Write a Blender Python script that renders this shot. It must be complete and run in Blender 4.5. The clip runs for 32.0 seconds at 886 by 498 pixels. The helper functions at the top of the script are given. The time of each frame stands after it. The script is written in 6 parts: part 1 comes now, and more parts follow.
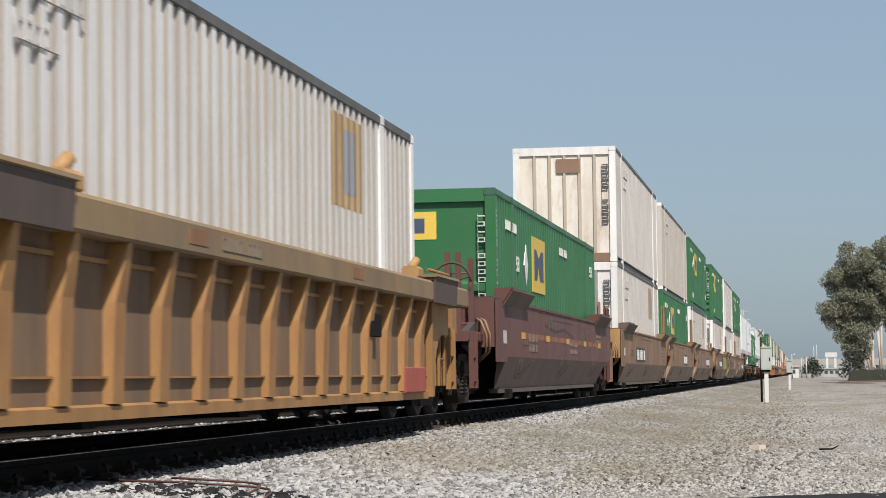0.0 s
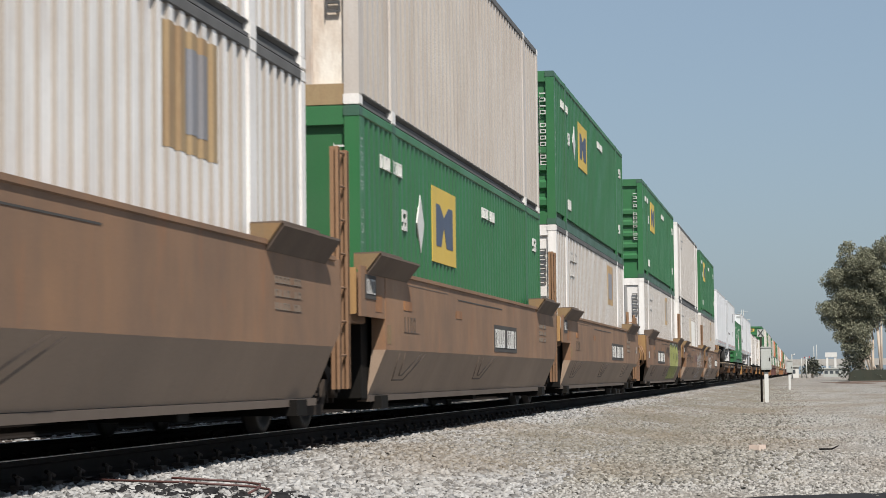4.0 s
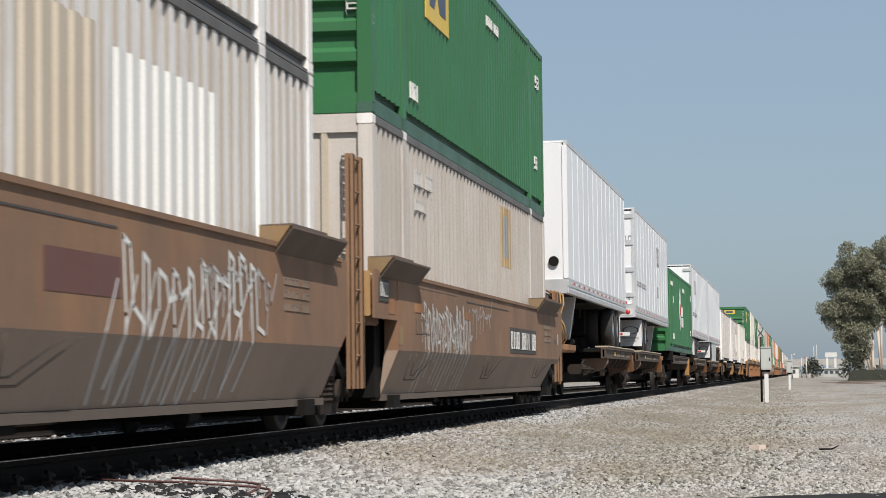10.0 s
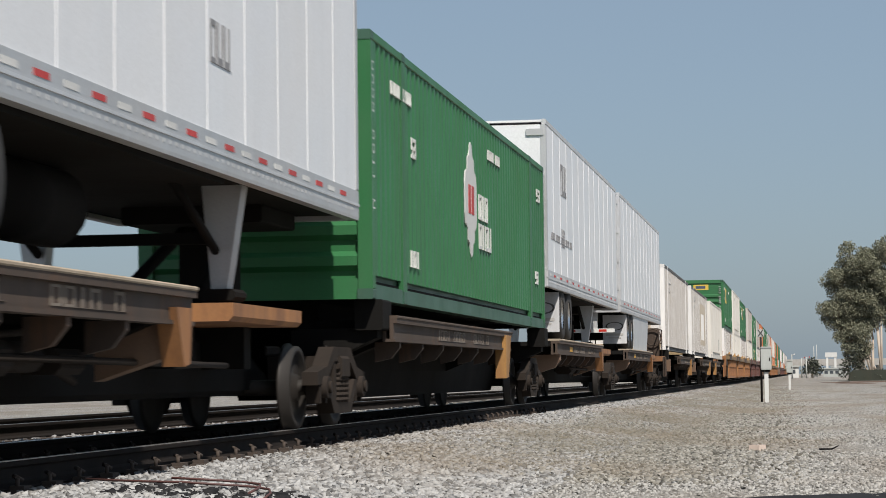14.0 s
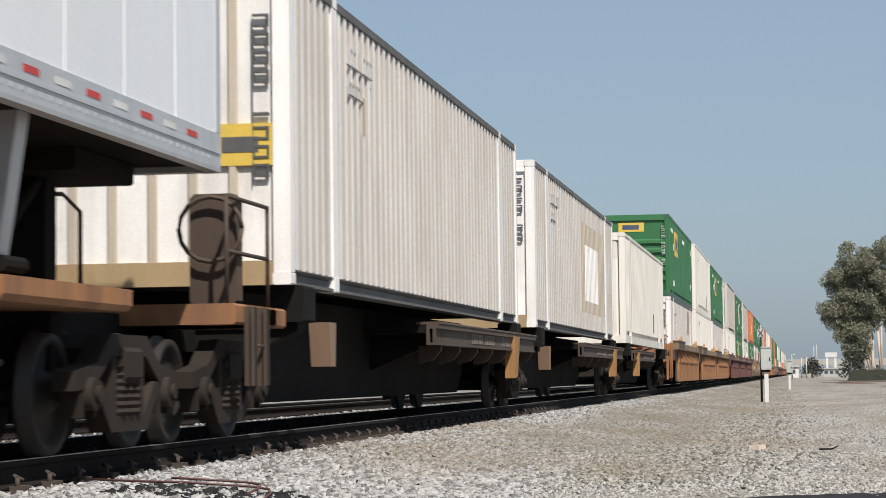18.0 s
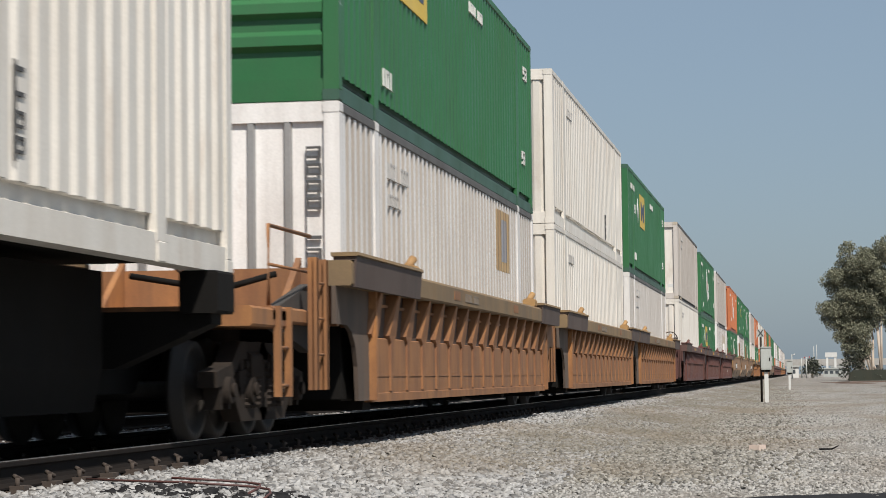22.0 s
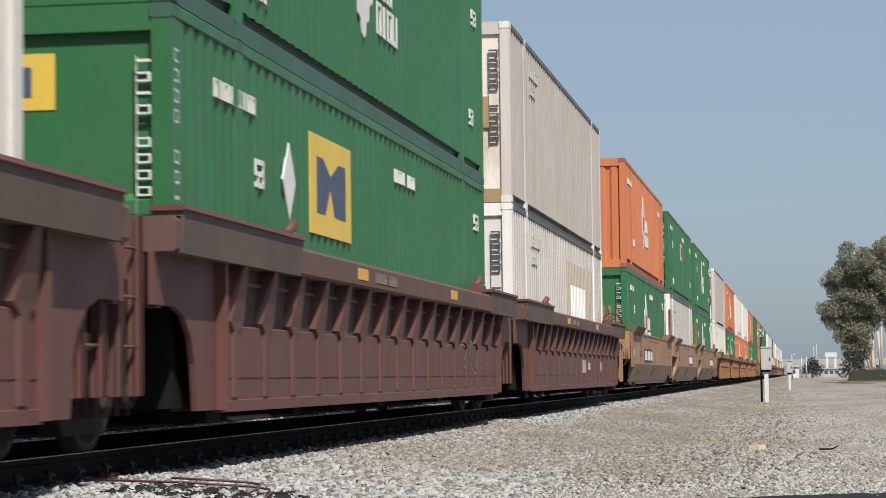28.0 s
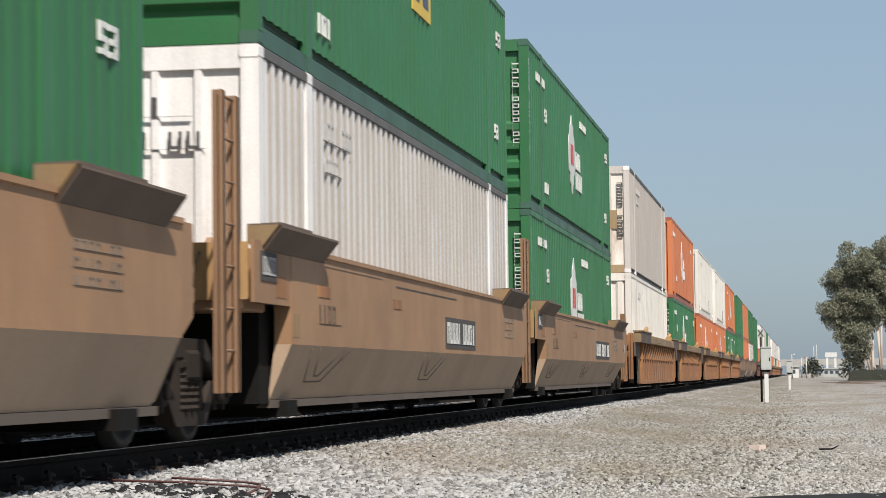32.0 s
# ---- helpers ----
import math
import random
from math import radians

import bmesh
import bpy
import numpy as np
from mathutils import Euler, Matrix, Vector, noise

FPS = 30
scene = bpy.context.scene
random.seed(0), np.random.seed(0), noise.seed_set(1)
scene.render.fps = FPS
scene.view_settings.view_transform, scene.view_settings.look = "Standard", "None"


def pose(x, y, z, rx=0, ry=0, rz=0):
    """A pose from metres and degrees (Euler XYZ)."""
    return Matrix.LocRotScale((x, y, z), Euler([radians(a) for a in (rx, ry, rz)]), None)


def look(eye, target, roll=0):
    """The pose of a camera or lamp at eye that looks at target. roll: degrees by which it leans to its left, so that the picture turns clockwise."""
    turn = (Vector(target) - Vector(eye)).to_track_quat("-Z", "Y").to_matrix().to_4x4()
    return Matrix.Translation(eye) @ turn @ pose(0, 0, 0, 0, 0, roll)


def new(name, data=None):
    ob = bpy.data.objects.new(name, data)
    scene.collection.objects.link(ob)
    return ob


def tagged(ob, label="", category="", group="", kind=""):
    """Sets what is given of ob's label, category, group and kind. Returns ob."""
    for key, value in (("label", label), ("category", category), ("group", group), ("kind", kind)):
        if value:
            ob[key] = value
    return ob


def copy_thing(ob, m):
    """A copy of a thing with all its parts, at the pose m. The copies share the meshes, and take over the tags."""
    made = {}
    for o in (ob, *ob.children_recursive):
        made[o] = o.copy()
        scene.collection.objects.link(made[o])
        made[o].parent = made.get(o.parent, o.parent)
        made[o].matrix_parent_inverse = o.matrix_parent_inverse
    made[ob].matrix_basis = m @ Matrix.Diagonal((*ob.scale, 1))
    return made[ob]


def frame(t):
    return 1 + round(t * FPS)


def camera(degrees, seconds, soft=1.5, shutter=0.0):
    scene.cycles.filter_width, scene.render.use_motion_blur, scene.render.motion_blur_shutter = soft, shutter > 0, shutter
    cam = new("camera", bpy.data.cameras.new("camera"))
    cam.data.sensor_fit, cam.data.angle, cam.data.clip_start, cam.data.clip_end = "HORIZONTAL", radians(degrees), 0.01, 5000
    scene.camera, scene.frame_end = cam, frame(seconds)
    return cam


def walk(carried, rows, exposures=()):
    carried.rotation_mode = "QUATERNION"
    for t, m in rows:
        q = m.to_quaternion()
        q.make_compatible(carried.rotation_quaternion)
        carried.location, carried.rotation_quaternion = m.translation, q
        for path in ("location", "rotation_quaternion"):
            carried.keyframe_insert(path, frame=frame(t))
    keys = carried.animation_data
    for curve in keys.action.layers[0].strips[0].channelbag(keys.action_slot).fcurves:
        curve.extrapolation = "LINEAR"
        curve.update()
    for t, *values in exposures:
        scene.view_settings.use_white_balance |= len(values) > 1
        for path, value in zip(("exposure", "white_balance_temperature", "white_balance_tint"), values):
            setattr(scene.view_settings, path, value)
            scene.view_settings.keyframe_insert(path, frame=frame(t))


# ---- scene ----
# World: rail top is z = 0, y runs along the track away from the camera, x to the right.
# ---- camera ----
cam = camera(22.642, 32.0, soft=0.7, shutter=0.2)
EYE = Vector((0.0, 0.0, 0.5))
YAW, PITCH, ROLL = radians(9.128), radians(3.328), -0.7
AIM = Vector((-math.sin(YAW) * math.cos(PITCH), math.cos(YAW) * math.cos(PITCH), math.sin(PITCH)))
VIEW = look(EYE, EYE + AIM * 100.0, ROLL)
walk(cam, [(0.0, VIEW), (32.0, VIEW)], exposures=[(0.0, 0.30), (3.0, 0.20), (6.0, 0.44), (9.0, 0.30), (11.0, 0.30), (13.0, 0.10), (17.0, 0.36), (19.0, 0.25), (23.0, 0.07), (25.0, 0.02), (26.0, 0.07), (29.0, 0.36), (30.0, 0.34), (32.0, 0.38)])

# ---- sky and sun ----
SUN_ELEV, SUN_AZ = radians(53.0), radians(31.0)   # azimuth from -y (behind the camera) towards +x
world = bpy.data.worlds.new("world")
scene.world = world
world.use_nodes = True
wn = world.node_tree.nodes
sky = wn.new("ShaderNodeTexSky")
sky.sky_type, sky.sun_disc = "NISHITA", False
sky.sun_elevation, sky.sun_rotation = SUN_ELEV, math.pi - SUN_AZ
sky.air_density, sky.dust_density, sky.ozone_density, sky.altitude = 1.0, 1.7, 4.5, 50.0
wn["Background"].inputs["Strength"].default_value = 0.085
tint = wn.new("ShaderNodeMix")
tint.data_type, tint.blend_type = "RGBA", "MIX"     # an even summer haze over the clear sky
tint.inputs[0].default_value = 0.56
tint.inputs[7].default_value = (3.5, 4.38, 5.22, 1.0)
world.node_tree.links.new(sky.outputs["Color"], tint.inputs[6])
world.node_tree.links.new(tint.outputs[2], wn["Background"].inputs["Color"])
sun_data = bpy.data.lights.new("sun", "SUN")
sun_data.energy, sun_data.angle, sun_data.color = 5.0, radians(0.55), (1.0, 0.935, 0.85)
sun_to = Vector((math.sin(SUN_AZ) * math.cos(SUN_ELEV), -math.cos(SUN_AZ) * math.cos(SUN_ELEV), math.sin(SUN_ELEV)))
sun = new("sun", sun_data)
sun.matrix_world = look(sun_to * 60.0, (0, 0, 0))


# ---- materials ----
def nodes_of(name):
    m = bpy.data.materials.new(name)
    m.use_nodes = True
    nt = m.node_tree
    return m, nt, nt.nodes["Principled BSDF"]


def noise_node(nt, scale, detail=4.0, stretch=(1, 1, 1), rough=0.55):
    tc, mp, n = nt.nodes.new("ShaderNodeTexCoord"), nt.nodes.new("ShaderNodeMapping"), nt.nodes.new("ShaderNodeTexNoise")
    mp.inputs["Scale"].default_value = stretch
    n.inputs["Scale"].default_value, n.inputs["Detail"].default_value, n.inputs["Roughness"].default_value = scale, detail, rough
    nt.links.new(tc.outputs["Object"], mp.inputs["Vector"])
    nt.links.new(mp.outputs["Vector"], n.inputs["Vector"])
    return n.outputs["Fac"]


def ramp(nt, fac, lo, hi, a=0.0, b=1.0):
    r = nt.nodes.new("ShaderNodeMapRange")
    r.inputs["From Min"].default_value, r.inputs["From Max"].default_value = lo, hi
    r.inputs["To Min"].default_value, r.inputs["To Max"].default_value = a, b
    nt.links.new(fac, r.inputs["Value"])
    return r.outputs["Result"]


def mix(nt, fac, a, b, how="MIX"):
    n = nt.nodes.new("ShaderNodeMix")
    n.data_type, n.blend_type = "RGBA", how
    for key, value in (("Factor", fac), ("A", a), ("B", b)):
        sock = [s for s in n.inputs if s.name == key and s.type == ("VALUE" if key == "Factor" else "RGBA")][0]
        if isinstance(value, (int, float)):
            sock.default_value = value
        elif isinstance(value, tuple):
            sock.default_value = (*value, 1.0)
        else:
            nt.links.new(value, sock)
    return [s for s in n.outputs if s.type == "RGBA"][0]


def bump(nt, height, strength, distance, out):
    b = nt.nodes.new("ShaderNodeBump")
    b.inputs["Strength"].default_value, b.inputs["Distance"].default_value = strength, distance
    nt.links.new(height, b.inputs["Height"])
    nt.links.new(b.outputs["Normal"], out.inputs["Normal"])


def paint(name, colour, dirt=(0.12, 0.085, 0.06), amount=0.35, rough=0.5, metal=0.0, rust=None, rust_amount=0.0, vary=0.1, relief=0.15, cover=0.0, spec=0.5, runs=1.0):
    """Weathered paint: broad stains, streaks that run down, fine grain and, where named, rust."""
    m, nt, out = nodes_of(name)
    streak = ramp(nt, noise_node(nt, 3.2, 5.0, (1, 1, 0.12)), 0.42 - cover, 0.78 - cover)
    blot = ramp(nt, noise_node(nt, 0.7, 6.0), 0.4 - cover, 0.75 - cover)
    grain = noise_node(nt, 45.0, 3.0)
    info = nt.nodes.new("ShaderNodeObjectInfo")
    hsv = nt.nodes.new("ShaderNodeHueSaturation")
    hsv.inputs["Color"].default_value = (*colour, 1.0)
    nt.links.new(ramp(nt, info.outputs["Random"], 0, 1, 1 - vary, 1 + vary), hsv.inputs["Value"])
    c = mix(nt, ramp(nt, streak, 0, 1, 0, amount * runs), hsv.outputs["Color"], dirt)
    c = mix(nt, ramp(nt, blot, 0, 1, 0, amount * 0.7), c, dirt)
    scuff = ramp(nt, noise_node(nt, 9.0, 7.0, (1, 1, 0.5), 0.7), 0.55, 0.75)
    c = mix(nt, ramp(nt, scuff, 0, 1, 0, amount * 0.55), c, tuple(0.55 * a + 0.45 * b for a, b in zip(dirt, colour)))
    if rust:
        spots = ramp(nt, noise_node(nt, 2.1, 8.0, (1, 1, 0.3), 0.7), 0.62 - 0.2 * rust_amount, 0.72)
        c = mix(nt, ramp(nt, spots, 0, 1, 0, rust_amount), c, rust)
    c = mix(nt, ramp(nt, grain, 0.3, 0.7, 0.0, 0.12), c, (0.02, 0.02, 0.02))
    nt.links.new(c, out.inputs["Base Color"])
    nt.links.new(ramp(nt, blot, 0, 1, rough, min(1.0, rough + 0.25)), out.inputs["Roughness"])
    out.inputs["Metallic"].default_value = metal
    out.inputs["Specular IOR Level"].default_value = spec
    bump(nt, noise_node(nt, 1.6, 5.0), relief, 0.03, out)
    return m


RUST = (0.16, 0.07, 0.035)
MAT = {
    "white": paint("white_container_paint", (0.84, 0.825, 0.805), (0.33, 0.29, 0.26), 0.42, 0.45, rust=(0.33, 0.2, 0.11), rust_amount=0.35),
    "cream": paint("cream_container_paint", (0.74, 0.708, 0.65), (0.34, 0.27, 0.19), 0.3, 0.45, rust=(0.3, 0.17, 0.08), rust_amount=0.35),
    "rib_taupe": paint("taupe_rib_face", (0.37, 0.335, 0.3), (0.26, 0.225, 0.195), 0.5, 0.7),
    "end_dark": paint("dark_grey_brown_paint", (0.15, 0.1, 0.07), (0.07, 0.058, 0.05), 0.8, 0.75, cover=0.1),
    # Guides: grimy, with the shade of their flared under-face put into the colour.
    "guide": paint("grimy_shade_dark_brown_steel", (0.13, 0.092, 0.068), (0.08, 0.06, 0.05), 0.6, 0.75),
    "guide_dark": paint("dark_brown_steel", (0.05, 0.04, 0.034), (0.03, 0.026, 0.023), 0.6, 0.75),
    "flange": paint("dark_brown_flange_steel", (0.105, 0.08, 0.063), (0.07, 0.055, 0.045), 0.6, 0.75, runs=0.35),
    "guide_rib": paint("shade_dark_maroon_brown_steel", (0.095, 0.066, 0.055), (0.05, 0.038, 0.033), 0.6, 0.75),
    # Lower plates: road dust, lightened to offset the shade on their slope.
    "tan_low": paint("lightened_road_dust_over_tan", (0.37, 0.265, 0.19), (0.27, 0.21, 0.165), 0.7, 0.75, cover=0.1, rust=(0.2, 0.12, 0.07), rust_amount=0.25, runs=0.35),
    "tan_dirty_low": paint("lightened_grey_brown_road_dust", (0.34, 0.245, 0.18), (0.24, 0.188, 0.152), 0.7, 0.75, cover=0.1, rust=(0.18, 0.11, 0.065), rust_amount=0.3, runs=0.35),
    "tan_clean_low": paint("lightened_pale_road_dust_over_tan", (0.43, 0.305, 0.205), (0.31, 0.235, 0.175), 0.6, 0.75, rust=(0.2, 0.12, 0.07), rust_amount=0.2, runs=0.35),
    "maroon_low": paint("lightened_road_dust_over_maroon", (0.2, 0.13, 0.115), (0.185, 0.145, 0.13), 0.6, 0.75, runs=0.35),
    "ladder": paint("rusty_tan_ladder_paint", (0.27, 0.155, 0.085), (0.14, 0.08, 0.05), 0.6, 0.7, rust=RUST, rust_amount=0.6, runs=0.35),
    "end_yellow": paint("stained_yellow_end_plate", (0.4, 0.235, 0.09), (0.2, 0.12, 0.06), 0.7, 0.65, rust=RUST, rust_amount=0.6, runs=0.35),
    "grey_white": paint("grey_white_container_paint", (0.58, 0.54, 0.505), (0.38, 0.32, 0.265), 0.45, 0.5, rust=(0.33, 0.2, 0.11), rust_amount=0.5),
    "green": paint("green_container_paint", (0.026, 0.143, 0.049), (0.05, 0.09, 0.05), 0.22, 0.42),
    "green_dark": paint("dark_green_rail_paint", (0.035, 0.105, 0.07), (0.06, 0.08, 0.06), 0.35, 0.5),
    "orange": paint("orange_container_paint", (0.56, 0.176, 0.066), (0.28, 0.1, 0.05), 0.3, 0.45, rust=RUST, rust_amount=0.25),
    "orange_dark": paint("dark_orange_rail_paint", (0.3, 0.085, 0.06), (0.2, 0.08, 0.05), 0.35, 0.5),
    "rail_grey": paint("grey_rail_aluminium", (0.33, 0.33, 0.33), (0.12, 0.1, 0.08), 0.5, 0.45, 0.2),
    "roof_dark": paint("dark_weathered_roof_and_gap_edge", (0.12, 0.12, 0.12), (0.05, 0.05, 0.05), 0.5, 0.7),
    "tan": paint("tan_well_car_paint", (0.275, 0.15, 0.076), (0.12, 0.085, 0.066), 0.85, 0.6, cover=0.1, rust=(0.33, 0.13, 0.045), rust_amount=0.45, runs=0.35),
    "tan_clean": paint("light_tan_well_car_paint", (0.32, 0.18, 0.09), (0.15, 0.1, 0.07), 0.7, 0.6, rust=(0.33, 0.13, 0.045), rust_amount=0.35, runs=0.35),
    "tan_dirty": paint("grimy_brown_well_car_paint", (0.25, 0.13, 0.064), (0.102, 0.075, 0.058), 0.85, 0.65, cover=0.1, rust=(0.28, 0.11, 0.045), rust_amount=0.45, runs=0.35),
    "ochre_patch": paint("ochre_ghost_patch", (0.37, 0.275, 0.15), (0.25, 0.15, 0.08), 0.6, 0.6, rust=RUST, rust_amount=0.5),
    "blue_patch": paint("faded_blue_ghost_patch", (0.2, 0.22, 0.26), (0.2, 0.17, 0.15), 0.6, 0.6),
    # Near-black ground: cast shadow put into the colour of two dark areas.
    "asphalt": paint("shadow_dark_ground", (0.02, 0.02, 0.022), (0.035, 0.034, 0.034), 0.5, 0.95, spec=0.1),
    "case_grey": paint("grey_case_paint", (0.42, 0.44, 0.42), (0.3, 0.3, 0.28), 0.3, 0.5),
    "concrete": paint("pale_concrete", (0.4, 0.39, 0.37), (0.25, 0.23, 0.2), 0.4, 0.9),
    "bark": paint("pale_eucalyptus_bark", (0.5, 0.43, 0.36), (0.25, 0.18, 0.13), 0.6, 0.9),
    "cloth": paint("dark_hedge_twigs", (0.03, 0.035, 0.025), (0.05, 0.045, 0.03), 0.5, 0.95),
    "cable": paint("dark_red_cable_sheath", (0.09, 0.035, 0.03), (0.05, 0.03, 0.03), 0.4, 0.5),
    "litter": paint("dark_reddish_brown_ground", (0.13, 0.075, 0.05), (0.06, 0.04, 0.03), 0.6, 0.95),
    "rock": paint("pale_rock", (0.62, 0.5, 0.44), (0.4, 0.33, 0.27), 0.4, 0.9),
    "glass_dark": paint("dark_far_window", (0.05, 0.06, 0.07), (0.08, 0.08, 0.08), 0.2, 0.3),
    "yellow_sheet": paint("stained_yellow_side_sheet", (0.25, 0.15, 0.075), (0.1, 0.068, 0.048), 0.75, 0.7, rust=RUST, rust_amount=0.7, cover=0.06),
    # Ochre and maroon sheets: stains, plus the bays' shade put into the colour.
    "ochre_sheet": paint("stained_shade_dark_ochre_sheet", (0.1, 0.055, 0.033), (0.05, 0.036, 0.03), 0.8, 0.7, rust=RUST, rust_amount=0.75, cover=0.08),
    "maroon_sheet": paint("stained_shade_dark_maroon_sheet", (0.06, 0.034, 0.03), (0.05, 0.038, 0.035), 0.7, 0.7, rust=(0.09, 0.045, 0.03), rust_amount=0.5),
    "yellow": paint("weathered_yellow_well_car_paint", (0.4, 0.21, 0.06), (0.19, 0.095, 0.045), 0.75, 0.6, rust=(0.2, 0.08, 0.035), rust_amount=0.6, cover=0.05),
    "ochre": paint("rusty_ochre_well_car_paint", (0.4, 0.178, 0.058), (0.13, 0.07, 0.045), 0.8, 0.65, rust=(0.16, 0.068, 0.034), rust_amount=0.8, cover=0.05),
    "maroon": paint("maroon_well_car_paint", (0.112, 0.041, 0.033), (0.1, 0.062, 0.052), 0.45, 0.6, rust=(0.09, 0.045, 0.03), rust_amount=0.4),
    "brown": paint("brown_spine_car_paint", (0.07, 0.047, 0.034), (0.035, 0.027, 0.023), 0.65, 0.75, rust=(0.2, 0.09, 0.035), rust_amount=0.5),
    "maroon_chord": paint("dusty_maroon_top_chord", (0.12, 0.06, 0.05), (0.08, 0.055, 0.05), 0.6, 0.7),
    # Near-black beyond its grime: underframe shade is put into this base colour.
    "steel": paint("shade_dark_grimy_steel", (0.009, 0.0085, 0.008), (0.014, 0.012, 0.01), 0.5, 0.85, spec=0.12),
    "grime": paint("grey_grimed_end_plate", (0.055, 0.05, 0.047), (0.03, 0.027, 0.025), 0.5, 0.75),
    "chord": paint("dirty_tan_top_chord", (0.27, 0.18, 0.085), (0.11, 0.085, 0.065), 0.8, 0.7, rust=(0.3, 0.15, 0.04), rust_amount=0.5, cover=0.1, runs=0.35),
    "truck": paint("rusty_brown_cast_steel", (0.035, 0.027, 0.022), (0.018, 0.015, 0.013), 0.6, 0.85, spec=0.15),
    "wheel": paint("worn_wheel_steel", (0.028, 0.024, 0.021), (0.018, 0.015, 0.013), 0.5, 0.6, 0.2),
    "trailer": paint("white_trailer_panel", (0.75, 0.76, 0.78), (0.55, 0.55, 0.55), 0.18, 0.32, relief=0.05, vary=0.03),
    "alu": paint("brushed_aluminium", (0.6, 0.61, 0.62), (0.3, 0.3, 0.3), 0.3, 0.42, 0.45),
    "mark_slate": paint("slate_grey_lettering", (0.2, 0.2, 0.21), (0.3, 0.3, 0.3), 0.3, 0.6),
    "chrome": paint("polished_rim_metal", (0.75, 0.75, 0.75), (0.3, 0.3, 0.3), 0.2, 0.18, 1.0),
    "tyre": paint("black_tyre_rubber", (0.022, 0.022, 0.022), (0.08, 0.075, 0.07), 0.35, 0.85),
    "flap": paint("white_mudflap", (0.6, 0.61, 0.63), (0.3, 0.3, 0.3), 0.3, 0.6),
    "wood": paint("pale_worn_deck_edge", (0.4, 0.33, 0.25), (0.2, 0.15, 0.1), 0.5, 0.8),
    "logo_yellow": paint("yellow_logo_panel", (0.68, 0.47, 0.07), (0.4, 0.3, 0.1), 0.3, 0.5),
    "logo_blue": paint("blue_logo_shape", (0.05, 0.075, 0.13), (0.1, 0.1, 0.12), 0.3, 0.5),
    "logo_red": paint("red_marking_paint", (0.5, 0.03, 0.02), (0.2, 0.05, 0.04), 0.2, 0.4),
    "mark_white": paint("white_marking_paint", (0.64, 0.64, 0.62), (0.5, 0.5, 0.48), 0.25, 0.5),
    "rusty_white": paint("rust_stained_end_paint", (0.8, 0.76, 0.69), (0.46, 0.35, 0.25), 0.45, 0.6, rust=(0.3, 0.16, 0.08), rust_amount=0.6),
    "rust_post": paint("rusted_brown_post", (0.24, 0.15, 0.1), (0.14, 0.09, 0.06), 0.5, 0.7, rust=RUST, rust_amount=0.5),
    "mark_black": paint("black_marking_paint", (0.06, 0.06, 0.062), (0.16, 0.155, 0.15), 0.3, 0.6),
    "mark_brown": paint("dark_brown_stencil", (0.085, 0.06, 0.045), (0.14, 0.095, 0.065), 0.4, 0.6),
    "mark_faint": paint("worn_pale_stencil", (0.2, 0.17, 0.14), (0.12, 0.09, 0.07), 0.6, 0.7),
    "mark_grey": paint("faded_grey_marking", (0.42, 0.41, 0.4), (0.45, 0.44, 0.42), 0.4, 0.6),
    "patch": paint("beige_adhesive_ghost_patch", (0.42, 0.36, 0.28), (0.5, 0.46, 0.4), 0.5, 0.6),
    "reflector": paint("yellow_reflector_tape", (0.7, 0.36, 0.03), (0.4, 0.25, 0.08), 0.3, 0.4),
    "graffiti_edge": paint("dark_green_graffiti_outline", (0.06, 0.08, 0.03), (0.08, 0.07, 0.04), 0.3, 0.6),
    "faded_red": paint("faded_red_paint", (0.36, 0.06, 0.045), (0.2, 0.08, 0.05), 0.6, 0.6),
    "worn_band": paint("worn_red_orange_band", (0.3, 0.1, 0.045), (0.15, 0.065, 0.04), 0.7, 0.6, cover=0.1),
    "graffiti": paint("lime_green_graffiti_paint", (0.36, 0.38, 0.1), (0.3, 0.3, 0.1), 0.3, 0.6),
    "rail": paint("dark_rail_steel", (0.013, 0.0105, 0.0095), (0.022, 0.016, 0.013), 0.5, 0.85, spec=0.15),
    "rail_top": paint("bright_rail_head", (0.45, 0.44, 0.43), (0.25, 0.23, 0.21), 0.3, 0.3, 0.9),
    "tie": paint("dark_sleeper", (0.07, 0.052, 0.042), (0.045, 0.036, 0.03), 0.5, 0.9),
}


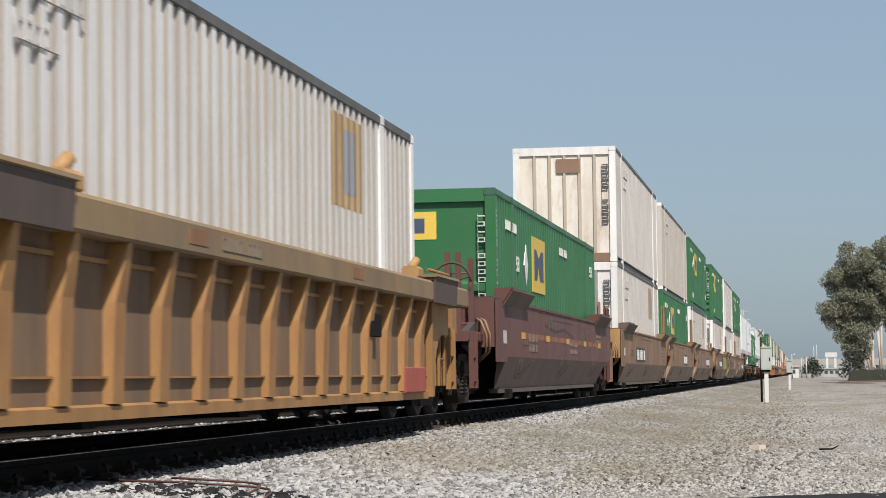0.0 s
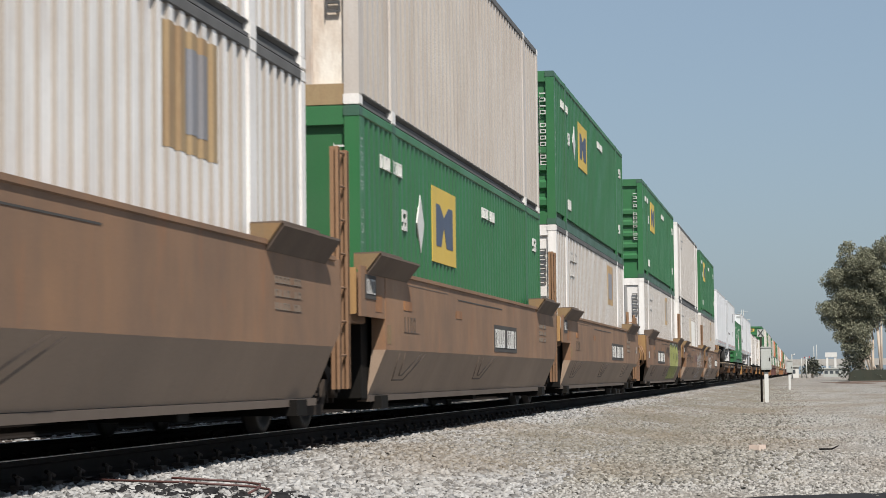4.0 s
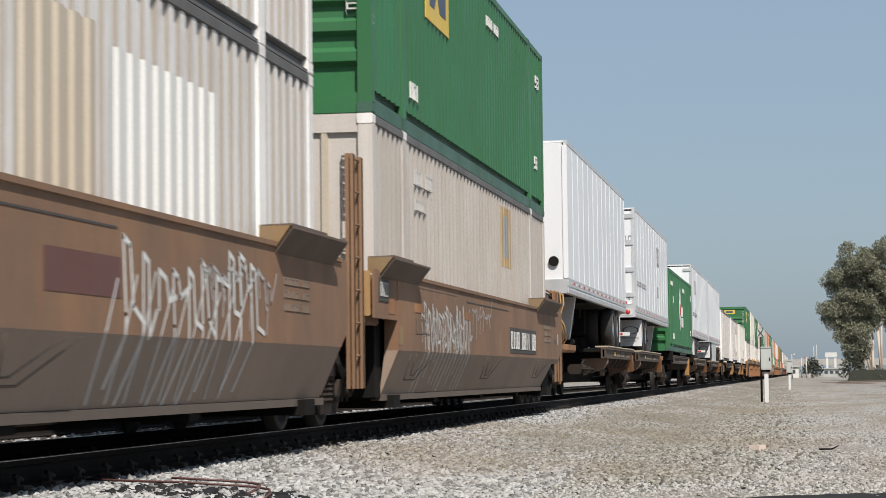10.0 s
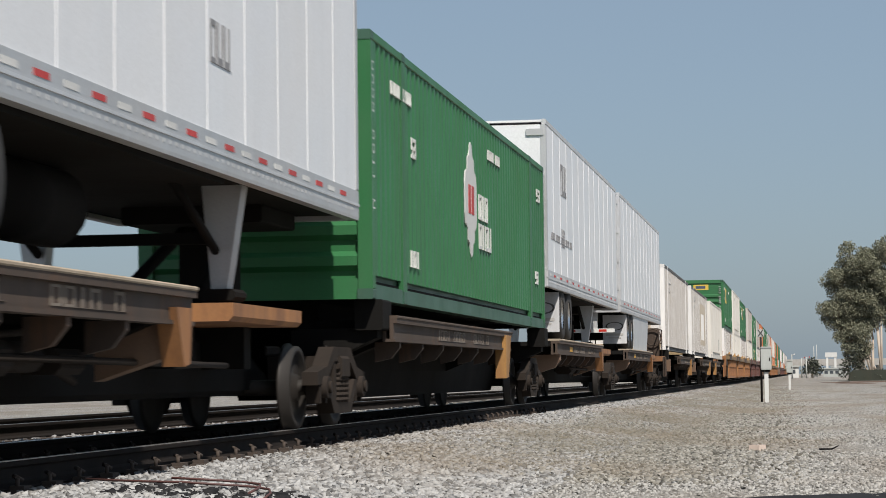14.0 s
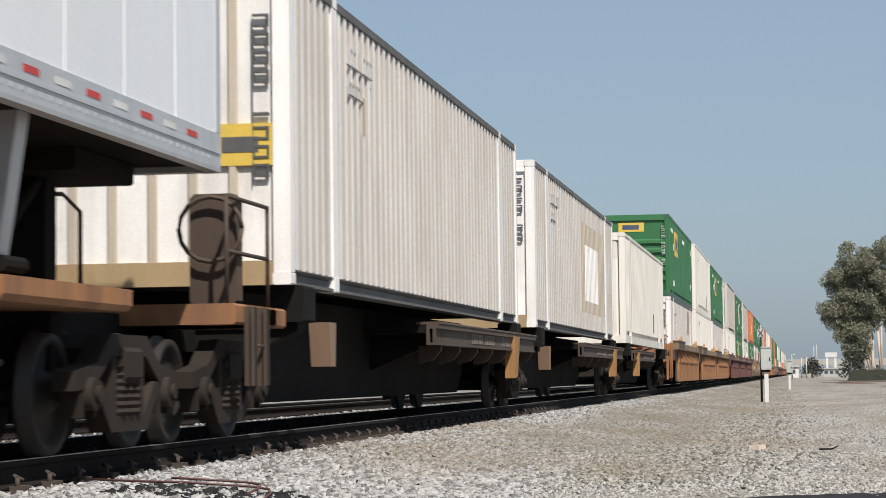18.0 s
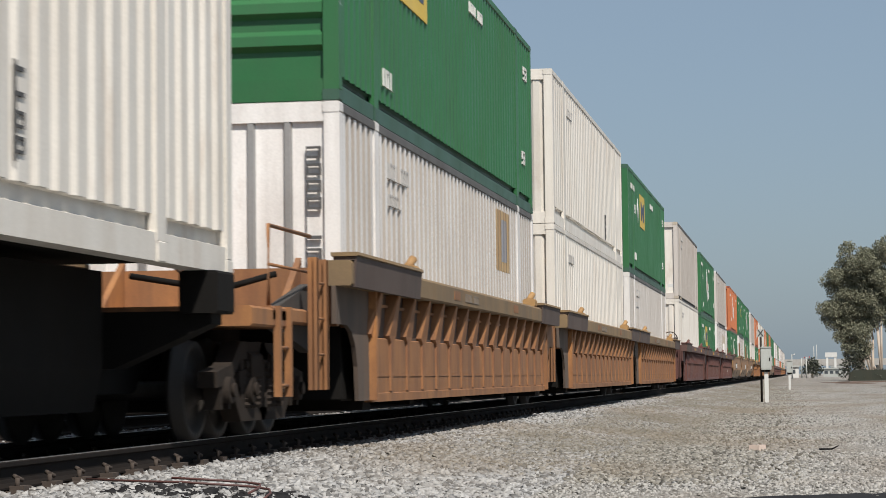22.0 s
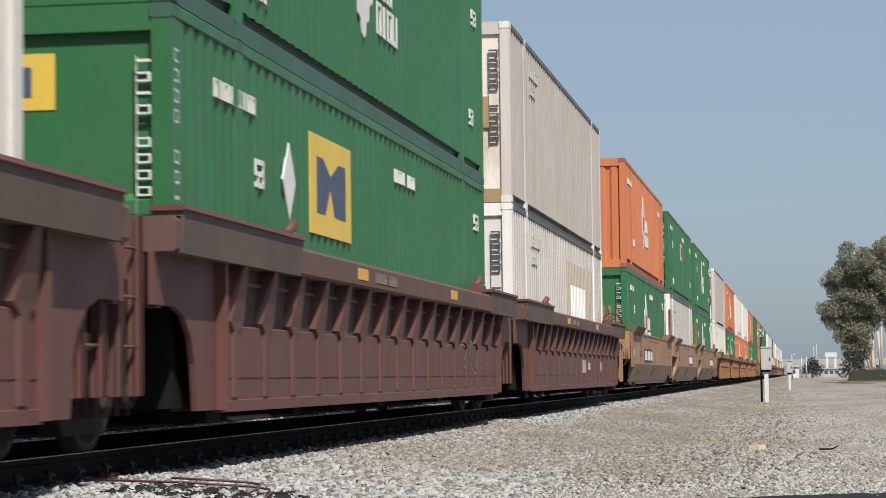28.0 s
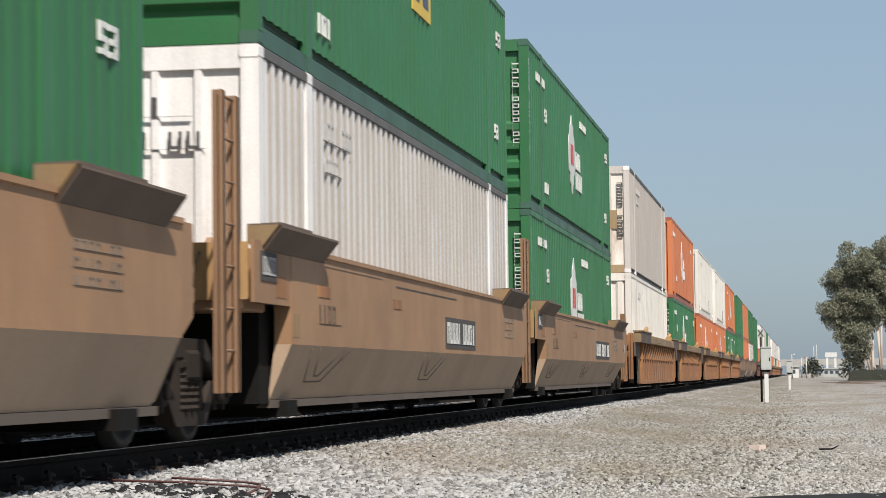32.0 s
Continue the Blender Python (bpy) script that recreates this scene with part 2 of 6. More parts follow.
# ---- mesh helpers ----
class Shape:
    """A mesh in the making: vertices and faces, from boxes, prisms and tubes."""

    def __init__(self):
        self.v, self.f, self.s = [], [], []

    def add(self, verts, faces, smooth=False):
        n = len(self.v)
        self.v += [tuple(p) for p in verts]
        self.f += [tuple(i + n for i in q) for q in faces]
        self.s += [smooth] * len(faces)
        return self

    def box(self, x0, x1, y0, y1, z0, z1, c=0.0):
        """A box, its long edges cut off by c."""
        if c <= 0:
            vs = [(x, y, z) for x in (x0, x1) for y in (y0, y1) for z in (z0, z1)]
            return self.add(vs, [(0, 1, 3, 2), (4, 6, 7, 5), (0, 4, 5, 1), (2, 3, 7, 6), (0, 2, 6, 4), (1, 5, 7, 3)])
        ring = [(x0 + c, z0), (x1 - c, z0), (x1, z0 + c), (x1, z1 - c), (x1 - c, z1), (x0 + c, z1), (x0, z1 - c), (x0, z0 + c)]
        return self.prism_y(ring, y0, y1)

    def prism(self, ring, place, a, b):
        n = len(ring)
        vs = [place(p, q, a) for p, q in ring] + [place(p, q, b) for p, q in ring]
        fs = [(i, (i + 1) % n, n + (i + 1) % n, n + i) for i in range(n)]
        return self.add(vs, fs + [tuple(range(n))[::-1], tuple(range(n, 2 * n))])

    def prism_y(self, ring, a, b):
        return self.prism(ring, lambda p, q, w: (p, w, q), a, b)

    def prism_x(self, ring, a, b):
        return self.prism(ring, lambda p, q, w: (w, p, q), a, b)

    def prism_z(self, ring, a, b):
        return self.prism(ring, lambda p, q, w: (p, q, w), a, b)

    def tube(self, a, b, r, n=10, r2=None, smooth=True):
        a, b = Vector(a), Vector(b)
        r2 = r if r2 is None else r2
        w = (b - a).normalized()
        u = w.orthogonal().normalized()
        t = w.cross(u)
        vs = []
        for p, rad in ((a, r), (b, r2)):
            vs += [p + (u * math.cos(k * math.tau / n) + t * math.sin(k * math.tau / n)) * rad for k in range(n)]
        self.add(vs, [(i, (i + 1) % n, n + (i + 1) % n, n + i) for i in range(n)], smooth)
        m = len(self.v) - 2 * n
        self.f += [tuple(m + i for i in range(n))[::-1], tuple(m + n + i for i in range(n))]
        self.s += [False, False]
        return self

    def lathe_x(self, profile, n=24, y=0.0, z=0.0):
        """Turns (x, radius) pairs round an axis along x."""
        k = len(profile)
        vs = [(px, y + r * math.cos(a * math.tau / n), z + r * math.sin(a * math.tau / n)) for a in range(n) for px, r in profile]
        fs = [(a * k + j, a * k + j + 1, ((a + 1) % n) * k + j + 1, ((a + 1) % n) * k + j) for a in range(n) for j in range(k - 1)]
        return self.add(vs, fs, True)

    def mesh(self, name, mat):
        me = bpy.data.meshes.new(name)
        me.from_pydata(self.v, [], self.f)
        me.polygons.foreach_set("use_smooth", self.s)
        me.materials.append(mat)
        bm = bmesh.new()
        bm.from_mesh(me)
        bmesh.ops.recalc_face_normals(bm, faces=bm.faces)
        bm.to_mesh(me)
        bm.free()
        return me


def sweep(points, r, n=8):
    """A bent round bar through the points, as one closed skin."""
    s = Shape()
    pts = [Vector(p) for p in points]
    vs = []
    for i, p in enumerate(pts):
        w = (pts[min(i + 1, len(pts) - 1)] - pts[max(i - 1, 0)]).normalized()
        u = w.cross(Vector((0.13, 0.21, 1.0))).normalized()
        t = w.cross(u)
        vs += [p + (u * math.cos(k * math.tau / n) + t * math.sin(k * math.tau / n)) * r for k in range(n)]
    fs = [(i * n + k, i * n + (k + 1) % n, (i + 1) * n + (k + 1) % n, (i + 1) * n + k) for i in range(len(pts) - 1) for k in range(n)]
    s.add(vs, fs, True)
    m = len(pts) * n
    s.f += [tuple(range(n))[::-1], tuple(range(m - n, m))]
    s.s += [False, False]
    return s


def part(name, shape, mat, parent, label="", at=None):
    ob = new(name, shape.mesh(name, MAT[mat] if isinstance(mat, str) else mat) if isinstance(shape, Shape) else shape)
    ob.parent = parent
    if at:
        ob.location = at
    if label:
        tagged(ob, label)
    return ob


def S():
    return Shape()


def wave_wall(side, x, y0, y1, z0, z1, period, depth, flat=0.45, inner=0.06, slant=0.0):
    """A corrugated sheet wall along y; side is +1 or -1 for the way that it faces."""
    n = max(1, round((y1 - y0) / period))
    p = (y1 - y0) / n
    ring = []
    for i in range(n):
        a = y0 + i * p
        slope = slant / 2 if slant else 0.5 * p * (1 - flat) * 0.35
        ring += [(x - side * depth, a), (x - side * depth, a + p * (1 - flat) / 2 - slope), (x, a + p * (1 - flat) / 2 + slope),
                 (x, a + p * (1 + flat) / 2 - slope), (x - side * depth, a + p * (1 + flat) / 2 + slope)]
    ring.append((x - side * depth, y1))
    out = [(px, py) for px, py in ring]
    k = len(out)
    vs = [(px, py, z0) for px, py in out] + [(px, py, z1) for px, py in out]
    fs = [(i, i + 1, k + i + 1, k + i) for i in range(k - 1)]
    s = Shape().add(vs, fs)
    xi = x - side * (depth + inner)
    s.add([(xi, y0, z0), (xi, y1, z0), (xi, y1, z1), (xi, y0, z1)], [(0, 1, 2, 3)])
    return s


def darken_rib_faces(ob, mat):
    """A darker second material on the leading faces of a sheet wall's ribs."""
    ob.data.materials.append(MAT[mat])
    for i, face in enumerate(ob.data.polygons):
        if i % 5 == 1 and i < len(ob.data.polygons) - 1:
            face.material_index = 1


# ---- containers ----
L, HW, HC = 16.15, 1.295, 2.9      # 53-foot box: length, half width, height


def comb(n, w, h, gap, seed):
    """An outline for a line of lettering that cannot be read: letter-sized bars, open and closed, on a hairline."""
    r = random.Random(seed)
    t, e, ring = 0.002, 0.0006, [(0.0, 0.0)]
    for i in range(n):
        a, kind = i * (w + gap), r.choice("OOOnUI") if i % 5 != 4 else ""
        b, s, mid = a + w, w * 0.19, a + w / 2
        if kind == "O":
            ring += [(a, t), (a, h), (b, h), (b, t), (mid + e, t), (mid + e, h * 0.13), (b - s, h * 0.13), (b - s, h * 0.87), (a + s, h * 0.87), (a + s, h * 0.13), (mid, h * 0.13), (mid, t)]
        elif kind == "n":
            ring += [(a, t), (a, h), (b, h), (b, t), (b - s, t), (b - s, h * 0.82), (a + s, h * 0.82), (a + s, t)]
        elif kind == "U":
            ring += [(a, t), (a, h), (a + s, h), (a + s, h * 0.18), (b - s, h * 0.18), (b - s, h), (b, h), (b, t)]
        elif kind == "I":
            ring += [(a + w * 0.36, t), (a + w * 0.36, h), (a + w * 0.64, h), (a + w * 0.64, t)]
    return ring + [(n * (w + gap), t), (n * (w + gap), 0.0)]


def write_side(ob, mat, x, y, z, n, w=0.1, h=0.17, down=False, gap=0.05):
    """A line of plain lettering-sized strokes on a side wall at x."""
    ring = comb(n, w, h, gap, int(y * 10 + z * 7))
    ring = [(y + q, z + h - p) for p, q in ring] if down else [(y + p, z + q) for p, q in ring]
    part("lettering", S().prism_x(ring, x - 0.02, x + 0.004), mat, ob)


def write_end(ob, mat, y, x, z, n, w=0.1, h=0.17, down=False, gap=0.05):
    ring = comb(n, w, h, gap, int(x * 10 + z * 7))
    ring = [(x + q, z + h - p) for p, q in ring] if down else [(x + p, z + q) for p, q in ring]
    part("lettering", S().prism_y(ring, y - 0.004, y + 0.02), mat, ob)


NUMERAL = {"5": [(0, 0), (1, 0), (1, 0.58), (0.26, 0.58), (0.26, 0.82), (1, 0.82), (1, 1), (0, 1), (0, 0.4), (0.74, 0.4), (0.74, 0.18), (0, 0.18)],
           "3": [(0, 0), (1, 0), (1, 1), (0, 1), (0, 0.82), (0.74, 0.82), (0.74, 0.59), (0.2, 0.59), (0.2, 0.41), (0.74, 0.41), (0.74, 0.18), (0, 0.18)]}


def write_number(ob, mat, x, y, z, w, h, text="53"):
    """The container's length in feet, painted on its side."""
    for i, c in enumerate(text):
        part("numeral", S().prism_x([(y + i * w * 1.35 + p * w, z + q * h) for p, q in NUMERAL[c]], x - 0.02, x + 0.004), mat, ob)


TEMPLATES = {}


def container(style, light=False):
    """A 53-foot box with its front end at y = 0, built once for each style."""
    o = STYLES[style]
    body, rails = o["body"], o["rails"]
    ob = new("shipping_container")
    tagged(ob, o["label"], "shipping container", "containers on the train")
    period, depth = o.get("wave", (0.5, 0.03))
    posts = (1.98, L - 1.98)
    sole = o.get("sole", 0.15)
    if light:
        for side in (1, -1):
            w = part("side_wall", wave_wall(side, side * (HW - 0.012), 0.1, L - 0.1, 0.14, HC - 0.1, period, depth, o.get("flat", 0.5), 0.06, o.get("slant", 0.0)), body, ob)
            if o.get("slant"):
                darken_rib_faces(w, "rib_taupe")
            part("bottom_rail", S().box(side * (HW - 0.2), side * (HW - 0.03), 0.0, L, 0.0, 0.15, 0.02), rails, ob)
            part("top_rail", S().box(side * (HW - 0.1), side * HW, 0.0, L, HC - 0.1, HC, 0.01), o.get("top", rails), ob)
        part("roof", S().box(-HW + 0.02, HW - 0.02, 0.05, L - 0.05, HC - 0.06, HC - 0.015), body, ob)
        part("front_wall", S().box(-HW + 0.02, HW - 0.02, 0.02, 0.1, 0.0, HC - 0.02, 0.02), body, ob)
        part("rear_door", S().box(-HW + 0.02, HW - 0.02, L - 0.1, L - 0.02, 0.0, HC - 0.02, 0.02), body, ob)
        return ob
    for side in (1, -1):
        for name, a, b in (("side_wall", 0.14, posts[0] - 0.12), ("side_wall", posts[0] + 0.12, posts[1] - 0.12), ("side_wall", posts[1] + 0.12, L - 0.14)):
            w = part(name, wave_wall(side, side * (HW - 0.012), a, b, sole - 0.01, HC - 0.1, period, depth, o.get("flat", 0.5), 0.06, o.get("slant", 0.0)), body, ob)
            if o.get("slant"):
                darken_rib_faces(w, "rib_taupe")
        for p in posts:
            part("side_post", S().box(side * (HW - 0.07), side * (HW - 0.002), p - 0.12, p + 0.12, 0.14, HC - 0.08, 0.008), body, ob)
            part("corner_casting", S().box(side * (HW - 0.17), side * (HW + 0.004), p - 0.1, p + 0.1, -0.005, 0.15, 0.012), rails, ob)
            part("corner_casting", S().box(side * (HW - 0.17), side * (HW + 0.004), p - 0.1, p + 0.1, HC - 0.1, HC + 0.01, 0.012), rails, ob)
        if sole > 0.2:
            part("bottom_rail", S().prism_y([(side * (HW - 0.06), sole), (side * (HW - 0.085), sole - 0.015), (side * (HW - 0.085), sole * 0.66), (side * (HW - 0.012), sole * 0.6),
                                             (side * (HW - 0.012), 0.0), (side * (HW - 0.2), 0.0), (side * (HW - 0.2), sole)], 0.1, L - 0.1), o.get("bottom", rails), ob)
        else:
            part("bottom_rail", S().prism_y([(side * (HW - 0.02), sole), (side * (HW - 0.02), sole - 0.02), (side * (HW - 0.06), sole - 0.04), (side * (HW - 0.06), 0.04),
                                         (side * (HW - 0.01), 0.03), (side * (HW - 0.01), 0.0), (side * (HW - 0.2), 0.0), (side * (HW - 0.2), sole)], 0.1, L - 0.1), o.get("bottom", rails), ob)
        part("top_rail", S().box(side * (HW - 0.1), side * HW, 0.1, L - 0.1, HC - 0.1, HC, 0.01), o.get("top", rails), ob)
        for y in (0.0, L - 0.16):
            part("corner_post", S().box(side * (HW - 0.16), side * HW, y, y + 0.16, 0.1, HC - 0.1, 0.015), body, ob)
            for z in (0.0, HC - 0.11):
                part("corner_casting", S().box(side * (HW - 0.17), side * (HW + 0.003), y - 0.006, y + 0.172, z, z + 0.11, 0.012), rails, ob)
    part("roof", S().box(-HW + 0.02, HW - 0.02, 0.05, L - 0.05, HC - 0.06, HC - 0.015), body, ob)
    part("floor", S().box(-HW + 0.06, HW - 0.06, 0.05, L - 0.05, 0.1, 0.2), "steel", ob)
    # the front end, which faces the way that the train goes
    part("front_sill", S().box(-HW + 0.16, HW - 0.16, 0.01, 0.12, 0.0, 0.22, 0.01), o.get("sill", body), ob)
    part("front_header", S().box(-HW + 0.16, HW - 0.16, 0.01, 0.12, HC - 0.2, HC, 0.01), body, ob)
    if o["end"] == "panel":
        part("front_wall", S().box(-HW + 0.15, HW - 0.15, 0.05, 0.1, 0.2, HC - 0.18), o.get("front", body), ob)
        for k in range(1, 6):
            x = -HW + 0.16 + k * (2 * HW - 0.32) / 6
            part("front_post", S().prism_z([(x - 0.05, 0.06), (x - 0.03, 0.015), (x + 0.03, 0.015), (x + 0.05, 0.06)], 0.2, HC - 0.18), o.get("end_posts", {}).get(k, o.get("end_post", body)), ob)
    elif o["end"] == "wave":
        n, ring = 7, []      # seven deep folds
        d = (2 * HW - 0.3) / n
        for k in range(n):
            a = -HW + 0.15 + k * d
            ring += [(a, 0.075), (a + d * 0.15, 0.075), (a + d * 0.35, 0.03), (a + d * 0.7, 0.03), (a + d * 0.9, 0.075)]
        w = S().prism_z(ring + [(HW - 0.15, 0.075), (HW - 0.15, 0.12), (-HW + 0.15, 0.12)], 0.2, HC - 0.18)
        part("front_wall", w, body, ob)
        if style == "cream_rust":
            a = -HW + 0.15 + 5 * d
            strip = [(a + e, q - 0.003) for b in (0, d) for e, q in ((b, 0.075), (b + d * 0.15, 0.075), (b + d * 0.35, 0.03), (b + d * 0.7, 0.03), (b + d * 0.9, 0.075))]
            part("rust_stain", S().prism_z(strip + [(a + 1.9 * d, 0.09), (a, 0.09)], 0.22, 2.2), RUST_STREAK, ob)
    else:
        lo, hi = o.get("ribs", (0.3, 1.35))
        part("front_wall", S().box(-HW + 0.15, HW - 0.15, 0.07, 0.12, 0.2, HC - 0.18), o.get("front", body), ob)
        z = lo
        while z < hi:
            part("front_rib", S().prism_x([(0.075, z), (0.0, z + 0.06), (0.0, z + 0.16), (0.075, z + 0.22)], -HW + 0.17, HW - 0.17), body, ob)
            z += 0.33
    part("rear_door", S().box(-HW + 0.15, -0.01, L - 0.1, L - 0.03, 0.2, HC - 0.15, 0.01), body, ob)
    part("rear_door", S().box(0.01, HW - 0.15, L - 0.1, L - 0.03, 0.2, HC - 0.15, 0.01), body, ob)
    # markings
    for i, (nm, mat, y0, y1, z0, z1) in enumerate(o.get("marks", ())):
        w0, w1 = posts[0] + 0.12, posts[1] - 0.12
        p = (w1 - w0) / round((w1 - w0) / period)
        y0, y1 = w0 + round((y0 - w0) / p) * p, w0 + round((y1 - w0) / p) * p
        shape = wave_wall(1, HW - 0.009 + 0.003 * i, y0, y1, z0, z1, p, depth, o.get("flat", 0.5), 0.002, o.get("slant", 0.0))
        part(nm, shape, mat, ob)
    for mat, y, z, n, w, h, down in o.get("writing", ()):
        if n == 2:
            write_number(ob, mat, HW - 0.004, y, z, w * 0.8, h)
        else:
            write_side(ob, mat, HW - 0.004, y, z, n, w, h, down)
    for i, (nm, mat, x0, x1, z0, z1) in enumerate(o.get("end_marks", ())):
        front = 0.026 if style == "cream_rust" else 0.01 if o["end"] == "panel" else (0.062 if z0 > 1.5 or style == "grey_flat" else -0.003)
        part(nm, S().box(x0, x1, front - 0.005 * i, 0.09, z0, z1), mat, ob)
    for mat, x, z, n, w, h, down in o.get("end_writing", ()):
        write_end(ob, mat, 0.005 if o["end"] == "panel" else 0.0, x, z, n, w, h, down)
    if o.get("emblem"):
        y, z, k = o["emblem"]
        half = [(0.0, 1.12), (0.2, 1.05), (0.28, 0.86), (0.55, 0.8), (0.6, 0.58), (0.92, 0.5), (1.0, 0.3)]
        outline = half + [(p, -q) for p, q in reversed(half)] + [(-p, -q) for p, q in half[1:]] + [(-p, q) for p, q in reversed(half[1:])]
        part("emblem", S().prism_x([(y + k * (1 + 0.8 * p), z + 0.72 * q) for p, q in outline], HW - 0.02, HW - 0.003), "mark_white", ob, "white leaf-like emblem")
        for a in (0.62, 1.06):
            part("emblem_mark", S().box(HW - 0.01, HW + 0.002, y + a * k, y + (a + 0.32) * k, z - 0.2, z + 0.2), "logo_red", ob)
        for i, n in enumerate((3, 4)):
            write_side(ob, "mark_white", HW - 0.003, y + 2.1 * k, z - 0.22 - 0.42 * i, n, 0.27, 0.36)
    if o.get("diamond"):
        part("diamond_decal", S().prism_x([(3.75, 1.55), (4.0, 1.9), (3.75, 2.25), (3.5, 1.9)], HW - 0.02, HW - 0.003), "mark_white", ob, "pale diamond-shaped decal")
    if o.get("panel"):
        y, z, h = o["panel"]
        part("logo_panel", S().box(HW - 0.02, HW - 0.003, y, y + h * 2.0, z, z + h), "logo_yellow", ob, "yellow logo panel with dark shape")
        part("logo_shape", S().prism_x([(y + h * 0.3, z + h * 0.22), (y + h * 0.7, z + h * 0.22), (y + h * 0.95, z + h * 0.5), (y + h * 1.15, z + h * 0.22), (y + h * 1.7, z + h * 0.22), (y + h * 1.7, z + h * 0.78), (y + h * 1.35, z + h * 0.78), (y + h * 0.95, z + h * 0.62), (y + h * 0.6, z + h * 0.78), (y + h * 0.3, z + h * 0.78)], HW - 0.006, HW + 0.001), "logo_blue", ob)
    return ob


def streak_material():
    """Cream paint with one brown run of rust that thins out upwards, and a paler wash below it."""
    m, nt, out = nodes_of("rust_run_on_cream_paint")
    tc, sep = nt.nodes.new("ShaderNodeTexCoord"), nt.nodes.new("ShaderNodeSeparateXYZ")
    nt.links.new(tc.outputs["Object"], sep.inputs[0])
    x, z, grain = sep.outputs["X"], sep.outputs["Z"], ramp(nt, noise_node(nt, 5.0, 6.0, (3, 1, 0.25)), 0.3, 0.65)

    def times(a, b):
        n = nt.nodes.new("ShaderNodeMath")
        n.operation = "MULTIPLY"
        nt.links.new(a, n.inputs[0])
        nt.links.new(b, n.inputs[1])
        return n.outputs[0]
    run_mask = times(times(ramp(nt, x, 0.58, 0.67), ramp(nt, x, 0.86, 0.74)), times(ramp(nt, z, 2.05, 1.0), ramp(nt, z, 0.72, 0.84)))
    wash = times(times(ramp(nt, x, 0.56, 0.72), ramp(nt, x, 1.12, 0.9)), times(ramp(nt, z, 1.0, 0.35, 0, 0.55), grain))
    c = mix(nt, wash, (0.66, 0.63, 0.575), (0.4, 0.25, 0.1))
    c = mix(nt, ramp(nt, run_mask, 0, 1, 0, 0.92), c, (0.13, 0.075, 0.045))
    nt.links.new(c, out.inputs["Base Color"])
    out.inputs["Roughness"].default_value = 0.6
    return m


RUST_STREAK = streak_material()
GREEN_WRITING = [("mark_white", 0.05, 2.45, 11, 0.1, 0.12, True), ("mark_white", 1.2, 2.35, 9, 0.1, 0.15, False), ("mark_white", 2.5, 1.75, 2, 0.16, 0.24, False),
                 ("mark_white", 9.0, 2.35, 8, 0.12, 0.15, False), ("mark_white", 15.2, 2.2, 2, 0.2, 0.22, False), ("mark_white", 14.9, 0.75, 2, 0.16, 0.22, False), ("mark_white", 2.4, 0.45, 3, 0.16, 0.2, False)]
GREEN_END = [("mark_white", 1.02, 2.4, 12, 0.07, 0.11, True)]
GREEN = dict(body="green", rails="green_dark", sole=0.27, wave=(0.29, 0.022), flat=0.5, end="ribs", writing=GREEN_WRITING, end_writing=GREEN_END, top="green")
WHITE_WRITING = [("mark_grey", 2.6, 2.35, 8, 0.12, 0.18, False), ("mark_grey", 2.7, 2.05, 5, 0.1, 0.13, False)]
# The dark gap between stacked boxes is put into the bottom rail's colour.
WHITE = dict(body="white", rails="white", bottom="roof_dark", wave=(0.31, 0.03), flat=0.5, slant=0.03, end="panel", top="roof_dark", writing=WHITE_WRITING,
             end_writing=[("mark_black", 0.95, 2.3, 9, 0.12, 0.15, True)])
PATCH = [("ghost_patch", "ochre_patch", 11.7, 13.2, 1.75, 2.68), ("ghost_patch", "blue_patch", 12.2, 12.85, 1.9, 2.55)]
LOW_PATCH = [("ghost_patch", "ochre_patch", 10.4, 11.6, 1.75, 2.68), ("ghost_patch", "rail_grey", 10.7, 11.3, 1.9, 2.55)]
